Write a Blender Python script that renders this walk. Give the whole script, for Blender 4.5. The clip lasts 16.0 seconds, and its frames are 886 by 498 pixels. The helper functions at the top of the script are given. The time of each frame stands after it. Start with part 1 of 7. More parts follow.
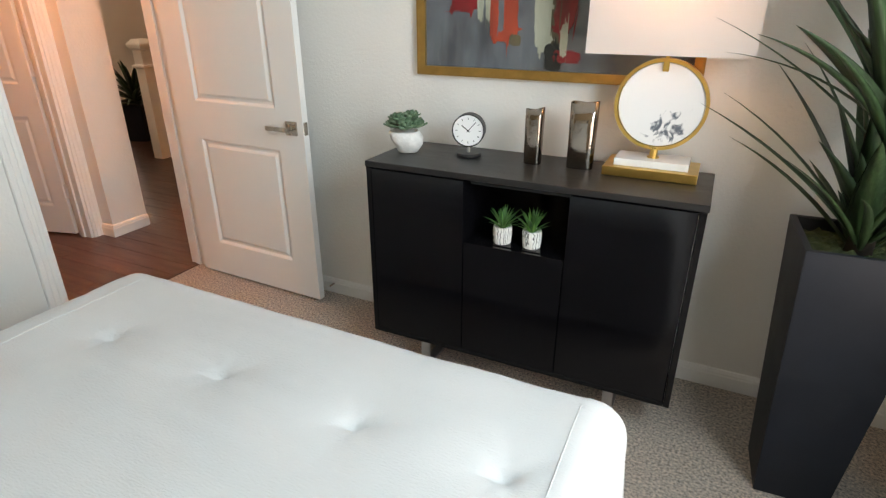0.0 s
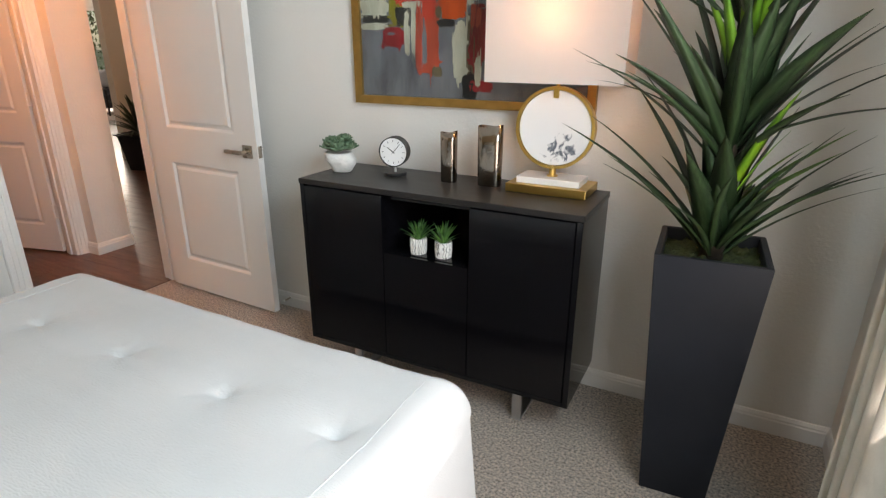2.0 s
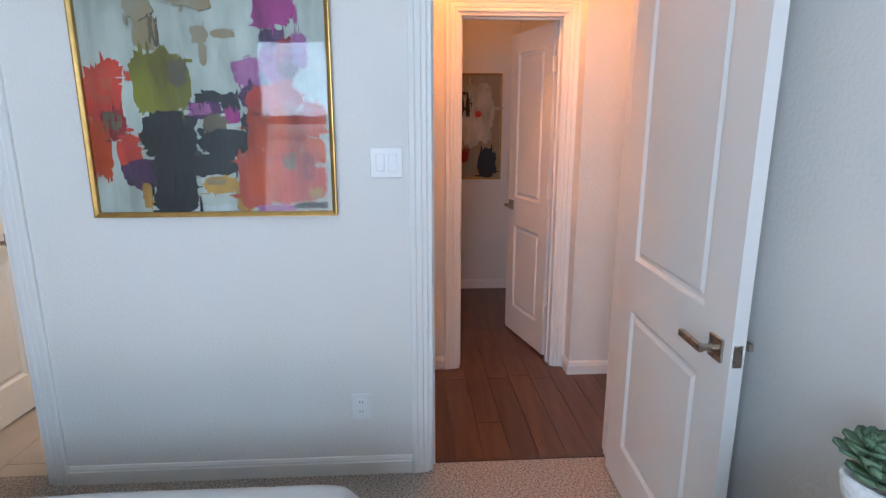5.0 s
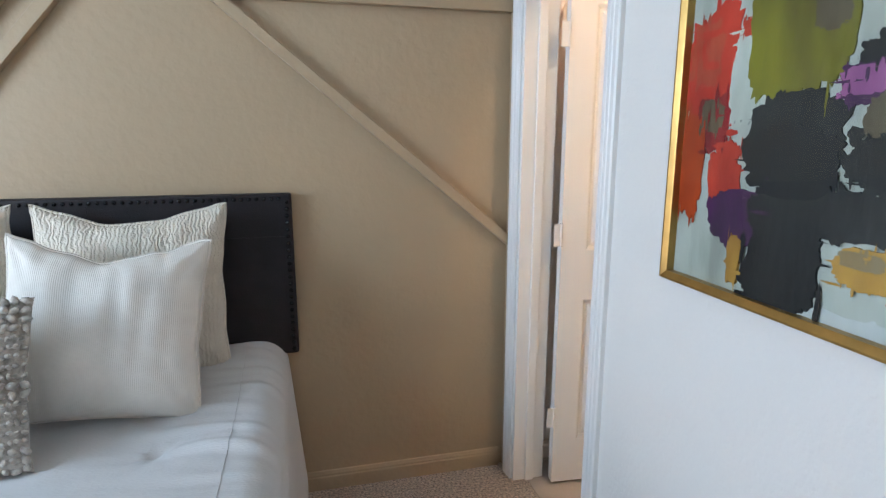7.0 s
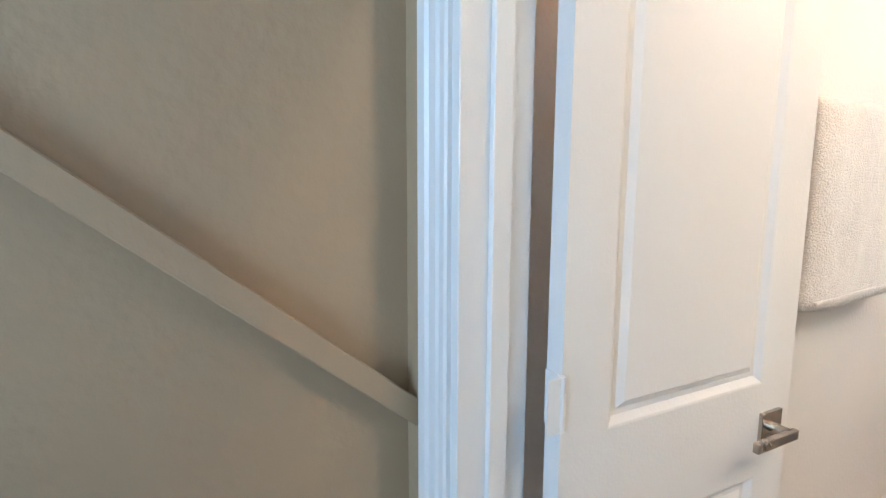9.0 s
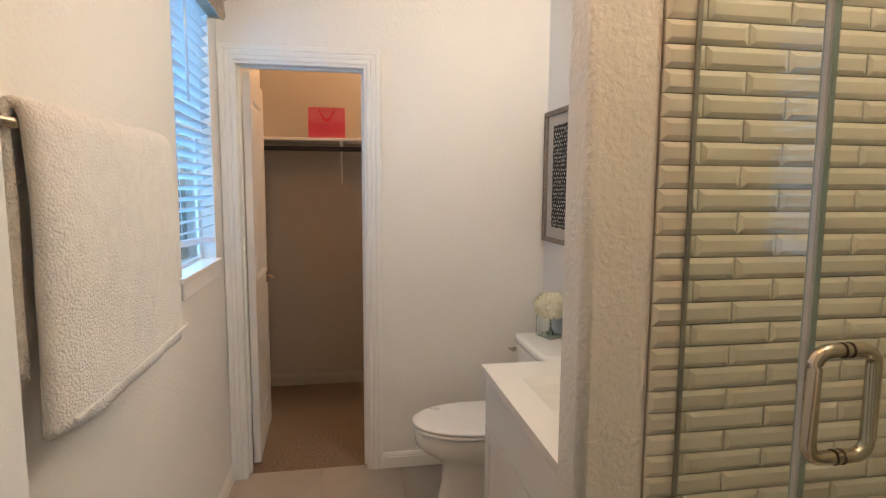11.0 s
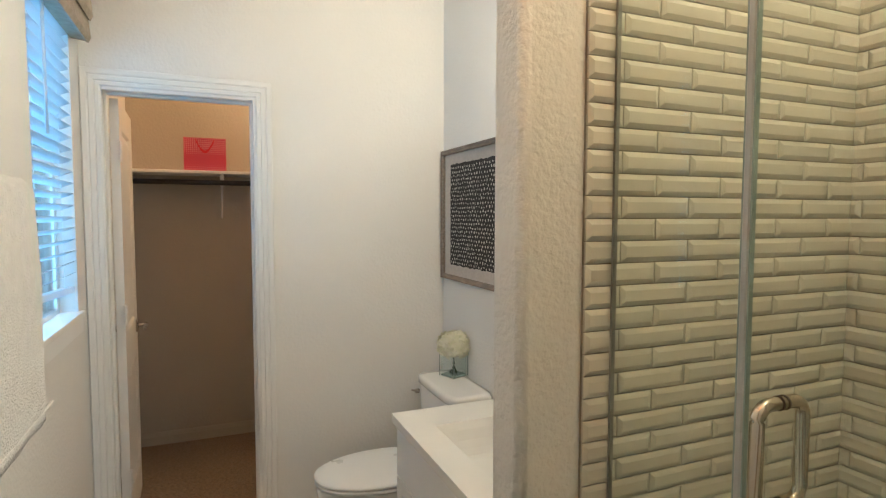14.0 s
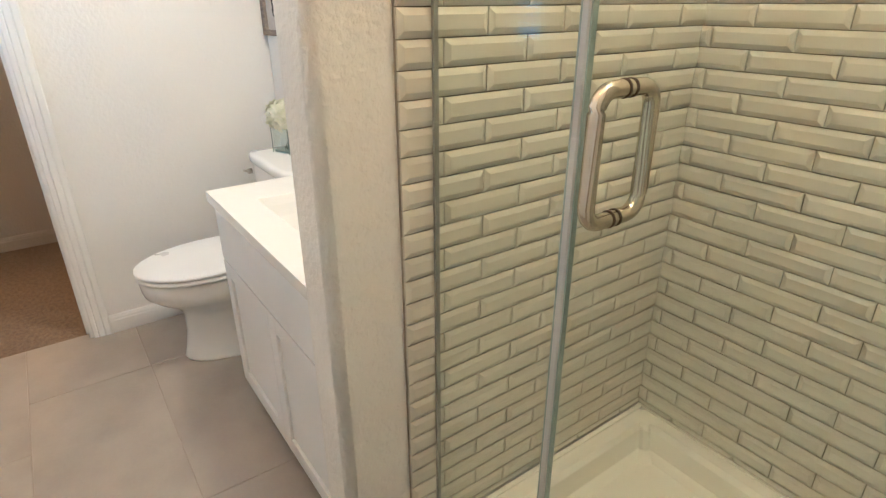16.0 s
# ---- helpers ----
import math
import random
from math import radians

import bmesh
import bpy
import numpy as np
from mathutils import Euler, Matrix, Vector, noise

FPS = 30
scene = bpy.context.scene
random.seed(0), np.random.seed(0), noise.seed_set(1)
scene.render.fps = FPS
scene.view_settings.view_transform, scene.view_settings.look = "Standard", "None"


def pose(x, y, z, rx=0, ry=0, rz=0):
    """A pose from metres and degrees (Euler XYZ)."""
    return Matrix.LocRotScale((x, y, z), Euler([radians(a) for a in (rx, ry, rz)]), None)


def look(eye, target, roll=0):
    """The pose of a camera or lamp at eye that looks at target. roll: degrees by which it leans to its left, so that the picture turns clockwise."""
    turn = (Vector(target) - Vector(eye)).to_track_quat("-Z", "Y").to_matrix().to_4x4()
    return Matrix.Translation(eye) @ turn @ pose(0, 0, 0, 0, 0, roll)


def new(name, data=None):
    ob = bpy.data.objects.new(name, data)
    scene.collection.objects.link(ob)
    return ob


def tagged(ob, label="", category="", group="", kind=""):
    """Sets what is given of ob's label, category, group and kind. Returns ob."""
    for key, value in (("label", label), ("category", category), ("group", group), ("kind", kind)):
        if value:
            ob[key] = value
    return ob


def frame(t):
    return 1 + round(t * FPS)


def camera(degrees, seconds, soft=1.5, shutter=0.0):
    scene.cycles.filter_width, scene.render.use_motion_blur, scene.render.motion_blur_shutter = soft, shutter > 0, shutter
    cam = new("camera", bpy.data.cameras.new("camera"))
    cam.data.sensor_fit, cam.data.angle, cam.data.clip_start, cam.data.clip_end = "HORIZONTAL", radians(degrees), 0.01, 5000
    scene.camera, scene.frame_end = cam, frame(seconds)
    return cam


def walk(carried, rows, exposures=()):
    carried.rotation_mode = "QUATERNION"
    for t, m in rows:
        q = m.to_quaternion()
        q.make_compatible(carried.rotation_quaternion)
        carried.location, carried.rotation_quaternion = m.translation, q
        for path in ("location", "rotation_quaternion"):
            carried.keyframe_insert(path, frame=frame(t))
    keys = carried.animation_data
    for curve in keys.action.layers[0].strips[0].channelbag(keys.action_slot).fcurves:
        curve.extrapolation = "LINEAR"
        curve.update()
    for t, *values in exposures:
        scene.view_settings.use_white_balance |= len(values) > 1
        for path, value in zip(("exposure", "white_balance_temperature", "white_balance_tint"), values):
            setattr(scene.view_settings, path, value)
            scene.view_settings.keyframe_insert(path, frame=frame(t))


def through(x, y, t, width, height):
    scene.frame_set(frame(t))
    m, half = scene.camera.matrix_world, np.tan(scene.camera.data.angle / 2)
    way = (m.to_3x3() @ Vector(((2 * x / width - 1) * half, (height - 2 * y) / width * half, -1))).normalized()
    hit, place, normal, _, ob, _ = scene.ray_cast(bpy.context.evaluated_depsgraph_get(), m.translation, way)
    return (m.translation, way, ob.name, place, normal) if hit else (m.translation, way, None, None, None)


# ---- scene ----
cam = camera(76.9, 16.0, 1.3)
PATH = [
    (0, (2.562, -2.15, 1.419), (1.766, -0.501, 0.616), 0.0),
    (0.5, (2.588, -2.147, 1.421), (1.857, -0.471, 0.611), 0.1),
    (1, (2.792, -2.142, 1.419), (2.087, -0.436, 0.648), 0.2),
    (1.5, (2.951, -2.154, 1.417), (2.195, -0.45, 0.694), 0.0),
    (2, (2.986, -2.164, 1.393), (2.115, -0.498, 0.712), 0.1),
    (2.5, (2.918, -2.045, 1.415), (1.906, -0.451, 0.758), -0.1),
    (3, (2.783, -1.774, 1.442), (1.598, -0.286, 0.826), -0.2),
    (3.2, (2.749, -1.671, 1.461), (1.476, -0.249, 0.865), -0.4),
    (5.3, (1.991, -0.864, 1.487), (0.065, -1.176, 1.049), -0.3),
    (5.5, (1.87, -0.834, 1.507), (0.021, -1.463, 1.074), -0.6),
    (6, (1.48, -0.867, 1.465), (0.022, -2.174, 1.056), -0.3),
    (6.5, (1.095, -0.905, 1.47), (0.211, -2.654, 1.068), -0.3),
    (7, (0.809, -1.029, 1.442), (0.334, -2.931, 1.046), 0.0),
    (7.5, (0.681, -1.347, 1.438), (0.504, -3.299, 1.038), -0.1),
    (8, (0.617, -1.715, 1.451), (0.409, -3.662, 1.042), 0.2),
    (8.5, (0.512, -2.095, 1.452), (-0.01, -3.989, 1.077), 1.0),
    (9, (0.446, -2.397, 1.425), (-0.642, -4.049, 1.131), 0.2),
    (9.5, (0.374, -2.466, 1.459), (-1.125, -3.764, 1.199), 0.2),
    (10, (0.253, -2.58, 1.467), (-1.616, -3.243, 1.207), 0.1),
    (10.2, (0.192, -2.598, 1.459), (-1.749, -3.007, 1.205), 0.1),
    (12.3, (-0.536, -2.584, 1.611), (-2.365, -1.782, 1.494), 0.3),
    (12.5, (-0.506, -2.607, 1.659), (-2.335, -1.802, 1.578), 0.1),
    (13, (-0.374, -2.659, 1.688), (-2.21, -1.865, 1.686), 0.1),
    (13.5, (-0.273, -2.689, 1.622), (-2.116, -1.912, 1.614), 0.1),
    (14, (-0.242, -2.684, 1.524), (-2.087, -1.921, 1.401), 0.1),
    (14.5, (-0.231, -2.657, 1.421), (-2.054, -1.896, 1.109), 0.2),
    (15, (-0.223, -2.622, 1.304), (-1.982, -1.841, 0.76), 0.0),
    (15.5, (-0.277, -2.543, 1.26), (-1.929, -1.68, 0.534), -0.1),
    (16, (-0.399, -2.449, 1.333), (-1.886, -1.389, 0.517), -0.2),
]
EXPOSURES = [(0.0, 0.28, 7700, 14), (1.0, 0.3, 7800, 14), (1.6, 0.16, 7800, 17), (2.5, 0.09, 7500, 17), (3.2, 0.12, 7100, 13), (5.3, 0.0, 5950, 16), (6.0, 0.12, 5850, 10), (6.5, 0.12, 6350, 19), (7.0, 0.22, 6350, 16), (7.6, 0.32, 6600, 15), (8.2, 0.36, 6450, 14), (9.0, 0.22, 5450, 9), (9.5, -0.2, 5600, 10), (10.2, -0.5, 5950, 11), (12.3, -0.48, 6050, 3), (13.5, -0.52, 5750, 0), (14.5, -0.28, 5600, -2), (16.0, 0.42, 5300, 2)]
walk(cam, [(t, look(eye, target, roll)) for t, eye, target, roll in PATH], EXPOSURES)

# ---- world, sun, large lights ----
world = bpy.data.worlds.new("sky")
scene.world = world
world.use_nodes = True
wn = world.node_tree
sky = wn.nodes.new("ShaderNodeTexSky")
sky.sky_type = "NISHITA"
sky.sun_disc = False
sky.sun_elevation = radians(48)
sky.sun_rotation = radians(12)
wn.links.new(sky.outputs["Color"], wn.nodes["Background"].inputs["Color"])
wn.nodes["Background"].inputs["Strength"].default_value = 0.12


def lamp(name, kind, m, energy, color, size=0.1, size_y=None, angle=None):
    data = bpy.data.lights.new(name, kind)
    data.energy, data.color = energy, color
    if kind == "AREA":
        data.size = size
        if size_y:
            data.shape, data.size_y = "RECTANGLE", size_y
    elif kind == "SUN":
        data.angle = radians(angle)
    else:
        data.shadow_soft_size = size
    ob = new(name, data)
    ob.matrix_world = m
    return ob


SUN_FROM = Vector((math.sin(radians(12)) * math.cos(radians(48)), math.cos(radians(12)) * math.cos(radians(48)), math.sin(radians(48))))
lamp("sun", "SUN", look(SUN_FROM * 40, (0, 0, 0)), 3.0, (1.0, 0.95, 0.87), angle=0.5)
DAY = (0.57, 0.80, 1.0)
WARM = (1.0, 0.35, 0.095)
# daylight in the bedroom's window, the bathroom's window and the far living room
lamp("daylight_bedroom", "AREA", pose(3.44, -1.62, 1.86, 0, 85, 0), 58, DAY, 0.66, 1.4)
lamp("daylight_bedroom_low", "AREA", pose(3.43, -1.62, 1.0, 0, 108, 0), 22, (0.96, 0.96, 1.0), 0.95, 1.4)
lamp("daylight_bath", "AREA", pose(-2.52, -3.245, 1.72, 90, 0, 0), 10, (0.22, 0.58, 1.0), 0.52, 1.1)
lamp("daylight_living", "AREA", pose(-11.95, 6.4, 1.5, 0, -90, 0), 170, (1.0, 0.97, 0.92), 2.0, 3.0)
# lamps of the place
lamp("hall_light", "POINT", pose(-0.55, -0.55, 2.85), 50, WARM, 0.09)
lamp("powder_light", "POINT", pose(-1.9, -0.6, 2.75), 6, WARM, 0.09)
lamp("stair_light", "POINT", pose(-2.3, 0.8, 2.85), 22, (1.0, 0.78, 0.6), 0.09)
lamp("vanity_light", "POINT", pose(-1.75, -1.72, 2.3), 32, (1.0, 0.81, 0.61), 0.08)
lamp("shower_light", "POINT", pose(-0.62, -1.55, 2.92), 35, (1.0, 0.76, 0.50), 0.08)
lamp("bath_entry_light", "POINT", pose(-0.62, -2.6, 2.9), 9, (1.0, 0.38, 0.11), 0.08)
lamp("closet_light", "POINT", pose(-4.08, -2.25, 2.8), 36, (1.0, 0.56, 0.27), 0.08)


# ---- materials ----
def material(name, color, rough=0.5, metal=0.0, vary=0.08, scale=6.0, bump=0.0, bump_scale=120.0, detail=4.0, coat=0.0, color2=None, spec=0.5, sheen=0.0, rough_vary=0.08, stretch=None, per_object=0.0):
    """Principled surface: a base colour broken by broad and fine noise, with a fine relief."""
    m = bpy.data.materials.new(name)
    m.use_nodes = True
    nt = m.node_tree
    n, l = nt.nodes, nt.links
    b = n["Principled BSDF"]
    tc = n.new("ShaderNodeTexCoord")
    mp = n.new("ShaderNodeMapping")
    l.new(tc.outputs["Object"], mp.inputs["Vector"])
    if stretch:
        mp.inputs["Scale"].default_value = stretch
    big = n.new("ShaderNodeTexNoise")
    big.inputs["Scale"].default_value, big.inputs["Detail"].default_value = scale, detail
    fine = n.new("ShaderNodeTexNoise")
    fine.inputs["Scale"].default_value, fine.inputs["Detail"].default_value = bump_scale, 3.0
    l.new(mp.outputs[0], big.inputs["Vector"])
    l.new(mp.outputs[0], fine.inputs["Vector"])
    mix = n.new("ShaderNodeMix")
    mix.data_type = "RGBA"
    c2 = color2 or tuple(max(0.0, c * (1 - 2.2 * vary)) for c in color)
    mix.inputs[6].default_value, mix.inputs[7].default_value = (*color, 1), (*c2, 1)
    ramp = n.new("ShaderNodeMapRange")
    ramp.inputs[1].default_value, ramp.inputs[2].default_value = 0.35, 0.7
    l.new(big.outputs["Fac"], ramp.inputs[0])
    add = n.new("ShaderNodeMath")
    add.operation = "MULTIPLY_ADD"
    add.inputs[1].default_value = 0.35
    l.new(fine.outputs["Fac"], add.inputs[0])
    sub = n.new("ShaderNodeMath")
    sub.operation = "SUBTRACT"
    sub.inputs[1].default_value = 0.17
    l.new(ramp.outputs[0], sub.inputs[0])
    l.new(sub.outputs[0], add.inputs[2])
    if per_object:
        oi = n.new("ShaderNodeObjectInfo")
        po = n.new("ShaderNodeMath")
        po.operation = "MULTIPLY_ADD"
        po.inputs[1].default_value = per_object
        l.new(oi.outputs["Random"], po.inputs[0])
        l.new(add.outputs[0], po.inputs[2])
        l.new(po.outputs[0], mix.inputs[0])
    else:
        l.new(add.outputs[0], mix.inputs[0])
    l.new(mix.outputs[2], b.inputs["Base Color"])
    rr = n.new("ShaderNodeMapRange")
    rr.inputs[3].default_value, rr.inputs[4].default_value = max(0.02, rough - rough_vary), min(1.0, rough + rough_vary)
    l.new(big.outputs["Fac"], rr.inputs[0])
    l.new(rr.outputs[0], b.inputs["Roughness"])
    b.inputs["Metallic"].default_value = metal
    b.inputs["Coat Weight"].default_value = coat
    b.inputs["Coat Roughness"].default_value = 0.03
    b.inputs["Specular IOR Level"].default_value = spec
    b.inputs["Sheen Weight"].default_value = sheen
    if bump:
        bp = n.new("ShaderNodeBump")
        bp.inputs["Strength"].default_value, bp.inputs["Distance"].default_value = 1.0, bump
        l.new(fine.outputs["Fac"], bp.inputs["Height"])
        l.new(bp.outputs[0], b.inputs["Normal"])
    return m


def plain(name, color, rough=0.5, metal=0.0, emit=None, strength=0.0):
    m = bpy.data.materials.new(name)
    m.use_nodes = True
    b = m.node_tree.nodes["Principled BSDF"]
    b.inputs["Base Color"].default_value = (*color, 1)
    b.inputs["Roughness"].default_value, b.inputs["Metallic"].default_value = rough, metal
    if emit:
        b.inputs["Emission Color"].default_value = (*emit, 1)
        b.inputs["Emission Strength"].default_value = strength
    return m


def thin_material(name, color, through):
    """A thin sheet that scatters part of the light through itself."""
    m = bpy.data.materials.new(name)
    m.use_nodes = True
    nt = m.node_tree
    b = nt.nodes["Principled BSDF"]
    b.inputs["Base Color"].default_value, b.inputs["Roughness"].default_value = (*color, 1), 0.45
    tl, mx = nt.nodes.new("ShaderNodeBsdfTranslucent"), nt.nodes.new("ShaderNodeMixShader")
    tl.inputs[0].default_value = (*color, 1)
    mx.inputs[0].default_value = through
    nt.links.new(b.outputs[0], mx.inputs[1])
    nt.links.new(tl.outputs[0], mx.inputs[2])
    nt.links.new(mx.outputs[0], nt.nodes["Material Output"].inputs[0])
    return m


def glass_material(name, tint=(0.96, 0.985, 0.975), edge=0.85):
    m = bpy.data.materials.new(name)
    m.use_nodes = True
    nt = m.node_tree
    nt.nodes.remove(nt.nodes["Principled BSDF"])
    tr, gl, lw, pw, ma, mx = (nt.nodes.new("ShaderNode" + k) for k in ("BsdfTransparent", "BsdfGlossy", "LayerWeight", "Math", "Math", "MixShader"))
    tr.inputs[0].default_value = (*tint, 1)
    gl.inputs["Roughness"].default_value = 0.01
    pw.operation, ma.operation = "POWER", "MULTIPLY_ADD"
    pw.inputs[1].default_value, ma.inputs[1].default_value, ma.inputs[2].default_value = 5.0, edge, 0.014
    nt.links.new(lw.outputs["Facing"], pw.inputs[0])
    nt.links.new(pw.outputs[0], ma.inputs[0])
    nt.links.new(ma.outputs[0], mx.inputs[0])
    nt.links.new(tr.outputs[0], mx.inputs[1])
    nt.links.new(gl.outputs[0], mx.inputs[2])
    nt.links.new(mx.outputs[0], nt.nodes["Material Output"].inputs[0])
    return m


def rib_material(name, color, scale, depth, wobble, line=None):
    """Cloth with vertical wavy ribs."""
    m = material(name, color, 0.9, vary=0.07, scale=8, sheen=0.2)
    nt = m.node_tree
    n, l = nt.nodes, nt.links
    w = n.new("ShaderNodeTexWave")
    w.wave_type, w.bands_direction = "BANDS", "X"
    w.inputs["Scale"].default_value, w.inputs["Distortion"].default_value, w.inputs["Detail"].default_value, w.inputs["Detail Scale"].default_value = scale, wobble, 3, 1.6
    l.new(n["Texture Coordinate"].outputs["Object"], w.inputs["Vector"])
    bp = n.new("ShaderNodeBump")
    bp.inputs["Distance"].default_value = depth
    l.new(w.outputs["Fac"], bp.inputs["Height"])
    l.new(bp.outputs[0], n["Principled BSDF"].inputs["Normal"])
    if line:
        # dark scratches between the ribs
        cut, mx = n.new("ShaderNodeMapRange"), n.new("ShaderNodeMix")
        cut.inputs[1].default_value, cut.inputs[2].default_value, cut.inputs[3].default_value, cut.inputs[4].default_value = 0.04, 0.16, 1.0, 0.0
        mx.data_type = "RGBA"
        mx.inputs[6].default_value, mx.inputs[7].default_value = (*color, 1), (*line, 1)
        l.new(w.outputs["Fac"], cut.inputs[0])
        l.new(cut.outputs[0], mx.inputs[0])
        l.new(mx.outputs[2], n["Principled BSDF"].inputs["Base Color"])
    return m


WALL = material("wall_paint", (0.77, 0.75, 0.71), 0.62, vary=0.02, scale=1.5, bump=0.0022, bump_scale=75)
BATHWALL = material("bath_paint", (0.78, 0.765, 0.735), 0.6, vary=0.02, scale=1.5, bump=0.0022, bump_scale=75)
TEXWALL = material("textured_paint", (0.76, 0.735, 0.685), 0.55, vary=0.03, scale=3, bump=0.0048, bump_scale=75)
ACCENT = material("taupe_paint", (0.43, 0.32, 0.20), 0.5, vary=0.04, scale=1.2, bump=0.0022, bump_scale=38)
TRIMWHITE = material("white_gloss_paint", (0.80, 0.79, 0.765), 0.34, vary=0.015, scale=2.0, bump=0.0004, bump_scale=220)
DOORWHITE = material("door_paint", (0.79, 0.775, 0.745), 0.38, vary=0.015, scale=2.0, bump=0.0006, bump_scale=160)
CEIL = material("ceiling_paint", (0.80, 0.79, 0.77), 0.8, vary=0.02, bump=0.002, bump_scale=70)
CARPET = material("carpet", (0.80, 0.67, 0.55), 0.95, vary=0.36, scale=105, bump=0.02, bump_scale=230, detail=8, sheen=0.3, spec=0.1)
# brown pile, colour lowered to hold the dimness of the closet floor
CLOSETCARPET_SHADED = material("closet_carpet_shaded", (0.29, 0.20, 0.125), 0.95, vary=0.2, scale=60, bump=0.008, bump_scale=210, detail=8, sheen=0.2, spec=0.1)
WOODFLOOR = material("dark_wood", (0.115, 0.05, 0.028), 0.32, vary=0.22, scale=3.0, bump=0.0006, bump_scale=60, stretch=(1, 8, 8), per_object=0.5, coat=0.15)
FLOORTILE = material("floor_tile", (0.42, 0.372, 0.318), 0.42, vary=0.09, scale=3.5, bump=0.0004, bump_scale=90, per_object=0.25)
GROUT = material("grout", (0.40, 0.345, 0.295), 0.85, vary=0.06, scale=20, bump=0.001, bump_scale=200)
BLACKWOOD = material("black_lacquer", (0.005, 0.0048, 0.006), 0.06, vary=0.2, scale=3, bump=0.00005, bump_scale=90, stretch=(1, 6, 6), spec=0.32)
BLACKTOP = material("black_top", (0.013, 0.0115, 0.0115), 0.36, vary=0.2, scale=4, bump=0.0004, bump_scale=110, stretch=(1, 9, 9))
STEEL = material("brushed_steel", (0.56, 0.56, 0.57), 0.34, metal=1.0, vary=0.04, scale=8)
NICKEL = material("satin_nickel", (0.46, 0.41, 0.35), 0.28, metal=1.0, vary=0.05, scale=20)
POLISHED = material("polished_nickel", (0.60, 0.54, 0.45), 0.16, metal=1.0, vary=0.02, scale=8, rough_vary=0.02)
GOLD = material("brass", (0.72, 0.47, 0.14), 0.3, metal=1.0, vary=0.06, scale=15)
GOLDWOOD = material("gilt_frame", (0.46, 0.275, 0.085), 0.36, metal=0.85, vary=0.1, scale=18, bump=0.0004, bump_scale=90)
PLANTER = material("planter_black", (0.012, 0.0145, 0.021), 0.45, spec=0.32, vary=0.15, scale=5, bump=0.0004, bump_scale=180)
LINEN = material("white_coverlet", (0.53, 0.535, 0.53), 0.85, vary=0.03, scale=4, bump=0.0016, bump_scale=260, stretch=(0.35, 1.0, 1.0), sheen=0.2)
# beige darkened well below bath_paint: the closet's shade is in this colour
CLOSETWALL_SHADED = material("closet_paint_shaded", (0.43, 0.385, 0.325), 0.65, vary=0.02, scale=1.5, bump=0.002, bump_scale=75)
CURTAIN = material("curtain_cloth", (0.74, 0.70, 0.62), 0.9, vary=0.06, scale=10, bump=0.001, bump_scale=300, sheen=0.2)
LEATHER = material("dark_leather", (0.017, 0.014, 0.016), 0.5, spec=0.3, vary=0.2, scale=8, bump=0.001, bump_scale=170)
SHADE = material("lamp_shade", (0.80, 0.74, 0.68), 0.85, vary=0.02, scale=6, bump=0.0006, bump_scale=320)
CERAMIC = material("white_ceramic", (0.80, 0.785, 0.755), 0.12, vary=0.01, scale=3)
VANITYPAINT = material("vanity_paint", (0.74, 0.735, 0.72), 0.4, vary=0.01, scale=3)
TILE = material("subway_tile", (0.60, 0.575, 0.48), 0.13, vary=0.03, scale=5, per_object=0.25)
TILEGROUT = material("tile_grout", (0.25, 0.22, 0.165), 0.85, vary=0.05, scale=20)
PAN = material("shower_pan", (0.80, 0.77, 0.67), 0.25, vary=0.02, scale=4)
GLASS = glass_material("clear_glass")
PICTUREGLASS = glass_material("picture_glass", edge=0.3)
GREENGLASS = material("glass_edge", (0.30, 0.37, 0.34), 0.12, vary=0.05, scale=5)
SEAL = material("vinyl_seal", (0.42, 0.43, 0.42), 0.3, vary=0.05, scale=5)
DARK = material("dark_gap", (0.02, 0.018, 0.016), 0.8)
PLATE = material("white_plastic", (0.80, 0.80, 0.79), 0.3, vary=0.01)


# ---- building helpers ----
def part(name, bm, mat, parent=None, label="", smooth=False, kind="", category=""):
    """Link a bmesh as one mesh object, under its thing where one is given."""
    me = bpy.data.meshes.new(name)
    bmesh.ops.recalc_face_normals(bm, faces=bm.faces)
    bm.to_mesh(me)
    bm.free()
    mats = mat if isinstance(mat, (list, tuple)) else [mat]
    for k in mats:
        me.materials.append(k)
    if smooth:
        for p in me.polygons:
            p.use_smooth = True
    ob = new(name, me)
    if parent is not None:
        ob.parent = parent
    return tagged(ob, label, category, "", kind)


def thing(name, m, label, category, group="", kind=""):
    ob = new(name)
    ob.matrix_world = m
    ob.empty_display_size = 0.05
    return tagged(ob, label, category, group, kind)


def box(bm, x0, x1, y0, y1, z0, z1, bevel=0.0, seg=2, mi=0):
    r = bmesh.ops.create_cube(bm, size=1.0, matrix=Matrix.Translation(((x0 + x1) / 2, (y0 + y1) / 2, (z0 + z1) / 2)) @ Matrix.Diagonal((x1 - x0, y1 - y0, z1 - z0, 1)))
    faces = {f for v in r["verts"] for f in v.link_faces}
    for f in faces:
        f.material_index = mi
    if bevel:
        bmesh.ops.bevel(bm, geom=list({e for v in r["verts"] for e in v.link_edges}), offset=bevel, segments=seg, affect="EDGES", profile=0.5)
    return bm


def boxed(*a, **k):
    return box(bmesh.new(), *a, **k)


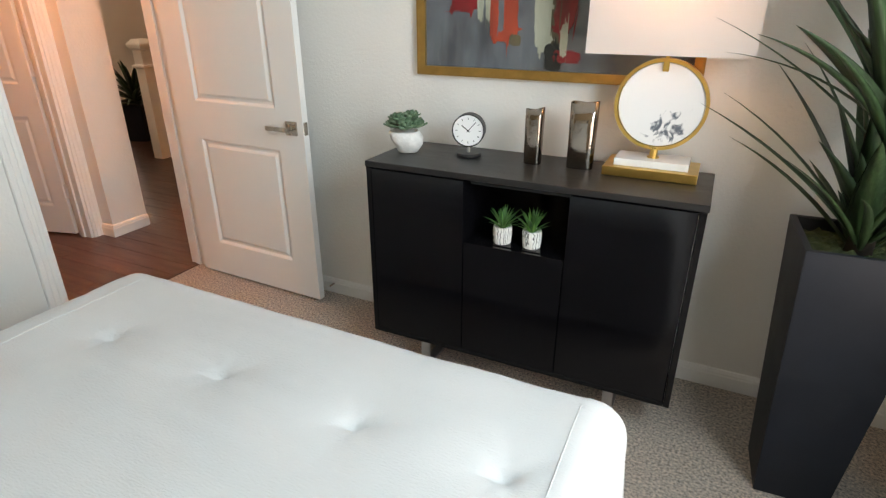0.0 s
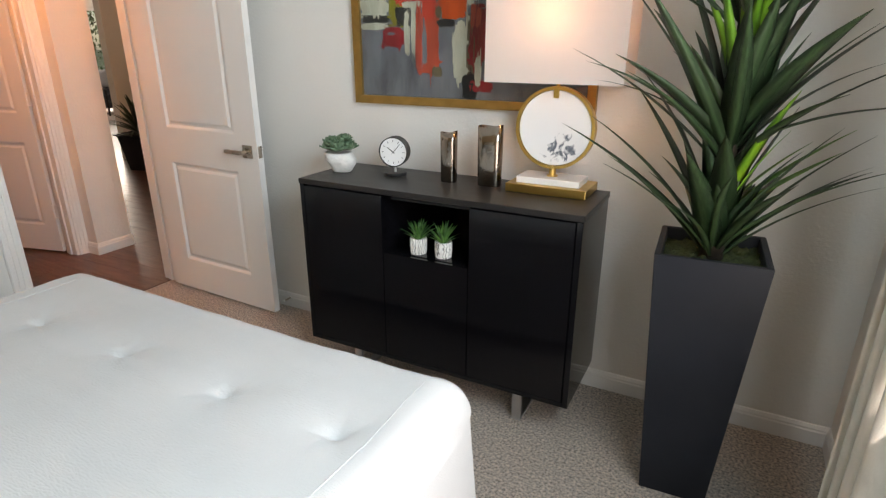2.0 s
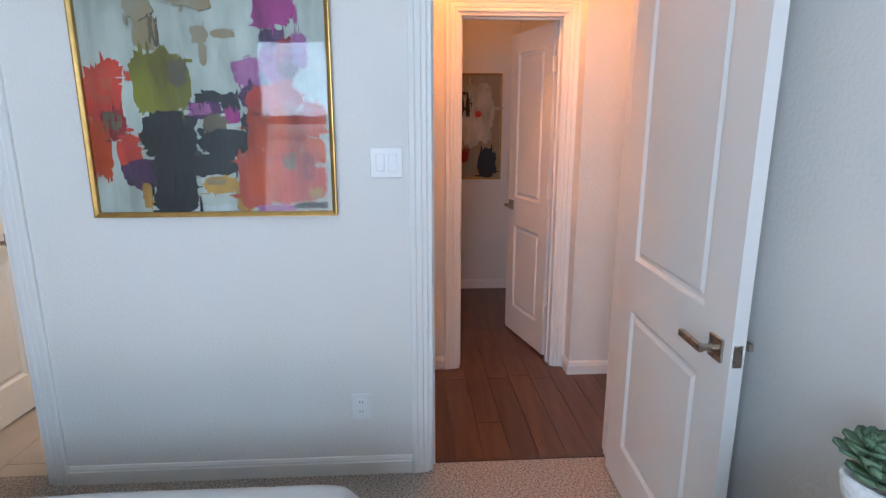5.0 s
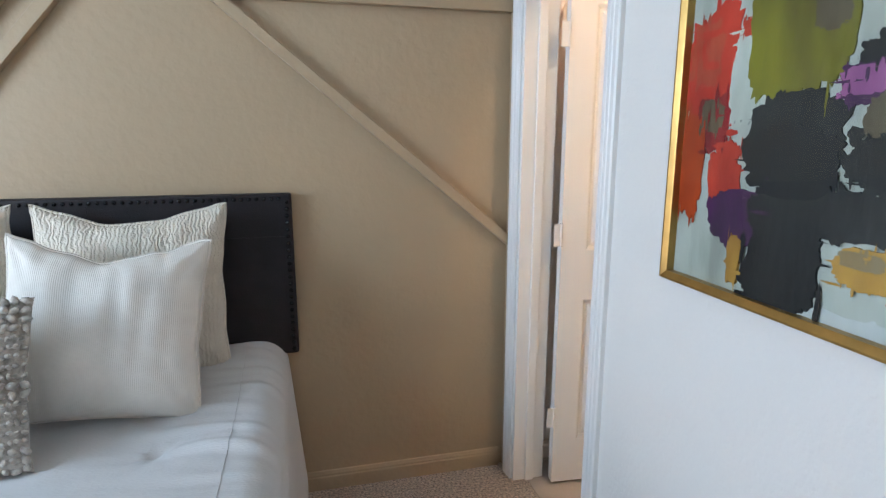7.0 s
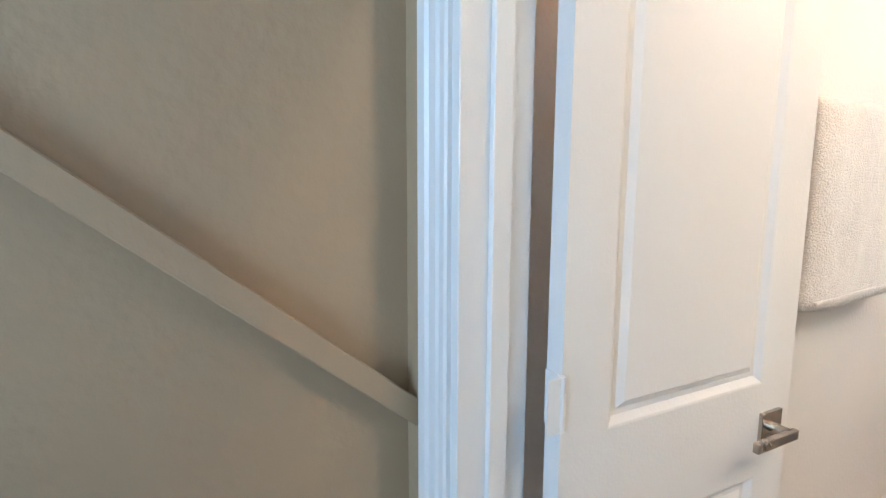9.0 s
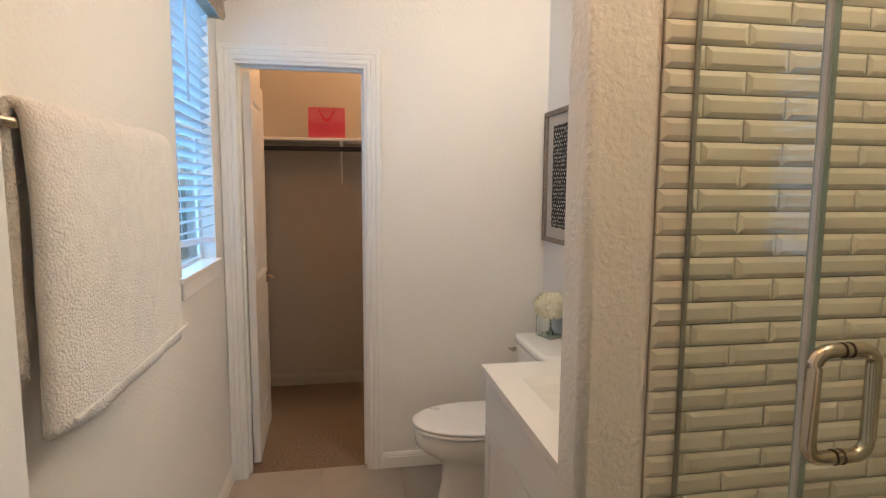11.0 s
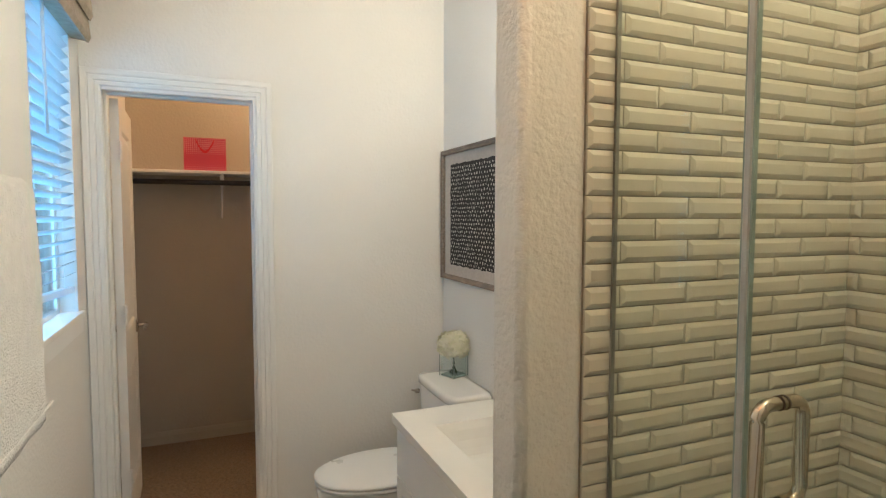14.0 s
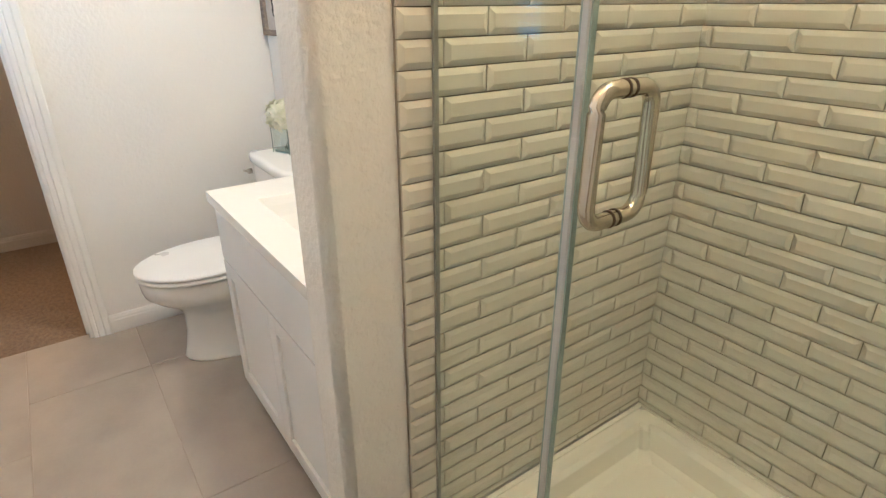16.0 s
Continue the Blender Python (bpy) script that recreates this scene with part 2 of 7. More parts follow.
def loft(bm, rings, cap0=True, cap1=True, closed=True):
    """Skin a list of rings, each a list of points."""
    vs = [[bm.verts.new(p) for p in r] for r in rings]
    n = len(vs[0])
    for a, b in zip(vs, vs[1:]):
        for i in range(n if closed else n - 1):
            j = (i + 1) % n
            bm.faces.new((a[i], a[j], b[j], b[i]))
    if cap0:
        bm.faces.new(vs[0][::-1])
    if cap1:
        bm.faces.new(vs[-1])
    return bm


def ring(cx, cy, z, rx, ry, n=32, power=2.0, turn=0.0):
    out = []
    for i in range(n):
        a = 2 * math.pi * i / n
        c, s = math.cos(a), math.sin(a)
        x = rx * abs(c) ** (2 / power) * (1 if c >= 0 else -1)
        y = ry * abs(s) ** (2 / power) * (1 if s >= 0 else -1)
        ct, st = math.cos(turn), math.sin(turn)
        out.append((cx + x * ct - y * st, cy + x * st + y * ct, z))
    return out


def cyl(bm, cx, cy, z0, z1, r0, r1=None, n=24):
    r1 = r0 if r1 is None else r1
    return loft(bm, [ring(cx, cy, z0, r0, r0, n), ring(cx, cy, z1, r1, r1, n)])


def tube(bm, pts, r, n=10, closed=False):
    """A round tube along points; r a number or one for each point."""
    pts = [Vector(p) for p in pts]
    rings, up = [], Vector((0.13, 0.21, 0.97)).normalized()
    m = len(pts)
    for i, p in enumerate(pts):
        a, b = (pts[i - 1], pts[(i + 1) % m]) if closed else (pts[max(0, i - 1)], pts[min(m - 1, i + 1)])
        d = (b - a).normalized()
        s = d.cross(up)
        s = s.normalized() if s.length > 1e-4 else d.orthogonal().normalized()
        q = d.cross(s)
        rr = r[i] if isinstance(r, (list, tuple)) else r
        rings.append([p + rr * (math.cos(2 * math.pi * k / n) * s + math.sin(2 * math.pi * k / n) * q) for k in range(n)])
    if closed:
        rings.append(rings[0])
        vs = [[bm.verts.new(p) for p in x] for x in rings[:-1]]
        vs.append(vs[0])
        for a, b in zip(vs, vs[1:]):
            for i in range(n):
                bm.faces.new((a[i], a[(i + 1) % n], b[(i + 1) % n], b[i]))
        return bm
    return loft(bm, rings)


def grid_wall(name, axis, at, thick, a0, a1, z0, z1, holes, mat, label, arch=None):
    """A wall of that thickness with openings through it. axis: the one along which it runs; at: the lower coordinate of its two faces."""
    ss = sorted({a0, a1, *[v for h in holes for v in h[:2]]})
    zs = sorted({z0, z1, *[v for h in holes for v in h[2:]]})
    solid = {}
    for i in range(len(ss) - 1):
        for j in range(len(zs) - 1):
            sm, zm = (ss[i] + ss[i + 1]) / 2, (zs[j] + zs[j + 1]) / 2
            solid[i, j] = not any(h[0] < sm < h[1] and h[2] < zm < h[3] for h in holes)
    bm = bmesh.new()
    cache = {}

    def v(s, z, k):
        key = (round(s, 5), round(z, 5), k)
        if key not in cache:
            t = at + (thick if k else 0)
            cache[key] = bm.verts.new((t, s, z) if axis == "y" else (s, t, z))
        return cache[key]

    for (i, j), on in solid.items():
        if not on:
            continue
        s0, s1, q0, q1 = ss[i], ss[i + 1], zs[j], zs[j + 1]
        for k in (0, 1):
            bm.faces.new((v(s0, q0, k), v(s1, q0, k), v(s1, q1, k), v(s0, q1, k)))
        for di, dj, e in ((-1, 0, ((s0, q0), (s0, q1))), (1, 0, ((s1, q0), (s1, q1))), (0, -1, ((s0, q0), (s1, q0))), (0, 1, ((s0, q1), (s1, q1)))):
            if not solid.get((i + di, j + dj), False):
                bm.faces.new((v(*e[0], 0), v(*e[1], 0), v(*e[1], 1), v(*e[0], 1)))
    return part(name, bm, mat, None, label, kind="structure", category="wall")


CASING_PROFILE = tuple((1.15 * u, q) for u, q in ((0.0, 0.0), (0.0, 0.009), (0.004, 0.012), (0.014, 0.012), (0.017, 0.009), (0.021, 0.014), (0.034, 0.015), (0.038, 0.012), (0.043, 0.017), (0.058, 0.018), (0.062, 0.014), (0.062, 0.0)))


def casing(name, axis, face, sign, s0, s1, h, label="white moulded door casing on the wall"):
    """Mitred moulding round a doorway, proud of the wall face in the direction sign."""
    bm = bmesh.new()
    path = ((s0, 0.0, -1, 0), (s0, h, -1, 1), (s1, h, 1, 1), (s1, 0.0, 1, 0))
    rows = []
    for s, z, os_, oz in path:
        r = []
        for u, q in CASING_PROFILE:
            t, a, zz = face + sign * q, s + u * os_, z + u * oz
            r.append(bm.verts.new((t, a, zz) if axis == "y" else (a, t, zz)))
        rows.append(r)
    for a, b in zip(rows, rows[1:]):
        for i in range(len(a) - 1):
            bm.faces.new((a[i], a[i + 1], b[i + 1], b[i]))
    for r in (rows[0], rows[-1]):
        bm.faces.new(r)
    return part(name, bm, TRIMWHITE, None, label, kind="structure", category="trim")


def jamb(name, axis, t0, t1, s0, s1, h, stop_at, label="white door jamb with its stop"):
    """Lining of a doorway with a stop strip."""
    bm = bmesh.new()

    def put(a0, a1, b0, b1, z0, z1):
        box(bm, *((b0, b1, a0, a1) if axis == "y" else (a0, a1, b0, b1)), z0, z1, 0.0015, 1)

    w = 0.018
    put(s0 - 0.001, s0 + w, t0 - 0.002, t1 + 0.002, 0.0, h)
    put(s1 - w, s1 + 0.001, t0 - 0.002, t1 + 0.002, 0.0, h)
    put(s0 + w, s1 - w, t0 - 0.002, t1 + 0.002, h - w, h)
    q = 0.011
    put(s0 + w, s0 + w + q, stop_at, stop_at + 0.035, 0.0, h - w)
    put(s1 - w - q, s1 - w, stop_at, stop_at + 0.035, 0.0, h - w)
    put(s0 + w + q, s1 - w - q, stop_at, stop_at + 0.035, h - w - q, h - w)
    return part(name, bm, TRIMWHITE, None, label, kind="structure", category="trim")


BASE_PROFILE = ((0.0, 0.0), (0.013, 0.0), (0.013, 0.056), (0.010, 0.062), (0.010, 0.068), (0.005, 0.080), (0.0, 0.083))


def baseboard(axis, face, sign, a0, a1, mat=None):
    bm = bmesh.new()
    ends = []
    for a in (a0, a1):
        ends.append([bm.verts.new((face + sign * u, a, z) if axis == "y" else (a, face + sign * u, z)) for u, z in BASE_PROFILE])
    a, b = ends
    n = len(a)
    for i in range(n):
        bm.faces.new((a[i], a[(i + 1) % n], b[(i + 1) % n], b[i]))
    bm.faces.new(a)
    bm.faces.new(b)
    return part("baseboard", bm, mat or TRIMWHITE, None, "moulded baseboard along the foot of the wall", kind="structure", category="baseboard")


def panel_bm(w, z0, z1, depth, x0):
    """A moulded door panel that fills its hole: a sloped sticking and a raised field, on both faces."""
    bm = bmesh.new()
    for sgn in (-1, 1):
        steps = ((0.0, 0.0), (0.004, -0.001), (0.016, -0.010), (0.026, -0.010), (0.040, -0.003))
        rings = []
        for inset, d in steps:
            y = sgn * (depth / 2 + d)
            rings.append([(x0 + inset, y, z0 + inset), (x0 + w - inset, y, z0 + inset), (x0 + w - inset, y, z1 - inset), (x0 + inset, y, z1 - inset)])
        loft(bm, rings, cap0=False)
    return bm


def lever(parent, x, z, side, depth, toward):
    """A square rosette with a flat lever on one face of a door. toward: the way that the lever points, +1 or -1 along x."""
    y = side * depth / 2
    bm = boxed(x - 0.032, x + 0.032, min(y, y + side * 0.009), max(y, y + side * 0.009), z - 0.032, z + 0.032, 0.0015, 2)
    ros = part("door_handle", bm, NICKEL, parent, "satin nickel lever handle on a square plate")
    bm = bmesh.new()
    tube(bm, [(x, y + side * 0.008, z), (x, y + side * 0.052, z)], 0.010, 12)
    a, b = x + toward * 0.012, x - toward * 0.115
    bx0, bx1 = min(a, b), max(a, b)
    ya, yb = sorted((y + side * 0.042, y + side * 0.055))
    box(bm, bx0, bx1, ya, yb, z - 0.010, z + 0.010, 0.002, 2)
    part("lever", bm, NICKEL, ros)


def door(name, hinge, angle, w, h, label, handle_z=0.905, t=0.036, handles=(1, -1), mat=None, hinges=(0.31, 1.07, 1.80), pin=1, stile=0.155, rails=(0.20, 0.785, 0.975)):
    """A two-panel door leaf: x runs from the hinge edge to the free edge, y across its thickness, z up. pin: the face on which the hinge knuckles lie."""
    d = thing(name, pose(hinge[0], hinge[1], 0, 0, 0, angle), label, "door", kind="structure")
    mat = mat or DOORWHITE
    x = [0.0, stile, w - stile, w]
    (lo0, lo1, up0), up1 = rails, h - 0.12
    bm = bmesh.new()
    z = [0.014, lo0, lo1, up0, up1, h]
    for i in range(3):
        for j in range(5):
            if i == 1 and j in (1, 3):
                continue
            for y in (-t / 2, t / 2):
                bm.faces.new([bm.verts.new(p) for p in ((x[i], y, z[j]), (x[i + 1], y, z[j]), (x[i + 1], y, z[j + 1]), (x[i], y, z[j + 1]))])
    for a, b in (((0, z[0]), (0, h)), ((w, z[0]), (w, h)), ((0, z[0]), (w, z[0])), ((0, h), (w, h))):
        bm.faces.new([bm.verts.new(p) for p in ((a[0], -t / 2, a[1]), (b[0], -t / 2, b[1]), (b[0], t / 2, b[1]), (a[0], t / 2, a[1]))])
    bmesh.ops.remove_doubles(bm, verts=bm.verts, dist=1e-5)
    part("door_leaf", bm, mat, d)
    for q0, q1 in ((lo0, lo1), (up0, up1)):
        part("door_panel", panel_bm(x[2] - x[1], q0, q1, t, x[1]), mat, d)
    for s in handles:
        lever(d, w - 0.066, handle_z, s, t, 1)
    bm = boxed(w - 0.001, w + 0.002, -0.012, 0.012, handle_z - 0.03, handle_z + 0.03, 0.0008, 1)
    part("latch_plate", bm, NICKEL, d)
    for hz in hinges:
        bm = bmesh.new()
        yy = pin * (t / 2 + 0.004)
        cyl(bm, -0.003, yy, hz - 0.044, hz + 0.044, 0.006, n=12)
        for q in (-0.044, -0.015, 0.014, 0.043):
            cyl(bm, -0.003, yy, hz + q, hz + q + 0.002, 0.0068, n=12)
        box(bm, -0.0025, 0.0, -t / 2 * 0.8, t / 2, hz - 0.044, hz + 0.044)
        box(bm, -0.032, -0.004, yy - 0.003, yy - 0.001, hz - 0.044, hz + 0.044, 0.0008, 1)
        part("hinge", bm, TRIMWHITE, d, "white-painted butt hinge")
    return d


# ---- structure ----
CEIL_Z = 3.05
# walls
grid_wall("wall_west", "y", -0.12, 0.12, -3.175, 4.6, 0, CEIL_Z, [(-3.05, -2.44, 0, 2.05), (-0.87, -0.045, 0, 2.05)], WALL, "off-white painted wall with two doorways")
grid_wall("wall_north", "x", 0.0, 0.12, 0.0, 3.46, 0, CEIL_Z, [], WALL, "off-white painted wall behind the sideboard")
grid_wall("wall_east", "y", 3.46, 0.14, -3.295, 0.12, 0, CEIL_Z, [(-2.35, -0.9, 0.45, 2.2)], WALL, "off-white painted wall with a large window")
grid_wall("wall_south", "x", -3.295, 0.12, 0.0, 3.46, 0, CEIL_Z, [], ACCENT, "taupe accent wall with diagonal battens")
grid_wall("wall_bath_south", "x", -3.295, 0.12, -4.42, 0.0, 0, CEIL_Z, [(-2.79, -2.25, 1.12, 2.3)], BATHWALL, "white bathroom wall with a small window")
grid_wall("wall_bath_west", "y", -3.07, 0.115, -3.175, -1.56, 0, CEIL_Z, [(-3.115, -2.484, 0, 2.058)], BATHWALL, "white bathroom wall with the closet doorway")
grid_wall("wall_bath_north", "x", -1.56, 0.12, -3.07, -1.345, 0, CEIL_Z, [], BATHWALL, "white bathroom wall behind toilet and vanity")
grid_wall("wall_shower_back", "x", -1.095, 0.095, -1.345, -0.12, 0, CEIL_Z, [], BATHWALL, "wall behind the shower")
# closet walls carry the shade under the shelf in their colour
grid_wall("wall_closet_west", "y", -4.42, 0.12, -3.175, -1.56, 0, CEIL_Z, [], CLOSETWALL_SHADED, "beige closet wall with its shade put into the colour")
grid_wall("wall_closet_north", "x", -1.9, 0.1, -4.30, -3.07, 0, CEIL_Z, [], CLOSETWALL_SHADED, "beige closet wall with its shade put into the colour")
grid_wall("wall_hall_west", "y", -1.14, 0.12, -1.0, 0.0, 0, CEIL_Z, [(-0.665, -0.07, 0, 2.05)], WALL, "hall wall with the powder room doorway")
grid_wall("wall_powder_north", "x", 0.0, 0.254, -2.8, -0.90, 0, CEIL_Z, [], WALL, "hall wall pier beside the powder room")
grid_wall("wall_powder_west", "y", -2.8, 0.1, -1.0, 0.0, 0, CEIL_Z, [], WALL, "powder room wall with a framed picture")
grid_wall("wall_powder_south", "x", -1.1, 0.1, -2.8, -1.345, 0, CEIL_Z, [], WALL, "powder room wall")
grid_wall("wall_hall_north", "x", 4.6, 0.12, -4.17, 0.0, 0, CEIL_Z, [], WALL, "wall at the end of the hall")
grid_wall("wall_hall_south", "x", 0.134, 0.12, -4.17, -2.8, 0, CEIL_Z, [], WALL, "hall wall")
grid_wall("wall_living_west", "y", -12.1, 0.12, -1.0, 9.0, 0, CEIL_Z, [(4.9, 7.9, 0.75, 2.3)], WALL, "living room wall with a wide window")
grid_wall("wall_living_north", "x", 9.0, 0.12, -12.1, -4.05, 0, CEIL_Z, [], WALL, "living room wall")
grid_wall("wall_living_south", "x", -1.12, 0.12, -12.1, -4.05, 0, CEIL_Z, [], WALL, "living room wall")


def arched_wall():
    """Wall between hall and living room with an arched passage."""
    bm = bmesh.new()
    y0, y1, spring, rise = 0.95, 2.38, 1.98, 0.26
    n = 14
    arc = [(y0 + (y1 - y0) * i / n, spring + rise * math.sin(math.pi * i / n) ** 0.6) for i in range(n + 1)]
    for x in (-4.17, -4.05):
        bm.faces.new([bm.verts.new((x, *p)) for p in ((-1.0, 0), (y0, 0), (y0, CEIL_Z), (-1.0, CEIL_Z))])
        bm.faces.new([bm.verts.new((x, *p)) for p in ((y1, 0), (9.0, 0), (9.0, CEIL_Z), (y1, CEIL_Z))])
        for a, b in zip(arc, arc[1:]):
            bm.faces.new([bm.verts.new((x, *p)) for p in (a, b, (b[0], CEIL_Z), (a[0], CEIL_Z))])
    line = [(y0, 0)] + arc + [(y1, 0)]
    for a, b in zip(line, line[1:]):
        bm.faces.new([bm.verts.new(p) for p in ((-4.17, *a), (-4.17, *b), (-4.05, *b), (-4.05, *a))])
    bmesh.ops.remove_doubles(bm, verts=bm.verts, dist=1e-5)
    part("wall_arch", bm, WALL, None, "painted wall with an arched passage", kind="structure", category="wall")


arched_wall()


def stub_wall():
    """Shower wing wall with rounded corners at its free end."""
    bm = bmesh.new()
    r, x0, x1, y0, y1 = 0.022, -1.345, -1.218, -2.112, -1.095
    ptsx = [(x0, y1)]
    for cx, a0 in ((x0 + r, 180), (x1 - r, 270)):
        for k in range(7):
            a = radians(a0 + 15 * k)
            ptsx.append((cx + r * math.cos(a), y0 + r + r * math.sin(a)))
    ptsx.append((x1, y1))
    loft(bm, [[(x, y, z) for x, y in ptsx] for z in (0.0, CEIL_Z)])
    ob = part("wall_shower_wing", bm, TEXWALL, None, "textured beige wing wall beside the shower", kind="structure", category="wall")
    for p in ob.data.polygons:
        p.use_smooth = abs(p.normal.z) < 0.5 and p.area < 0.05 * CEIL_Z


stub_wall()

# ceilings and floors
part("ceiling_bedroom", boxed(-0.12, 3.6, -3.295, 0.12, CEIL_Z, CEIL_Z + 0.1), CEIL, None, "white painted ceiling", kind="structure", category="ceiling")
part("ceiling_bath", boxed(-4.42, -0.12, -3.295, -1.0, CEIL_Z, CEIL_Z + 0.1), CEIL, None, "white painted ceiling", kind="structure", category="ceiling")
part("ceiling_hall", boxed(-12.1, -0.12, -1.0, 9.12, CEIL_Z, CEIL_Z + 0.1), CEIL, None, "white painted ceiling", kind="structure", category="ceiling")
part("floor", boxed(-0.06, 3.46, -3.175, 0.0, -0.08, 0.0), CARPET, None, "beige flecked cut-pile carpet", kind="structure", category="carpet")
part("floor_closet", boxed(-4.30, -3.0, -3.175, -1.9, -0.08, 0.0), CLOSETCARPET_SHADED, None, "brown cut-pile carpet, its colour darkened for closet shade", kind="structure", category="carpet")
part("floor_far", boxed(-12.1, -4.1, -1.0, 9.0, -0.08, 0.0), WOODFLOOR, None, "dark wood floor", kind="structure", category="floor")

# casings, jambs, baseboards
casing("door_casing_bath", "y", 0.0, 1, -3.05, -2.44, 2.05)
jamb("door_jamb_bath", "y", -0.131, 0.0, -3.05, -2.44, 2.05, -0.085)
casing("door_casing_bath_inner", "y", -0.12, -1, -3.05, -2.44, 2.05)
casing("door_casing_hall", "y", 0.0, 1, -0.87, -0.073, 2.05)
jamb("door_jamb_hall", "y", -0.12, 0.0, -0.87, -0.045, 2.05, -0.075)
casing("door_casing_hall_outer", "y", -0.12, -1, -0.87, -0.045, 2.05)
casing("door_casing_closet", "y", -2.955, 1, -3.102, -2.490, 2.054)
jamb("door_jamb_closet", "y", -3.07, -2.955, -3.115, -2.484, 2.058, -3.035)
casing("door_casing_powder", "y", -1.02, 1, -0.665, -0.07, 2.05)
jamb("door_jamb_powder", "y", -1.14, -1.02, -0.665, -0.07, 2.05, -1.105)
baseboard("y", 0.0, 1, -2.368, -0.942)
baseboard("x", 0.0, -1, 0.07, 3.46)
baseboard("y", 3.46, -1, -3.175, 0.0)
baseboard("x", -3.175, 1, 0.02, 3.46, ACCENT)
baseboard("x", -3.175, 1, -2.955, -0.12)
baseboard("y", -2.955, 1, -2.418, -1.56)
baseboard("x", -1.56, -1, -2.955, -2.2)
baseboard("y", -4.30, 1, -3.175, -1.9, CLOSETWALL_SHADED)
baseboard("x", -3.175, 1, -4.30, -3.07, CLOSETWALL_SHADED)
baseboard("y", -1.02, 1, -1.0, -0.737)
baseboard("y", -0.90, 1, 0.0, 0.254)
baseboard("x", 0.0, -1, -1.02, -0.887)
baseboard("y", -2.70, 1, -1.0, 0.0)
baseboard("x", 0.254, 1, -2.8, -0.90)
baseboard("y", -4.05, 1, 2.38, 4.6)
part("wall_return", boxed(0.0, 0.003, -3.175, -3.123, 0.0, CEIL_Z), ACCENT, None, "taupe painted wall return", kind="structure", category="wall")
part("strike_plate", boxed(-0.062, -0.03, -0.8525, -0.8505, 0.87, 0.94), NICKEL, None, "satin nickel strike plate in the jamb", kind="structure", category="trim")

# doors
door("door_1", (0.036, -0.085), -2.0, 0.845, 2.03, "white two-panel bedroom door standing open beside the sideboard", handle_z=0.895)
door("door_2", (-0.146, -2.985), 175.2, 0.607, 2.03, "white two-panel bathroom door standing open", handle_z=0.912, stile=0.098, rails=(0.20, 0.81, 1.005), pin=-1)
door("door_3", (-3.085, -3.072), 182.0, 0.59, 2.03, "white two-panel closet door standing open", handle_z=0.93, stile=0.105, pin=-1)
door("door_4", (-1.157, -0.085), 194.4, 0.575, 2.03, "white two-panel powder room door standing open", handle_z=0.92, stile=0.105)

# battens on the accent wall
def batten(x0, z0, x1, z1, w=0.041, d=0.036):
    bm = bmesh.new()
    a, b = Vector((x0, z0)), Vector((x1, z1))
    n = Vector((-(b - a).y, (b - a).x)).normalized() * w / 2
    q = [a + n, a - n, b - n, b + n]
    if abs(x0) < 0.02 and abs(z1 - z0) > 0.05:
        sl = (z1 - z0) / (x1 - x0)
        q[0] = Vector((0.004, q[0].y + sl * (0.004 - q[0].x)))
        q[1] = Vector((0.004, q[1].y + sl * (0.004 - q[1].x)))
    loft(bm, [[(p.x, y, p.y) for p in q] for y in (-3.175, -3.175 + d)])
    bmesh.ops.bevel(bm, geom=bm.edges[:], offset=0.002, segments=1, affect="EDGES")
    part("batten", bm, ACCENT, None, "taupe painted batten on the accent wall", kind="structure", category="trim")


batten(0.0, 1.022, 1.335, 2.124, 0.038)
batten(0.004, 1.925, 1.045, 1.925, 0.043, 0.033)
batten(1.335, 2.13, 2.55, 0.72)
batten(1.435, 2.18, 2.55, 0.885)


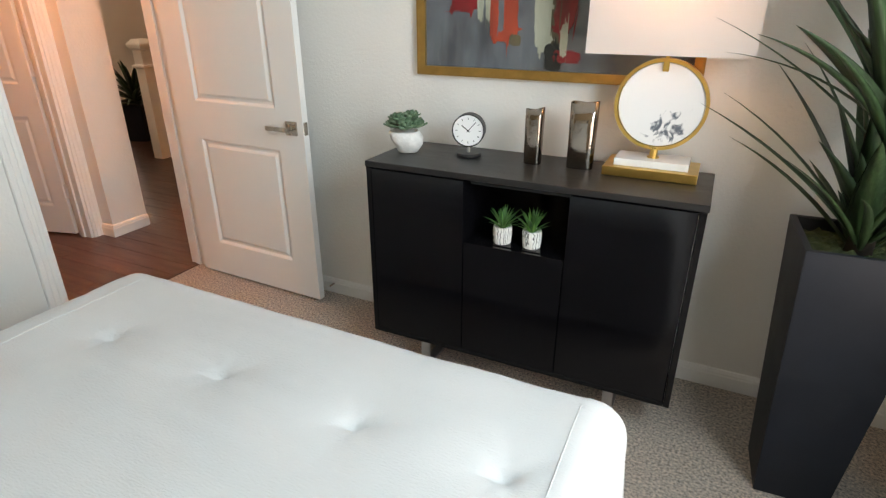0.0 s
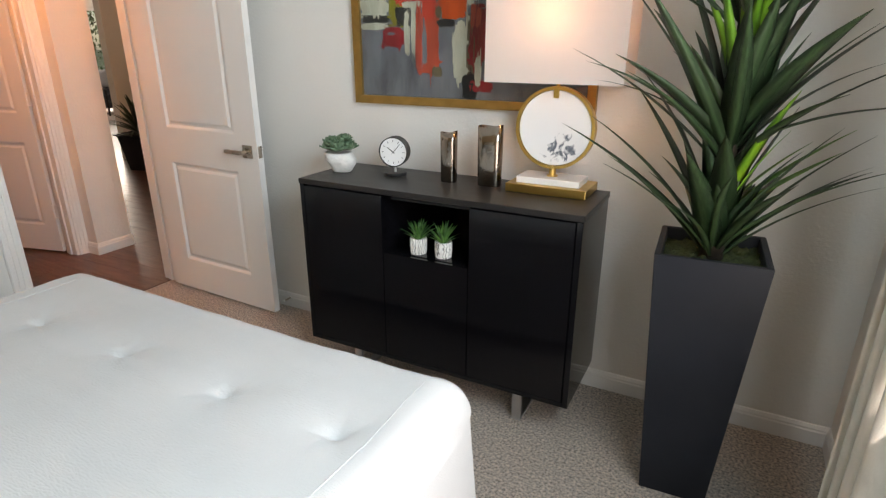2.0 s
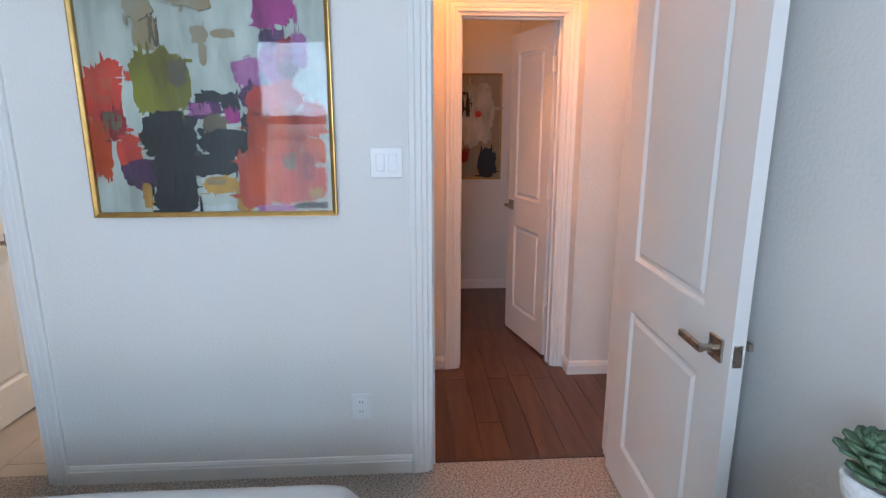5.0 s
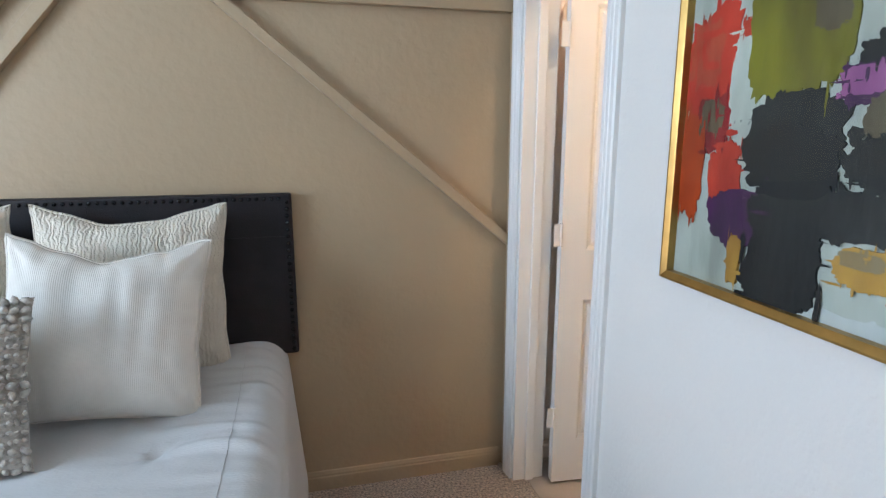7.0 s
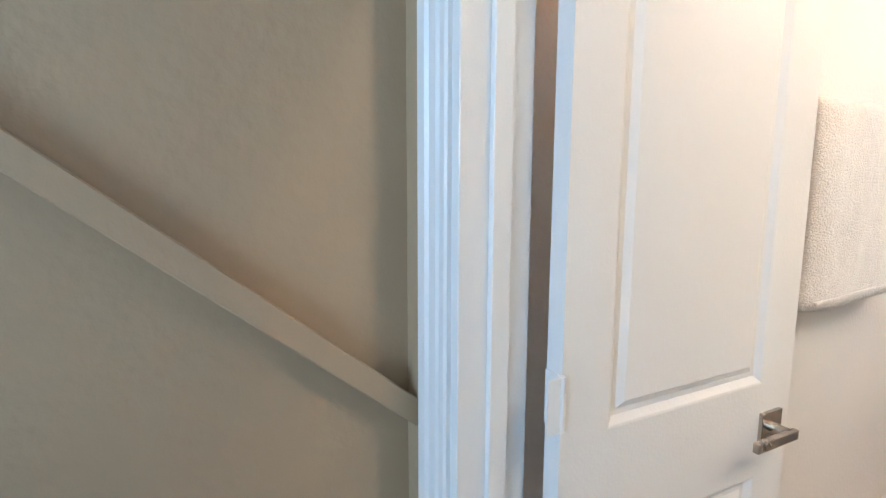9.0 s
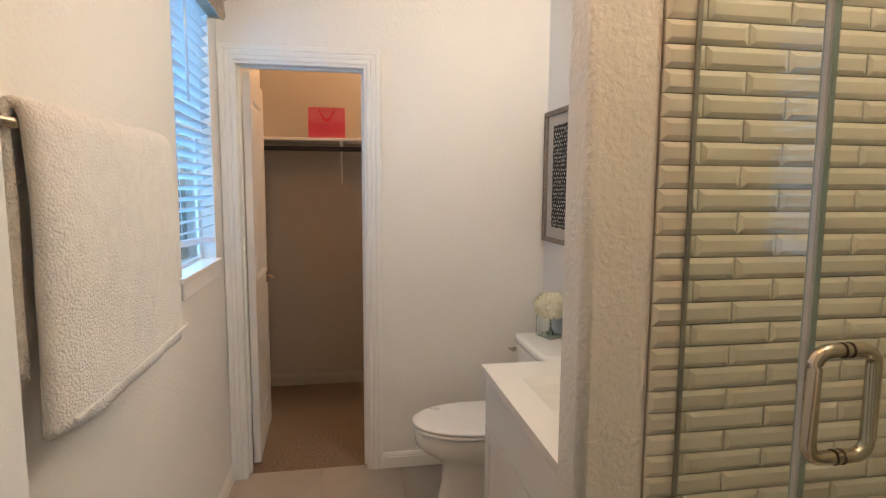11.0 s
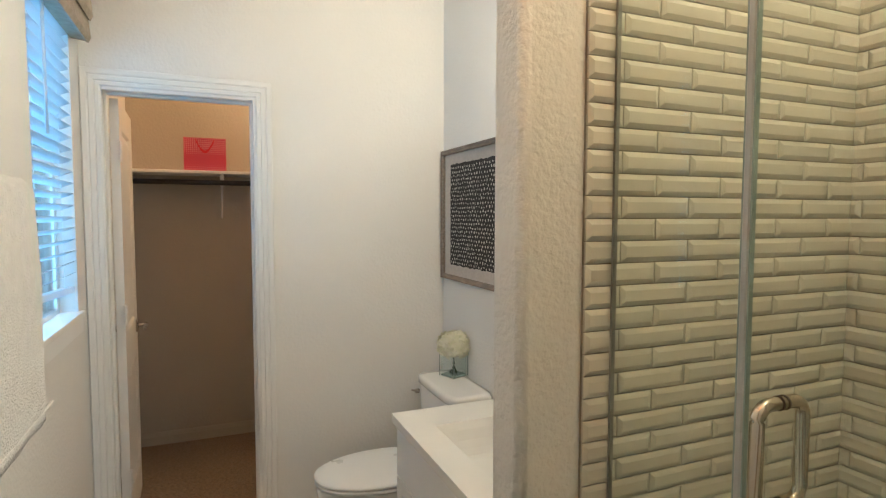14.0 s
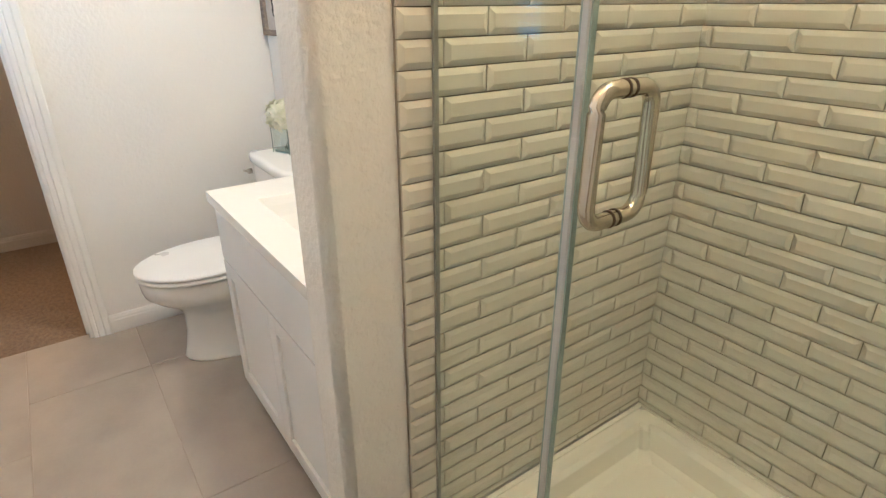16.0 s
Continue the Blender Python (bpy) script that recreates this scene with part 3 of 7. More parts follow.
# ---- bedroom things ----
def sideboard():
    x0, x1, y0, y1, z0, z1 = 1.413, 2.592, -0.432, -0.06, 0.151, 0.884
    t = thing("sideboard", pose(x0, y0, 0), "black lacquered sideboard with an open niche on steel legs", "sideboard")
    w, d = x1 - x0, y1 - y0
    nx0, nx1, nz0, nz1 = 0.405, 0.772, 0.630, 0.862
    part("top", boxed(-0.004, w + 0.004, -0.006, d, z1 - 0.022, z1, 0.0015, 1), BLACKTOP, t, "satin black top")
    for a in (0.0, w - 0.02):
        part("side_panel", boxed(a, a + 0.02, -0.004, d, z0, z1 - 0.0225, 0.001, 1), BLACKWOOD, t)
    part("bottom_panel", boxed(0.0205, w - 0.0205, -0.004, d, z0, z0 + 0.018, 0.001, 1), BLACKWOOD, t)
    part("back_panel", boxed(0.021, w - 0.021, d - 0.012, d - 0.001, z0 + 0.019, z1 - 0.024), BLACKWOOD, t)
    part("rail", boxed(0.021, w - 0.021, 0.03, d - 0.013, z1 - 0.045, z1 - 0.024), BLACKWOOD, t)
    for a in (nx0 - 0.018, nx1):
        part("side_panel", boxed(a, a + 0.018, 0.016, d - 0.013, z0 + 0.019, z1 - 0.046), BLACKWOOD, t)
    part("shelf", boxed(nx0 + 0.0005, nx1 - 0.0005, 0.014, d - 0.013, nz0 - 0.018, nz0), BLACKWOOD, t)
    # doors inset between the carcass panels, with shadow gaps
    for a, b, top in ((0.024, nx0 - 0.005, z1 - 0.027), (nx0 + 0.0, nx1 - 0.001, nz0 - 0.003), (nx1 + 0.003, w - 0.024, z1 - 0.027)):
        part("cabinet_door", boxed(a, b, -0.006, 0.0125, z0 + 0.022, top, 0.0012, 2), BLACKWOOD, t)
    for lx in (0.20, 0.955):
        bm = bmesh.new()
        box(bm, lx - 0.004, lx + 0.034, 0.045, 0.057, 0.012, z0, 0.001, 1)
        box(bm, lx - 0.004, lx + 0.034, d - 0.06, d - 0.048, 0.012, z0, 0.001, 1)
        box(bm, lx - 0.004, lx + 0.034, 0.045, d - 0.048, 0.0, 0.012, 0.001, 1)
        part("leg", bm, STEEL, t, "brushed steel sled leg")


sideboard()


def bed():
    x0, x1, y0, y1, top = 0.895, 2.515, -3.15, -1.058, 0.632
    t = thing("bed", pose((x0 + x1) / 2, y0, 0), "made bed with a white tufted coverlet", "bed")
    hw, ln = (x1 - x0) / 2, y1 - y0
    nx, ny = 230, 250
    tufts = [(a, b) for a in (-0.48, -0.095, 0.285, 0.62) for b in (0.62, 1.19, 1.755)]
    bm = bmesh.new()

    def height(x, y):
        z = top + 0.012 * noise.noise(Vector((x * 1.7, y * 1.7, 3.1))) + 0.004 * noise.noise(Vector((x * 6, y * 5, 1.0)))
        for a, b in tufts:
            d2 = (x - a) ** 2 + (y - b) ** 2
            z -= 0.017 * math.exp(-d2 / 0.0005) + 0.016 * math.exp(-d2 / 0.014)
            # the pulled crease through each tuft, and the small puckers round it
            u = (x - a) * 0.92 + (y - b) * 0.39
            v = (y - b) * 0.92 - (x - a) * 0.39 - 0.5 * u * u
            z -= 0.010 * math.exp(-(v * v) / 0.00012) * math.exp(-(u * u) / 0.0022)
            if d2 < 0.03:
                z += 0.0028 * math.sin(7 * math.atan2(y - b, x - a) + a * 9) * math.exp(-d2 / 0.006) * min(1.0, d2 / 0.0008)
        # faint drag lines of the quilted cloth
        z += 0.0016 * noise.noise(Vector((x * 5 + y * 2, y * 26, 7.0))) + 0.0012 * noise.noise(Vector((x * 30, y * 12, 2.0)))
        if y < 1.1:
            k = max(0.0, min(1.0, (abs(x + 0.05) - 0.22) * 3.5)) * max(0.0, min(1.0, (1.1 - y) * 3)) * max(0.25, 1 - 1.5 * max(0.0, 0.3 - y))
            ph = y * 58 + 9 * x + 4 * noise.noise(Vector((x * 2.5, y * 5, 0)))
            z += 0.0065 * k * (math.sin(ph) + 0.5 * math.sin(ph * 1.9 + 1.0)) * (0.6 + noise.noise(Vector((x * 4, y * 3, 5))))
        h = max(0.0, min(1.0, (0.55 - y) / 0.55))
        return z + 0.058 * h * h * (3 - 2 * h)

    rows = []
    r = 0.10
    for i in range(nx + 1):
        u = -1 + 2 * i / nx
        row = []
        for j in range(ny + 1):
            s = j / ny
            # along the bed: the last part rolls over the foot
            flat = ln - r
            full = flat + r * math.pi / 2 + 0.46
            q = s * full
            if q < flat:
                y, dz, fy = q, 0.0, 0.0
            elif q < flat + r * math.pi / 2:
                a = (q - flat) / r
                y, dz, fy = flat + r * math.sin(a), r * (1 - math.cos(a)), 1 - math.cos(a)
            else:
                y, dz, fy = ln + 0.01 * math.sin(u * 9) + 0.05 * (q - flat - r * math.pi / 2), r + q - flat - r * math.pi / 2, 1.0
            half = hw - r
            fullx = half + r * math.pi / 2 + 0.46
            p = abs(u) * fullx
            if p < half:
                x, dx = p, 0.0
            elif p < half + r * math.pi / 2:
                a = (p - half) / r
                x, dx = half + r * math.sin(a), r * (1 - math.cos(a))
            else:
                x, dx = hw + 0.008 * math.sin(y * 11) + 0.09 * (p - half - r * math.pi / 2), r + p - half - r * math.pi / 2
            x = math.copysign(x, u)
            z = height(x, y) - max(dz, dx)
            if dz > 0 and dx > 0:
                z = top - math.hypot(dz, dx) if max(dz, dx) < r else top - max(dz, dx)
                k = 0.25 * min(dz, dx, r)
                x -= math.copysign(k, u)
                y -= k
            row.append(bm.verts.new((x, y, max(z, 0.05 + 0.01 * math.sin(x * 14 + y * 12)))))
        rows.append(row)
    for a, b in zip(rows, rows[1:]):
        for j in range(ny):
            bm.faces.new((a[j], b[j], b[j + 1], a[j + 1]))
    ob = part("coverlet", bm, LINEN, t, "white woven coverlet with sewn tufts", smooth=True)
    sol = ob.modifiers.new("thick", "SOLIDIFY")
    sol.thickness, sol.offset = 0.006, -1
    part("mattress", boxed(-hw + 0.03, hw - 0.03, 0.0, ln - 0.03, 0.18, 0.565, 0.04, 3), LINEN, t)
    for a, b in ((-hw + 0.09, 0.1), (hw - 0.15, 0.1), (-hw + 0.09, ln - 0.2), (hw - 0.15, ln - 0.2)):
        part("leg", boxed(a, a + 0.06, b, b + 0.06, 0.0, 0.18, 0.004, 1), BLACKWOOD, t)
    for sx in (-hw + 0.142, hw - 0.104):
        part("seam", tube(bmesh.new(), [(sx, y, height(sx, y) + 0.0005) for y in np.linspace(0.05, ln - r, 140)], 0.0014, 6), LINEN, t, smooth=True)


bed()


def headboard():
    x0, x1, z0, z1 = 0.854, 2.52, 0.628, 1.239
    t = thing("headboard", pose(x0, -3.122, 0), "dark leather headboard with black nailhead trim", "headboard")
    w = x1 - x0
    bm = boxed(0, w, -0.05, 0.0, z0, z1, 0.008, 3)
    part("panel", bm, LEATHER, t)
    for k in range(1, 5):
        x = w * k / 5
        part("seam", boxed(x - 0.002, x + 0.002, -0.001, 0.0012, z0 + 0.03, z1 - 0.03), LEATHER, t)
    part("seam", boxed(0.03, w - 0.03, -0.001, 0.0012, z1 - 0.16, z1 - 0.156), LEATHER, t)
    bm = bmesh.new()
    spots = [(0.018, z) for z in np.arange(z0 + 0.02, z1 - 0.01, 0.0255)] + [(x, z1 - 0.018) for x in np.arange(0.044, w, 0.0255)]
    for x, z in spots:
        rings = [[(x + r * math.cos(a), y, z + r * math.sin(a)) for a in np.linspace(0, 2 * math.pi, 9)[:-1]] for r, y in ((0.0075, 0.0), (0.006, 0.003), (0.003, 0.0048))]
        loft(bm, rings, cap0=False)
    part("nailhead_trim", bm, plain("black_nail", (0.012, 0.012, 0.013), 0.25, 0.6), t, "black domed nailheads", smooth=True, kind="stuff")
    for a in (0.25, w - 0.31):
        part("leg", boxed(a, a + 0.06, -0.045, -0.01, 0.0, z0 + 0.05), BLACKWOOD, t)


headboard()


# ---- pictures ----
def patch(parent, mat, cx, cz, w, h, seed, layer, turn=0.0, power=3.2, rough=0.22):
    """One dab of paint: a ragged, nearly flat slab on a canvas that faces -y."""
    rnd = random.Random(seed)
    n = 110
    ct, st = math.cos(radians(turn)), math.sin(radians(turn))
    pts = []
    for i in range(n):
        a = 2 * math.pi * i / n
        c, s = math.cos(a), math.sin(a)
        k = 1 + rough * (1.1 * noise.noise(Vector((c * 1.9 + seed, s * 1.9, 0.7))) + 0.7 * noise.noise(Vector((c * 6, s * 6 + seed, 2.2)))) + rnd.uniform(-0.05, 0.03) * abs(s)
        x = w / 2 * k * abs(c) ** (2 / power) * (1 if c >= 0 else -1)
        z = h / 2 * k * abs(s) ** (2 / power) * (1 if s >= 0 else -1)
        pts.append((cx + x * ct - z * st, cz + x * st + z * ct))
    bm = bmesh.new()
    y = -0.00015 * layer
    loft(bm, [[(p[0], 0.0, p[1]) for p in pts], [(p[0], y, p[1]) for p in pts]], cap0=False)
    # dry strokes of the brush that run out past the dab
    for k in range(13):
        along = rnd.random() < 0.65
        sw, sh = (w * rnd.uniform(0.03, 0.16), h * rnd.uniform(0.25, 0.6)) if along else (w * rnd.uniform(0.3, 0.6), h * rnd.uniform(0.03, 0.10))
        ox, oz = rnd.uniform(-0.52, 0.52) * w, rnd.uniform(-0.52, 0.52) * h
        stroke = []
        for i in range(18):
            a = 2 * math.pi * i / 18
            q = rnd.uniform(0.65, 1.1)
            x, z = ox + sw / 2 * q * math.cos(a), oz + sh / 2 * q * math.sin(a)
            stroke.append((cx + x * ct - z * st, y - 0.00004 * (k + 1), cz + x * st + z * ct))
        bm.faces.new([bm.verts.new(p) for p in stroke])
    return bm


def frame_bm(w, h, fw, depth):
    """Mitred picture frame round a w x h outline, facing -y."""
    bm = bmesh.new()
    prof = ((0.0, 0.0), (0.0, -depth), (fw * 0.25, -depth), (fw * 0.8, -depth * 0.86), (fw, -depth * 0.8), (fw, 0.0))
    rings = []
    for u, y in prof:
        rings.append([(u, y, u), (w - u, y, u), (w - u, y, h - u), (u, y, h - u)])
    vs = [[bm.verts.new(p) for p in r] for r in rings]
    for k in range(len(vs)):
        a, b = vs[k], vs[(k + 1) % len(vs)]
        for i in range(4):
            bm.faces.new((a[i], a[(i + 1) % 4], b[(i + 1) % 4], b[i]))
    return bm


def paint(name, c, c2=None, vary=0.42):
    dark = tuple(0.55 * q for q in (c2 or c))
    return material(name, tuple(0.86 * q for q in c), 0.5, vary=vary, scale=11, bump=0.0012, bump_scale=60, color2=dark, stretch=(1, 1, 0.3), detail=10)


P = {
    "slate": paint("paint_slate", (0.20, 0.205, 0.235), (0.13, 0.13, 0.15)), "cream": paint("paint_cream", (0.62, 0.60, 0.50), (0.50, 0.47, 0.36)),
    "red": paint("paint_red", (0.68, 0.055, 0.025), (0.50, 0.03, 0.02)), "crimson": paint("paint_crimson", (0.36, 0.012, 0.02), (0.20, 0.01, 0.015)),
    "coral": paint("paint_coral", (0.60, 0.085, 0.04), (0.45, 0.05, 0.03)), "orange": paint("paint_orange", (0.66, 0.075, 0.003), (0.40, 0.03, 0.004)),
    "black": paint("paint_black", (0.008, 0.008, 0.010), (0.022, 0.022, 0.025)), "olive": paint("paint_olive", (0.24, 0.22, 0.012), (0.16, 0.12, 0.02)),
    "brown": paint("paint_brown", (0.17, 0.13, 0.075), (0.11, 0.08, 0.05)), "pale": paint("paint_pale", (0.60, 0.63, 0.57), (0.52, 0.54, 0.47)),
    "white": paint("paint_white", (0.70, 0.73, 0.72), (0.60, 0.64, 0.64)), "magenta": paint("paint_magenta", (0.46, 0.03, 0.24), (0.28, 0.02, 0.16)),
    "purple": paint("paint_purple", (0.10, 0.015, 0.10), (0.07, 0.03, 0.08)), "pink": paint("paint_pink", (0.50, 0.16, 0.36), (0.33, 0.08, 0.28)),
    "charcoal": paint("paint_charcoal", (0.020, 0.021, 0.023), (0.010, 0.010, 0.011)), "gold": paint("paint_gold", (0.62, 0.33, 0.06), (0.40, 0.16, 0.03)),
    "scarlet": paint("paint_scarlet", (0.72, 0.05, 0.025), (0.55, 0.02, 0.015)), "umber": paint("paint_umber", (0.33, 0.22, 0.10), (0.52, 0.47, 0.36)),
}


def picture(name, m, w, h, fw, depth, ground, label, frame_mat, dabs, glazed=True):
    t = thing(name, m, label, "picture")
    part("frame", frame_bm(w, h, fw, depth), frame_mat, t)
    part("canvas", boxed(fw * 0.7, w - fw * 0.7, -0.006, -0.001, fw * 0.7, h - fw * 0.7), ground, t)
    iw, ih = w - 2 * fw, h - 2 * fw
    for k, (mat, cx, cz, dw, dh, *turn) in enumerate(dabs):
        bm = patch(t, mat, fw + cx, fw + cz, dw, dh, 3 + k * 1.7, k + 1, *turn)
        for v in bm.verts:
            v.co.y -= 0.0062
            v.co.x = min(max(v.co.x, fw * 0.75), w - fw * 0.75)
            v.co.z = min(max(v.co.z, fw * 0.75), h - fw * 0.75)
        part("paint_dab", bm, mat, t)
    if glazed:
        part("pane", boxed(fw * 0.8, w - fw * 0.8, -depth * 0.78, -depth * 0.78 + 0.002, fw * 0.8, h - fw * 0.8), PICTUREGLASS, t).visible_shadow = False
    return t


def d(k, *a):
    return (P[k], *a)


north_dabs = [d("cream", 0.021, 0.487, 0.059, 0.093), d("black", 0.089, 0.440, 0.083, 0.09), d("orange", 0.032, 0.418, 0.041, 0.04), d("slate", 0.091, 0.418, 0.078, 0.045), d("cream", 0.070, 0.361, 0.152, 0.07), d("black", 0.081, 0.313, 0.131, 0.034), d("cream", 0.065, 0.286, 0.14, 0.028), d("olive", 0.180, 0.351, 0.065, 0.134)]
north_dabs += [d("coral", 0.158, 0.460, 0.044, 0.056), d("red", 0.255, 0.482, 0.163, 0.226), d("scarlet", 0.281, 0.493, 0.109, 0.197), d("black", 0.215, 0.326, 0.071, 0.075), d("crimson", 0.165, 0.240, 0.114, 0.078), d("slate", 0.155, 0.256, 0.037, 0.011), d("cream", 0.234, 0.258, 0.026, 0.167), d("cream", 0.261, 0.367, 0.092, 0.024)]
north_dabs += [d("cream", 0.264, 0.266, 0.022, 0.192), d("coral", 0.292, 0.228, 0.034, 0.248), d("coral", 0.357, 0.253, 0.065, 0.31), d("red", 0.338, 0.350, 0.06, 0.084), d("coral", 0.330, 0.120, 0.089, 0.041), d("slate", 0.318, 0.203, 0.023, 0.135), d("crimson", 0.370, 0.485, 0.081, 0.067), d("black", 0.367, 0.430, 0.055, 0.046)]
north_dabs += [d("red", 0.452, 0.472, 0.109, 0.109), d("orange", 0.452, 0.369, 0.12, 0.125), d("brown", 0.385, 0.337, 0.027, 0.04), d("black", 0.417, 0.295, 0.077, 0.03), d("cream", 0.484, 0.187, 0.07, 0.231), d("brown", 0.534, 0.185, 0.043, 0.273), d("crimson", 0.569, 0.244, 0.079, 0.219, -6), d("coral", 0.550, 0.316, 0.047, 0.086)]
north_dabs += [d("black", 0.512, 0.448, 0.045, 0.04), d("cream", 0.527, 0.394, 0.033, 0.069), d("pale", 0.556, 0.432, 0.041, 0.109), d("olive", 0.585, 0.438, 0.02, 0.122), d("black", 0.528, 0.049, 0.066, 0.097), d("crimson", 0.580, 0.054, 0.096, 0.043), d("cream", 0.563, 0.115, 0.026, 0.12), d("brown", 0.377, 0.107, 0.045, 0.038)]
north_dabs += [d("brown", 0.80, 0.52, 0.26, 0.08), d("coral", 0.92, 0.46, 0.08, 0.22), d("red", 0.70, 0.62, 0.20, 0.16), d("cream", 0.90, 0.66, 0.16, 0.12), d("olive", 0.76, 0.47, 0.16, 0.03), d("cream", 0.04, 0.64, 0.14, 0.10), d("orange", 0.44, 0.64, 0.14, 0.10), d("black", 0.30, 0.69, 0.12, 0.06)]
picture("painting", pose(1.42, -0.002, 1.155), 1.083, 0.80, 0.034, 0.026, P["slate"], "abstract red and grey painting in a gilt frame above the sideboard", GOLDWOOD, north_dabs)
west_dabs = [d("white", 0.401, -0.002, 0.281, 0.051), d("pale", 0.039, 0.105, 0.078, 0.061), d("umber", 0.230, 0.634, 0.092, 0.113), d("brown", 0.258, 0.640, 0.035, 0.093), d("umber", 0.414, 0.634, 0.058, 0.058), d("umber", 0.423, 0.566, 0.028, 0.076), d("umber", 0.496, 0.636, 0.08, 0.031), d("scarlet", 0.066, 0.421, 0.152, 0.237)]
west_dabs += [d("coral", 0.051, 0.453, 0.093, 0.122), d("pale", 0.161, 0.399, 0.071, 0.165), d("red", 0.168, 0.489, 0.053, 0.033), d("crimson", 0.085, 0.318, 0.083, 0.111), d("brown", 0.080, 0.333, 0.064, 0.062), d("orange", 0.032, 0.233, 0.07, 0.204), d("red", 0.131, 0.223, 0.083, 0.122), d("olive", 0.242, 0.463, 0.145, 0.228)]
west_dabs += [d("olive", 0.327, 0.465, 0.083, 0.18), d("brown", 0.326, 0.501, 0.066, 0.084), d("charcoal", 0.294, 0.308, 0.191, 0.127), d("charcoal", 0.427, 0.409, 0.091, 0.059), d("purple", 0.415, 0.370, 0.119, 0.062), d("pink", 0.396, 0.376, 0.081, 0.041), d("charcoal", 0.504, 0.396, 0.069, 0.067), d("magenta", 0.509, 0.353, 0.057, 0.06)]
west_dabs += [d("black", 0.563, 0.330, 0.053, 0.056), d("brown", 0.445, 0.317, 0.084, 0.078), d("charcoal", 0.483, 0.256, 0.19, 0.093), d("black", 0.274, 0.258, 0.191, 0.114), d("purple", 0.176, 0.145, 0.158, 0.104), d("black", 0.297, 0.172, 0.189, 0.093), d("black", 0.284, 0.071, 0.167, 0.157), d("charcoal", 0.442, 0.172, 0.155, 0.077)]
west_dabs += [d("charcoal", 0.441, 0.256, 0.106, 0.066), d("gold", 0.446, 0.101, 0.12, 0.065), d("gold", 0.532, 0.063, 0.067, 0.121), d("gold", 0.177, 0.060, 0.033, 0.095), d("umber", 0.431, 0.112, 0.073, 0.026), d("pink", 0.581, 0.505, 0.105, 0.104, 20), d("purple", 0.595, 0.431, 0.117, 0.085, 25), d("magenta", 0.681, 0.537, 0.13, 0.122)]
west_dabs += [d("purple", 0.671, 0.621, 0.088, 0.06), d("crimson", 0.715, 0.554, 0.073, 0.13), d("pink", 0.764, 0.580, 0.057, 0.113), d("red", 0.665, 0.410, 0.184, 0.117, 12), d("orange", 0.667, 0.298, 0.225, 0.163), d("crimson", 0.614, 0.359, 0.06, 0.014), d("coral", 0.579, 0.120, 0.134, 0.209), d("orange", 0.667, 0.131, 0.213, 0.199)]
west_dabs += [d("red", 0.705, 0.137, 0.114, 0.202), d("brown", 0.704, 0.187, 0.042, 0.06), d("crimson", 0.686, 0.202, 0.151, 0.006), d("coral", 0.802, 0.336, 0.091, 0.128), d("orange", 0.803, 0.226, 0.079, 0.092), d("red", 0.801, 0.107, 0.081, 0.119), d("crimson", 0.777, 0.170, 0.045, 0.1), d("gold", 0.799, 0.068, 0.052, 0.042)]
west_dabs += [d("pink", 0.652, 0.010, 0.152, 0.028), d("charcoal", 0.781, 0.020, 0.121, 0.023)]
west_dabs += [d("umber", 0.21, 0.74, 0.10, 0.12, 10), d("umber", 0.38, 0.76, 0.16, 0.08, -12), d("magenta", 0.68, 0.74, 0.15, 0.16), d("purple", 0.60, 0.80, 0.16, 0.08)]
picture("painting", pose(0.002, -2.108, 1.13, 0, 0, 90), 0.893, 0.90, 0.017, 0.030, P["pale"], "abstract orange, black and olive painting in a gilt frame", GOLDWOOD, west_dabs)


# ---- things on and beside the sideboard ----
TOP = 0.8845


def shade_material():
    m = bpy.data.materials.new("lit_shade")
    m.use_nodes = True
    nt = m.node_tree
    nt.nodes.remove(nt.nodes["Principled BSDF"])
    df, tl, mx = (nt.nodes.new("ShaderNode" + k) for k in ("BsdfDiffuse", "BsdfTranslucent", "MixShader"))
    nz = nt.nodes.new("ShaderNodeTexNoise")
    nz.inputs["Scale"].default_value = 220
    rp = nt.nodes.new("ShaderNodeMix")
    rp.data_type = "RGBA"
    rp.inputs[6].default_value, rp.inputs[7].default_value = (0.80, 0.735, 0.69, 1), (0.72, 0.66, 0.61, 1)
    nt.links.new(nz.outputs["Fac"], rp.inputs[0])
    nt.links.new(rp.outputs[2], df.inputs[0])
    nt.links.new(rp.outputs[2], tl.inputs[0])
    mx.inputs[0].default_value = 0.35
    nt.links.new(df.outputs[0], mx.inputs[1])
    nt.links.new(tl.outputs[0], mx.inputs[2])
    nt.links.new(mx.outputs[0], nt.nodes["Material Output"].inputs[0])
    return m


MARBLE = material("marble", (0.80, 0.79, 0.78), 0.16, vary=0.02, scale=3)
VEIN = material("marble_vein", (0.10, 0.115, 0.14), 0.2, vary=0.3, scale=25, color2=(0.40, 0.42, 0.45))


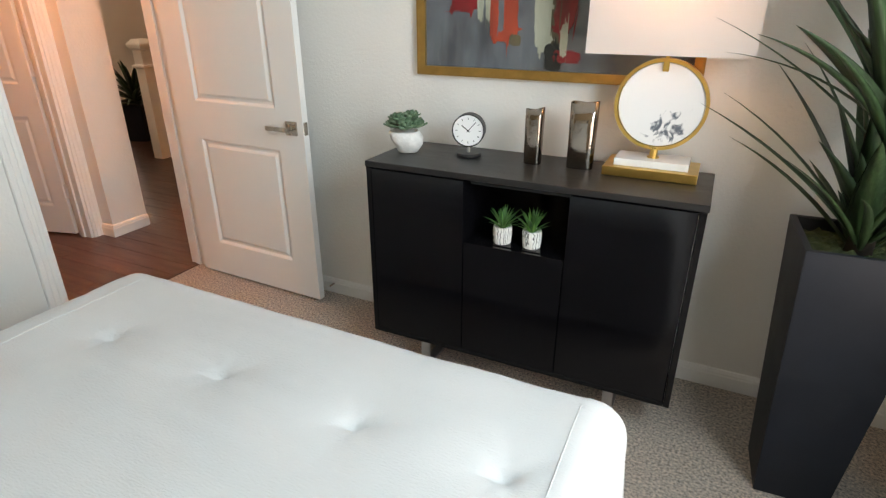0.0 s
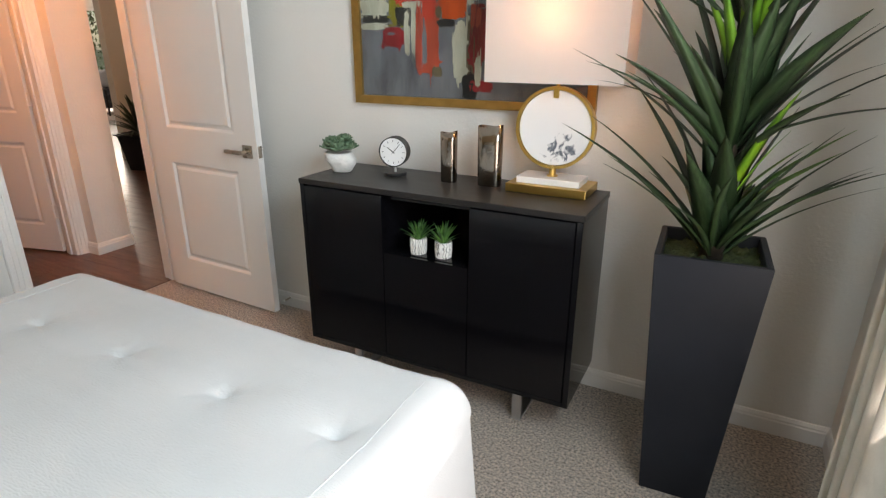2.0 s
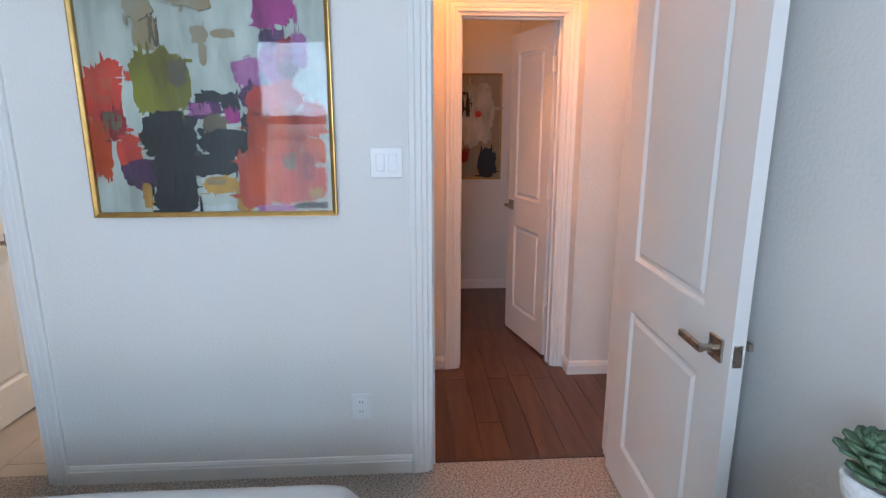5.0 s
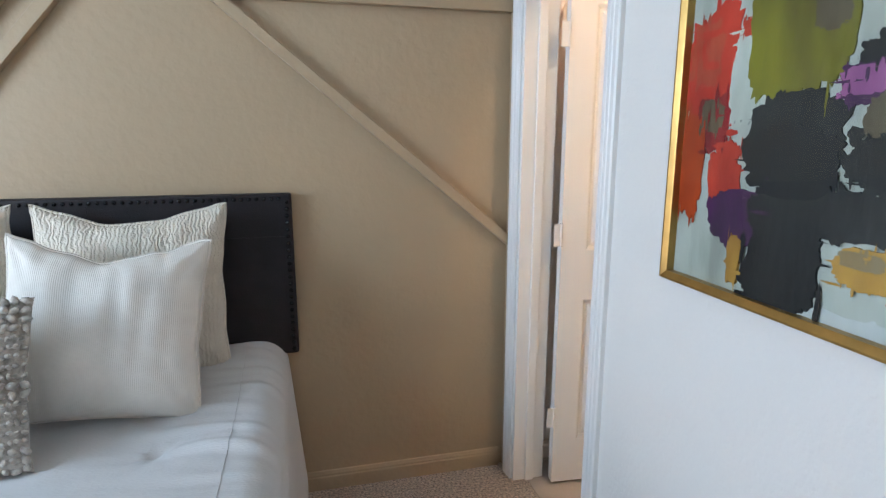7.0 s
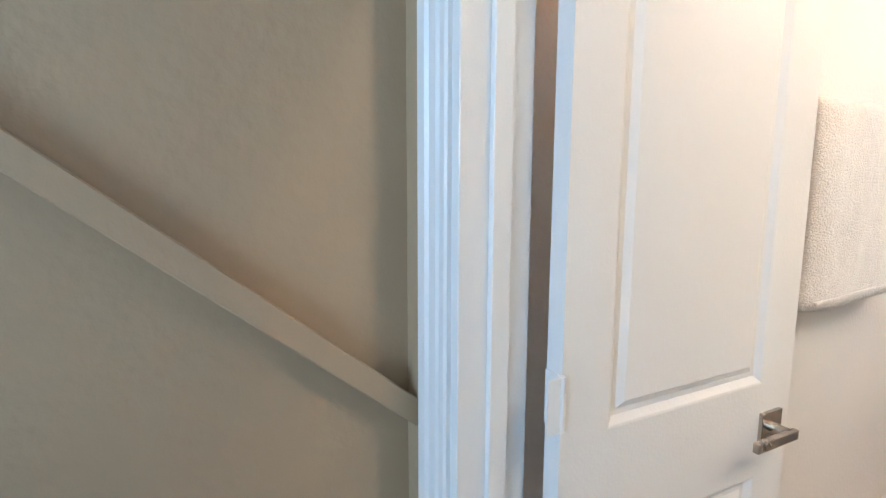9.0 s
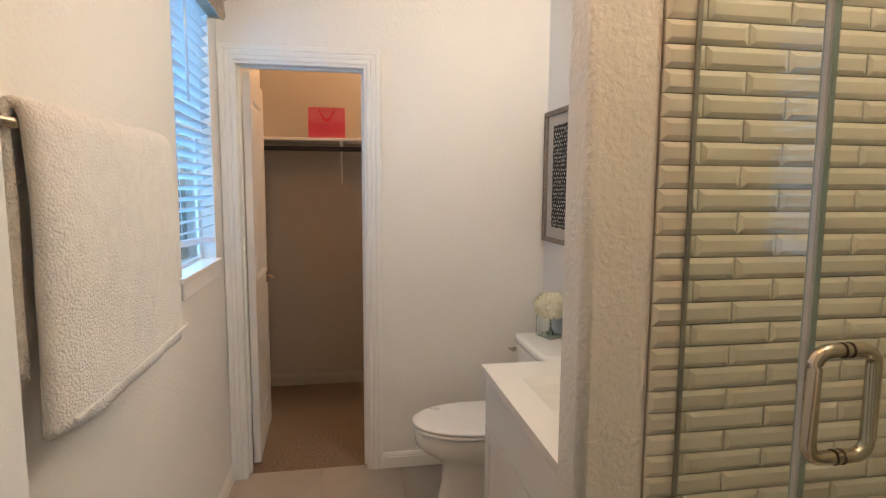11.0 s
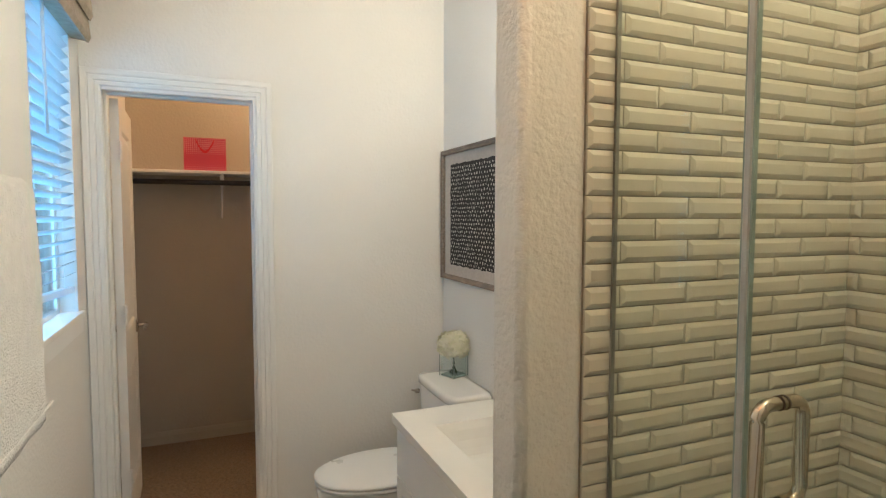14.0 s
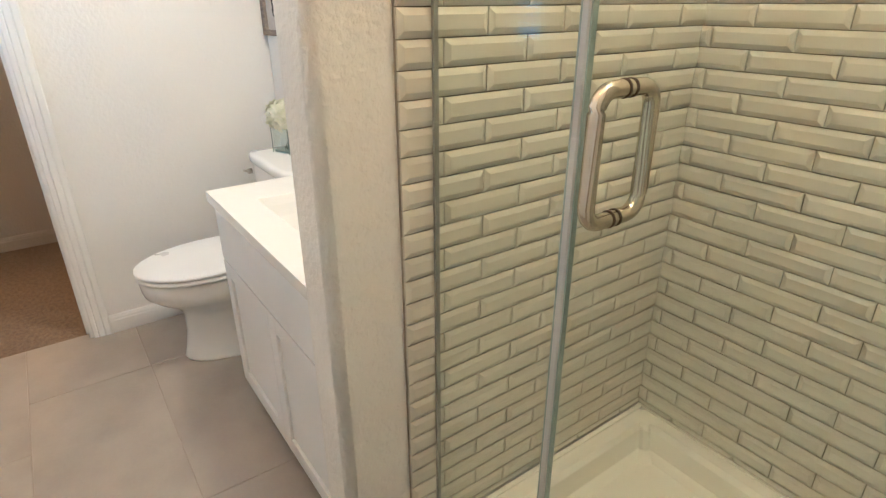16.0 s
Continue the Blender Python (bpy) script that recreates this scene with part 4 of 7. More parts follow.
def marble_disc_material():
    """White marble with a dark smoky vein cluster low on the disc."""
    m = bpy.data.materials.new("veined_marble")
    m.use_nodes = True
    nt = m.node_tree
    n, l = nt.nodes, nt.links
    b = n["Principled BSDF"]
    tc = n.new("ShaderNodeTexCoord")
    nz = n.new("ShaderNodeTexNoise")
    nz.inputs["Scale"].default_value, nz.inputs["Detail"].default_value, nz.inputs["Distortion"].default_value = 14, 9, 2.2
    l.new(tc.outputs["Object"], nz.inputs["Vector"])
    dist = n.new("ShaderNodeVectorMath")
    dist.operation = "DISTANCE"
    dist.inputs[1].default_value = (0.03, 0.0, -0.085)
    l.new(tc.outputs["Object"], dist.inputs[0])
    fall = n.new("ShaderNodeMapRange")
    fall.inputs[1].default_value, fall.inputs[2].default_value, fall.inputs[3].default_value, fall.inputs[4].default_value = 0.0, 0.10, 0.22, -0.12
    l.new(dist.outputs["Value"], fall.inputs[0])
    add = n.new("ShaderNodeMath")
    l.new(nz.outputs["Fac"], add.inputs[0])
    l.new(fall.outputs[0], add.inputs[1])
    rp = n.new("ShaderNodeMapRange")
    rp.inputs[1].default_value, rp.inputs[2].default_value = 0.60, 0.70
    l.new(add.outputs[0], rp.inputs[0])
    mx = n.new("ShaderNodeMix")
    mx.data_type = "RGBA"
    mx.inputs[6].default_value, mx.inputs[7].default_value = (0.80, 0.79, 0.78, 1), (0.13, 0.145, 0.17, 1)
    l.new(rp.outputs[0], mx.inputs[0])
    l.new(mx.outputs[2], b.inputs["Base Color"])
    b.inputs["Roughness"].default_value = 0.18
    return m


def table_lamp():
    t = thing("table_lamp", pose(2.394, -0.15, TOP), "brass and marble disc lamp with a rectangular cream shade, lit", "lamp")
    part("base", boxed(-0.151, 0.151, -0.09, 0.09, 0.0, 0.031, 0.002, 2), GOLD, t, "brass base slab")
    part("plinth", boxed(-0.119, 0.119, -0.062, 0.062, 0.031, 0.055, 0.002, 2), MARBLE, t, "white marble slab")
    bm = bmesh.new()
    cyl(bm, 0, 0, 0.055, 0.085, 0.013)
    cyl(bm, 0, 0, 0.055, 0.060, 0.02)
    part("stem", bm, GOLD, t, smooth=False)
    cz, R = 0.231, 0.147
    bm = bmesh.new()
    n = 64
    prof = ((R - 0.011, -0.017), (R, -0.017), (R, 0.017), (R - 0.011, 0.017))
    vs = [[bm.verts.new((r * math.cos(2 * math.pi * i / n), y, cz + r * math.sin(2 * math.pi * i / n))) for r, y in prof] for i in range(n)]
    for i in range(n):
        a, b = vs[i], vs[(i + 1) % n]
        for k in range(4):
            bm.faces.new((a[k], a[(k + 1) % 4], b[(k + 1) % 4], b[k]))
    part("ring", bm, GOLD, t, "brass ring")
    bm = bmesh.new()
    q = R - 0.0125
    loft(bm, [[(r * math.cos(2 * math.pi * i / n), y, r * math.sin(2 * math.pi * i / n)) for i in range(n)] for r, y in ((q - 0.002, -0.011), (q, -0.009), (q, 0.009), (q - 0.002, 0.011))])
    disc = part("disc", bm, marble_disc_material(), t, "white marble disc with grey veins")
    disc.location.z = cz
    bm = boxed(-0.009, 0.009, -0.02, -0.011, cz + R - 0.04, cz + R - 0.004, 0.001, 1)
    part("bracket", bm, GOLD, t)
    part("screw", cyl(bmesh.new(), 0, 0, 0, 0.003, 0.004, n=12), GOLD, t).matrix_local = pose(0, -0.02, cz + R - 0.03, 90)
    bm = bmesh.new()
    tube(bm, [(0, 0, cz + R - 0.002), (0, 0, cz + R + 0.13)], 0.006, 10)
    part("rod", bm, GOLD, t)
    bm = bmesh.new()
    z0, z1, x, y, th = 0.391, 0.712, 0.243, 0.100, 0.003
    outer = lambda k, zz: [(-x + k, -y + k, zz), (x - k, -y + k, zz), (x - k, y - k, zz), (-x + k, y - k, zz)]
    loft(bm, [outer(0, z0), outer(0, z1), outer(th, z1), outer(th, z0), outer(0, z0)], cap0=False, cap1=False)
    bmesh.ops.remove_doubles(bm, verts=bm.verts, dist=1e-5)
    part("shade", bm, shade_material(), t, "rectangular cream fabric shade")
    bm = bmesh.new()
    loft(bm, [ring(0, 0, z, r, r, 16) for z, r in ((0.49, 0.012), (0.51, 0.02), (0.55, 0.03), (0.58, 0.022), (0.595, 0.006))])
    part("bulb", bm, plain("lit_bulb", (1, 0.9, 0.8), 0.3, 0.0, (1.0, 0.72, 0.42), 6.0), t, smooth=True)


table_lamp()
lamp("table_lamp_light", "POINT", pose(2.394, -0.15, TOP + 0.62), 4.2, (1.0, 0.52, 0.24), 0.03)


def blade_bm(length, width, droop, fold=0.25, n=9, seed=0):
    """A strap leaf from the origin along +x, rising in z, that droops."""
    bm = bmesh.new()
    rows = []
    for i in range(n + 1):
        s = i / n
        w = width / 2 * min(1.0, (0.45 + 2.4 * s)) * (1 - s ** 2.6) + 0.0006
        a = radians(0) - droop * s
        x = length * (math.sin(droop * s) / droop if abs(droop) > 1e-3 else s)
        z = -length * ((1 - math.cos(droop * s)) / droop if abs(droop) > 1e-3 else 0)
        up = Vector((math.sin(-a) * -1, 0, math.cos(a)))
        c = Vector((x, 0, z))
        f = up * w * fold
        rows.append([bm.verts.new(c + Vector((0, -w, 0)) + f), bm.verts.new(c), bm.verts.new(c + Vector((0, w, 0)) + f), bm.verts.new(c - up * (0.0022 * (1 - s) + 0.0004))])
    for a, b in zip(rows, rows[1:]):
        bm.faces.new((a[0], a[1], b[1], b[0]))
        bm.faces.new((a[1], a[2], b[2], b[1]))
        bm.faces.new((a[2], a[3], b[3], b[2]))
        bm.faces.new((a[3], a[0], b[0], b[3]))
    return bm


def shared(name, me, parent, m, label=""):
    ob = new(name, me)
    ob.parent = parent
    ob.matrix_local = m
    return tagged(ob, label)


def mesh_of(bm, mat, name, smooth=True):
    me = bpy.data.meshes.new(name)
    bmesh.ops.recalc_face_normals(bm, faces=bm.faces)
    bm.to_mesh(me)
    bm.free()
    me.materials.append(mat)
    for p in me.polygons:
        p.use_smooth = smooth
    return me


LEAFDARK = material("yucca_leaf", (0.045, 0.088, 0.032), 0.45, vary=0.25, scale=5, bump=0.0006, bump_scale=30, stretch=(2, 30, 30), per_object=0.5)
LEAFLIME = material("yucca_new_leaf", (0.24, 0.46, 0.02), 0.42, vary=0.25, scale=5, per_object=0.4, color2=(0.09, 0.24, 0.02))
MOSS = material("moss", (0.06, 0.075, 0.018), 0.95, vary=0.3, scale=30, bump=0.01, bump_scale=90, color2=(0.025, 0.035, 0.01))
BARK = material("bark", (0.07, 0.045, 0.028), 0.9, vary=0.3, scale=15, bump=0.004, bump_scale=50)


def moss_bm(hx, hy, z, seed):
    bm = bmesh.new()
    n = 22
    vs = [[bm.verts.new((-hx + 2 * hx * i / n, -hy + 2 * hy * j / n, z + 0.022 * noise.noise(Vector((i * 0.5 + seed, j * 0.5, 0))) + 0.008 * noise.noise(Vector((i * 1.7, j * 1.7, seed))))) for j in range(n + 1)] for i in range(n + 1)]
    for a, b in zip(vs, vs[1:]):
        for j in range(n):
            bm.faces.new((a[j], b[j], b[j + 1], a[j + 1]))
    return bm


def square_planter(t, top, base, h, wall=0.017, mat=None):
    """A square tapered planter, hollow at the top."""
    bm = bmesh.new()
    sq = lambda k, z: [(-k, -k, z), (k, -k, z), (k, k, z), (-k, k, z)]
    loft(bm, [sq(base, 0), sq(top, h), sq(top - wall, h), sq(top - wall - 0.006, h - 0.07)], cap1=True)
    bmesh.ops.bevel(bm, geom=bm.edges[:], offset=0.002, segments=2, affect="EDGES")
    part("pot", bm, mat or PLANTER, t, "matt black tapered pot")


def yucca():
    t = thing("potted_yucca", pose(2.972, -0.422, 0, 0, 0, 3), "tall artificial yucca in a black tapered planter", "plant")
    square_planter(t, 0.150, 0.100, 0.845)
    part("moss", moss_bm(0.132, 0.132, 0.81, 1.0), MOSS, t, "green moss", smooth=True)
    bm = bmesh.new()
    tube(bm, [(0, 0, 0.78), (0.004, 0.004, 1.05), (-0.01, 0.0, 1.30), (-0.015, 0.01, 1.55)], [0.034, 0.026, 0.022, 0.018], 12)
    part("trunk", bm, BARK, t, smooth=True)
    rnd = random.Random(11)
    long_thin = [mesh_of(blade_bm(ln, w, dr, 0.3), LEAFDARK, "leaf") for ln, w, dr in ((0.50, 0.026, 0.50), (0.54, 0.032, 0.38), (0.46, 0.030, 0.62))]
    long_broad = [mesh_of(blade_bm(ln, w, dr, 0.22, 12), LEAFDARK, "leaf") for ln, w, dr in ((0.50, 0.062, 0.30), (0.54, 0.054, 0.18), (0.46, 0.068, 0.42))]
    short_broad = [mesh_of(blade_bm(ln, w, dr, 0.16, 12), LEAFDARK, "leaf") for ln, w, dr in ((0.30, 0.080, 0.25), (0.26, 0.072, 0.40), (0.34, 0.074, 0.12))]
    lime = [mesh_of(blade_bm(ln, w, dr, 0.25, 10), LEAFLIME, "leaf") for ln, w, dr in ((0.34, 0.046, 0.12), (0.40, 0.040, 0.25), (0.30, 0.034, 0.3))]

    def leaf(kind, z, az, el, label=""):
        ca, sa = math.cos(radians(az)), math.sin(radians(az))
        sc = rnd.uniform(0.9, 1.08) * (0.62 if sa > 0.55 else 0.95 if ca > 0.6 else 1.0)
        shared("leaf", rnd.choice(kind), t, pose(0.022 * ca, 0.022 * sa, z, 0, 0, az) @ pose(0, 0, 0, 0, -el, 0) @ pose(0, 0, 0, rnd.uniform(-22, 22)) @ Matrix.Diagonal((sc, 1, sc, 1)), label)

    # rosettes up the stem: thin arching leaves below, broad upright ones within
    for z0, thin, broad, short, low in ((0.79, 16, 7, 22, 42), (1.08, 12, 15, 14, 36), (1.40, 10, 16, 8, 34)):
        for i in range(thin):
            leaf(long_thin, z0 + rnd.uniform(0, 0.06), 360 * i / thin + rnd.uniform(-10, 10), rnd.uniform(low, low + 16))
        for i in range(broad):
            leaf(long_broad, z0 + rnd.uniform(0.04, 0.13), 360 * i / broad + rnd.uniform(-12, 12), rnd.uniform(46, 74))
        for i in range(short):
            leaf(short_broad, z0 + rnd.uniform(0.02, 0.16), 360 * i / short + rnd.uniform(-12, 12), rnd.uniform(58, 86))
    for z, az, el in ((0.96, 325, 70), (0.95, 345, 52), (0.97, 5, 56), (0.94, 352, 44), (0.98, 300, 64), (1.28, 258, 78), (1.30, 285, 74), (1.27, 235, 70), (1.31, 310, 78), (1.29, 205, 72), (1.30, 270, 66), (1.33, 340, 70), (1.52, 250, 80), (1.54, 300, 76), (1.5, 200, 74), (1.5, 340, 66)):
        leaf(lime, z, az, el, "lime green young leaf")


yucca()


def succulent():
    t = thing("succulent", pose(1.483, -0.245, TOP, 0, 0, 20) @ Matrix.Diagonal((1.18, 1.18, 1.04, 1)), "green succulent in a rough white stone pot", "plant")
    bm = bmesh.new()
    rings = []
    for z, r, dx in ((0.0, 0.030, 0.006), (0.004, 0.034, 0.006), (0.03, 0.047, 0.008), (0.052, 0.054, 0.002), (0.074, 0.050, -0.006), (0.080, 0.047, -0.008), (0.078, 0.042, -0.008), (0.066, 0.04, -0.004)):
        rings.append([(x + 0.0016 * noise.noise(Vector((x * 70, y * 70, z * 70))), y, zz) for x, y, zz in ring(dx, 0, z, r, r * 0.85, 24, 2.8)])
    loft(bm, rings)
    part("pot", bm, material("stone_white", (0.74, 0.73, 0.70), 0.8, vary=0.08, scale=40, bump=0.003, bump_scale=120), t, "rough white stone pot", smooth=True)
    gm = material("succulent_leaf", (0.20, 0.29, 0.18), 0.55, vary=0.2, scale=18, per_object=0.6, color2=(0.07, 0.13, 0.07))
    bm = bmesh.new()
    rows = []
    for i in range(8):
        s = i / 7
        w = 0.017 * math.sin(math.pi * min(1, 0.12 + s * 0.86)) ** 0.7 + 0.001
        c = Vector((0.045 * s, 0, 0.010 * s * s))
        rows.append([c + Vector((0, -w, 0.004)), c + Vector((0, -w * 0.5, -0.003)), c + Vector((0, w * 0.5, -0.003)), c + Vector((0, w, 0.004)), c + Vector((0, 0, 0.003))])
    loft(bm, rows)
    me = mesh_of(bm, gm, "leaf")
    rnd = random.Random(5)
    for cx, cy, cz, s in ((-0.007, 0.0, 0.10, 1.0), (-0.042, 0.01, 0.088, 0.72), (0.032, 0.0, 0.092, 0.78), (0.0, -0.03, 0.09, 0.75), (0.01, 0.028, 0.105, 0.72), (-0.022, -0.012, 0.118, 0.7), (0.018, 0.004, 0.128, 0.62)):
        for layer, (cnt, el) in enumerate(((7, 12), (6, 38), (5, 64))):
            for i in range(cnt):
                shared("leaf", me, t, pose(cx, cy, cz, 0, 0, 360 * i / cnt + 25 * layer + rnd.uniform(-8, 8)) @ pose(0, 0, 0.002 * layer, 0, -el, 0) @ Matrix.Scale(1.22 * s * (1 - 0.17 * layer), 4))


succulent()


def clock():
    t = thing("table_clock", pose(1.727, -0.192, TOP, 0, 0, 13), "round black table clock with a white face on a stand", "clock")
    blk = material("clock_black", (0.014, 0.014, 0.015), 0.4, vary=0.1)
    bm = bmesh.new()
    loft(bm, [ring(0, 0, z, r, r, 40) for z, r in ((0, 0.046), (0.002, 0.048), (0.010, 0.048), (0.012, 0.046))])
    part("base", bm, blk, t)
    part("stem", cyl(bmesh.new(), 0, 0, 0.012, 0.04, 0.006), STEEL, t)
    cz, R = 0.098, 0.062
    n = 48
    circ = lambda r, y: [(r * math.cos(2 * math.pi * i / n), y, cz + r * math.sin(2 * math.pi * i / n)) for i in range(n)]
    bm = bmesh.new()
    loft(bm, [circ(R - 0.005, -0.020), circ(R - 0.003, -0.026), circ(R, -0.024), circ(R, 0.022), circ(R - 0.004, 0.026)], cap0=False)
    part("case", bm, blk, t)
    bm = bmesh.new()
    loft(bm, [circ(R - 0.0045, -0.0195), circ(R - 0.0045, -0.021)])
    part("face", bm, PLATE, t, "white clock face")
    for k in range(12):
        part("hour_mark", boxed(-0.0011, 0.0011, -0.0218, -0.0212, 0.041, 0.049), blk, t).matrix_local = Matrix.Translation((0, 0, cz)) @ Matrix.Rotation(radians(30 * k), 4, "Y")
    for name, ang, ln, w in (("hour_hand", -52, 0.032, 0.0018), ("minute_hand", 42, 0.044, 0.0013)):
        part(name, boxed(-w, w, -0.0228, -0.0222, -0.008, ln), blk, t).matrix_local = Matrix.Translation((0, 0, cz)) @ Matrix.Rotation(radians(ang), 4, "Y")


clock()

SMOKE = material("smoked_nickel", (0.33, 0.28, 0.235), 0.12, metal=1.0, vary=0.12, scale=14, bump=0.0006, bump_scale=70)


def metal_vase(x, y, w, dpt, h, turn, seed):
    t = thing("vase", pose(x, y, TOP, 0, 0, turn), "slender smoked metal vase with a hammered finish", "vase", "vases on the sideboard")
    bm = bmesh.new()
    rings = []
    n = 40
    for z, k in ((0.0, 0.93), (0.003, 0.96), (0.08, 0.98), (0.16, 1.0), (1.0, 1.0)):
        zz = z * h if z == 1.0 else z
        r = ring(0, 0, zz, w / 2 * k, dpt / 2 * k, n, 3.0)
        if z == 1.0:
            r = [(a, b, zz + 0.004 * math.sin(2.0 * math.atan2(b, a) + seed) + 0.006 * a / w) for a, b, _ in r]
        rings.append(r)
    inner = [(a * 0.95, b * 0.93, c) for a, b, c in rings[-1]]
    rings += [inner, [(a * 0.9, b * 0.88, 0.02) for a, b, _ in rings[0]]]
    loft(bm, rings)
    part("body", bm, SMOKE, t, smooth=True)


metal_vase(1.985, -0.20, 0.066, 0.050, 0.196, -6, 0.8)
metal_vase(2.155, -0.185, 0.096, 0.060, 0.228, 4, 2.0)


def ribbed_plant(x, y, seed):
    t = thing("small_potted_plant", pose(x, y, 0.6305, 0, 0, 40 * seed), "small spiky green plant in a white ribbed pot", "plant", "small plants in the niche")
    bm = bmesh.new()
    n = 60
    rings = []
    for z, r in ((0.0, 0.028), (0.003, 0.031), (0.03, 0.034), (0.058, 0.034), (0.064, 0.032), (0.064, 0.027), (0.05, 0.026)):
        rings.append([((r - (0.0016 if i % 3 == 0 and 0.002 < z < 0.06 else 0)) * math.cos(2 * math.pi * i / n + 1.2 * z * math.sin(i)), (r - (0.0016 if i % 3 == 0 and 0.002 < z < 0.06 else 0)) * math.sin(2 * math.pi * i / n + 1.2 * z * math.sin(i)), z) for i in range(n)])
    loft(bm, rings)
    part("pot", bm, POTWHITE, t, "white ribbed ceramic pot")
    part("gravel", loft(bmesh.new(), [ring(0, 0, 0.05, 0.026, 0.026, 20), ring(0, 0, 0.057, 0.025, 0.025, 20)]), MARBLE, t)
    me = SPIKE
    rnd = random.Random(seed)
    for i in range(34):
        el = rnd.uniform(38, 87)
        shared("leaf", me, t, pose(0, 0, 0.056, 0, 0, 137.5 * i) @ pose(0.006, 0, 0, 0, -el, 0) @ Matrix.Scale(rnd.uniform(0.75, 1.1), 4))


POTWHITE = rib_material("ribbed_white", (0.74, 0.735, 0.70), 38, 0.0012, 6.0, (0.10, 0.095, 0.09))
SPIKE = mesh_of(blade_bm(0.084, 0.010, 0.45, n=6), material("spike_leaf", (0.16, 0.36, 0.06), 0.5, vary=0.3, scale=20, per_object=0.6, color2=(0.04, 0.13, 0.03)), "leaf")
ribbed_plant(1.946, -0.382, 1)
ribbed_plant(2.054, -0.378, 2)


# ---- bed linen ----
def pillow_edge(u, v, w, h, pinch, dent, seed):
    """Outline of a cushion: drawn-in sides, ears at the corners and a dent in the top."""
    x = w / 2 * u * (1 - pinch * (1 - v * v) * abs(u))
    z = h / 2 * v * (1 - pinch * (1 - u * u) * abs(v))
    top = max(0.0, v) ** 2
    z -= dent * h * top * max(0.0, 1 - abs(u - 0.12 * math.sin(seed)) ** 1.15)
    z += 0.006 * top * noise.noise(Vector((u * 4, seed, 0))) * 2
    x += 0.008 * noise.noise(Vector((v * 3, seed, u)))
    return x, z


def pillow_bm(w, h, t, n=64, pinch=0.07, seed=1.0, wrinkle=0.004, dent=0.09):
    """A plump cushion in the x-z plane, its thickness along y, pleated from its corners."""
    bm = bmesh.new()
    for sgn in (-1, 1):
        g = []
        for i in range(n + 1):
            row = []
            for j in range(n + 1):
                u, v = -1 + 2 * i / n, -1 + 2 * j / n
                e = max(0.0, (1 - abs(u) ** 2.6) * (1 - abs(v) ** 2.6)) ** 0.5
                x, z = pillow_edge(u, v, w, h, pinch, dent, seed)
                y = t / 2 * e * (1 + 0.22 * max(0.0, -v))
                y += wrinkle * 1.3 * e * (noise.noise(Vector((x * 8 + seed, z * 7, sgn))) + 0.7 * noise.noise(Vector((x * 20, z * 6 + seed, sgn))))
                for cu, cv in ((-1, -1), (1, -1), (-1, 1), (1, 1)):
                    du, dv = abs(u - cu) * w / 2, abs(v - cv) * h / 2
                    q = math.hypot(du, dv)
                    th = math.atan2(dv, du)
                    y += e * wrinkle * 1.1 * math.sin(11 * th + seed * 3 + 2.5 * noise.noise(Vector((du * 9, dv * 9, seed)))) * math.exp(-q / 0.10) * min(1.0, q / 0.03)
                if v > 0.1:
                    # gathers hanging from the dented top seam
                    y += e * wrinkle * 0.5 * math.sin(26 * u + 5 * noise.noise(Vector((u * 3, v * 2, seed)))) * math.exp(-(1 - v) / 0.16)
                row.append(bm.verts.new((x, sgn * y + 0.012 * max(0.0, v - 0.4) * math.sin(u * 5 + seed), z + h / 2)))
            g.append(row)
        for a, b in zip(g, g[1:]):
            for j in range(n):
                bm.faces.new((a[j], b[j], b[j + 1], a[j + 1]))
    bmesh.ops.remove_doubles(bm, verts=bm.verts, dist=1e-5)
    return bm


def edge_line(w, h, pinch, seed, dent, n=32):
    pts = []
    for u, v in [(-1 + 2 * i / n, -1) for i in range(n)] + [(1, -1 + 2 * i / n) for i in range(n)] + [(1 - 2 * i / n, 1) for i in range(n)] + [(-1, 1 - 2 * i / n) for i in range(n)]:
        x, z = pillow_edge(u, v, w, h, pinch, dent, seed)
        pts.append((x, 0.012 * max(0.0, v - 0.4) * math.sin(u * 5 + seed), h / 2 + z))
    return pts


def cushion(name, m, w, h, t, mat, label, seed, piped=True, wrinkle=0.004, dent=0.09):
    c = thing(name, m, label, "pillow", "pillows on the bed")
    part("cover", pillow_bm(w, h, t, seed=seed, wrinkle=wrinkle, dent=dent), mat, c, smooth=True)
    if piped:
        part("piping", tube(bmesh.new(), edge_line(w, h, 0.07, seed, dent), 0.0048, 8, True), mat, c, smooth=True)
    return c


SHAM = rib_material("ribbed_sham", (0.66, 0.60, 0.50), 24, 0.0022, 9.0)
FINE = rib_material("fine_rib_cotton", (0.74, 0.70, 0.63), 62, 0.0004, 1.0)
cushion("pillow", pose(1.372, -2.985, 0.650, 5, -2, 2), 0.575, 0.58, 0.17, SHAM, "large cream ribbed pillow against the headboard", 1.3, wrinkle=0.010, dent=0.10)
cushion("pillow", pose(1.965, -2.985, 0.650, 5, 2, -3), 0.575, 0.58, 0.17, SHAM, "large cream ribbed pillow against the headboard", 4.1, wrinkle=0.010, dent=0.10)
cushion("pillow", pose(1.412, -2.70, 0.630, 17, -6, 3), 0.54, 0.545, 0.20, FINE, "pale cream piped pillow", 2.2, wrinkle=0.012, dent=0.12)


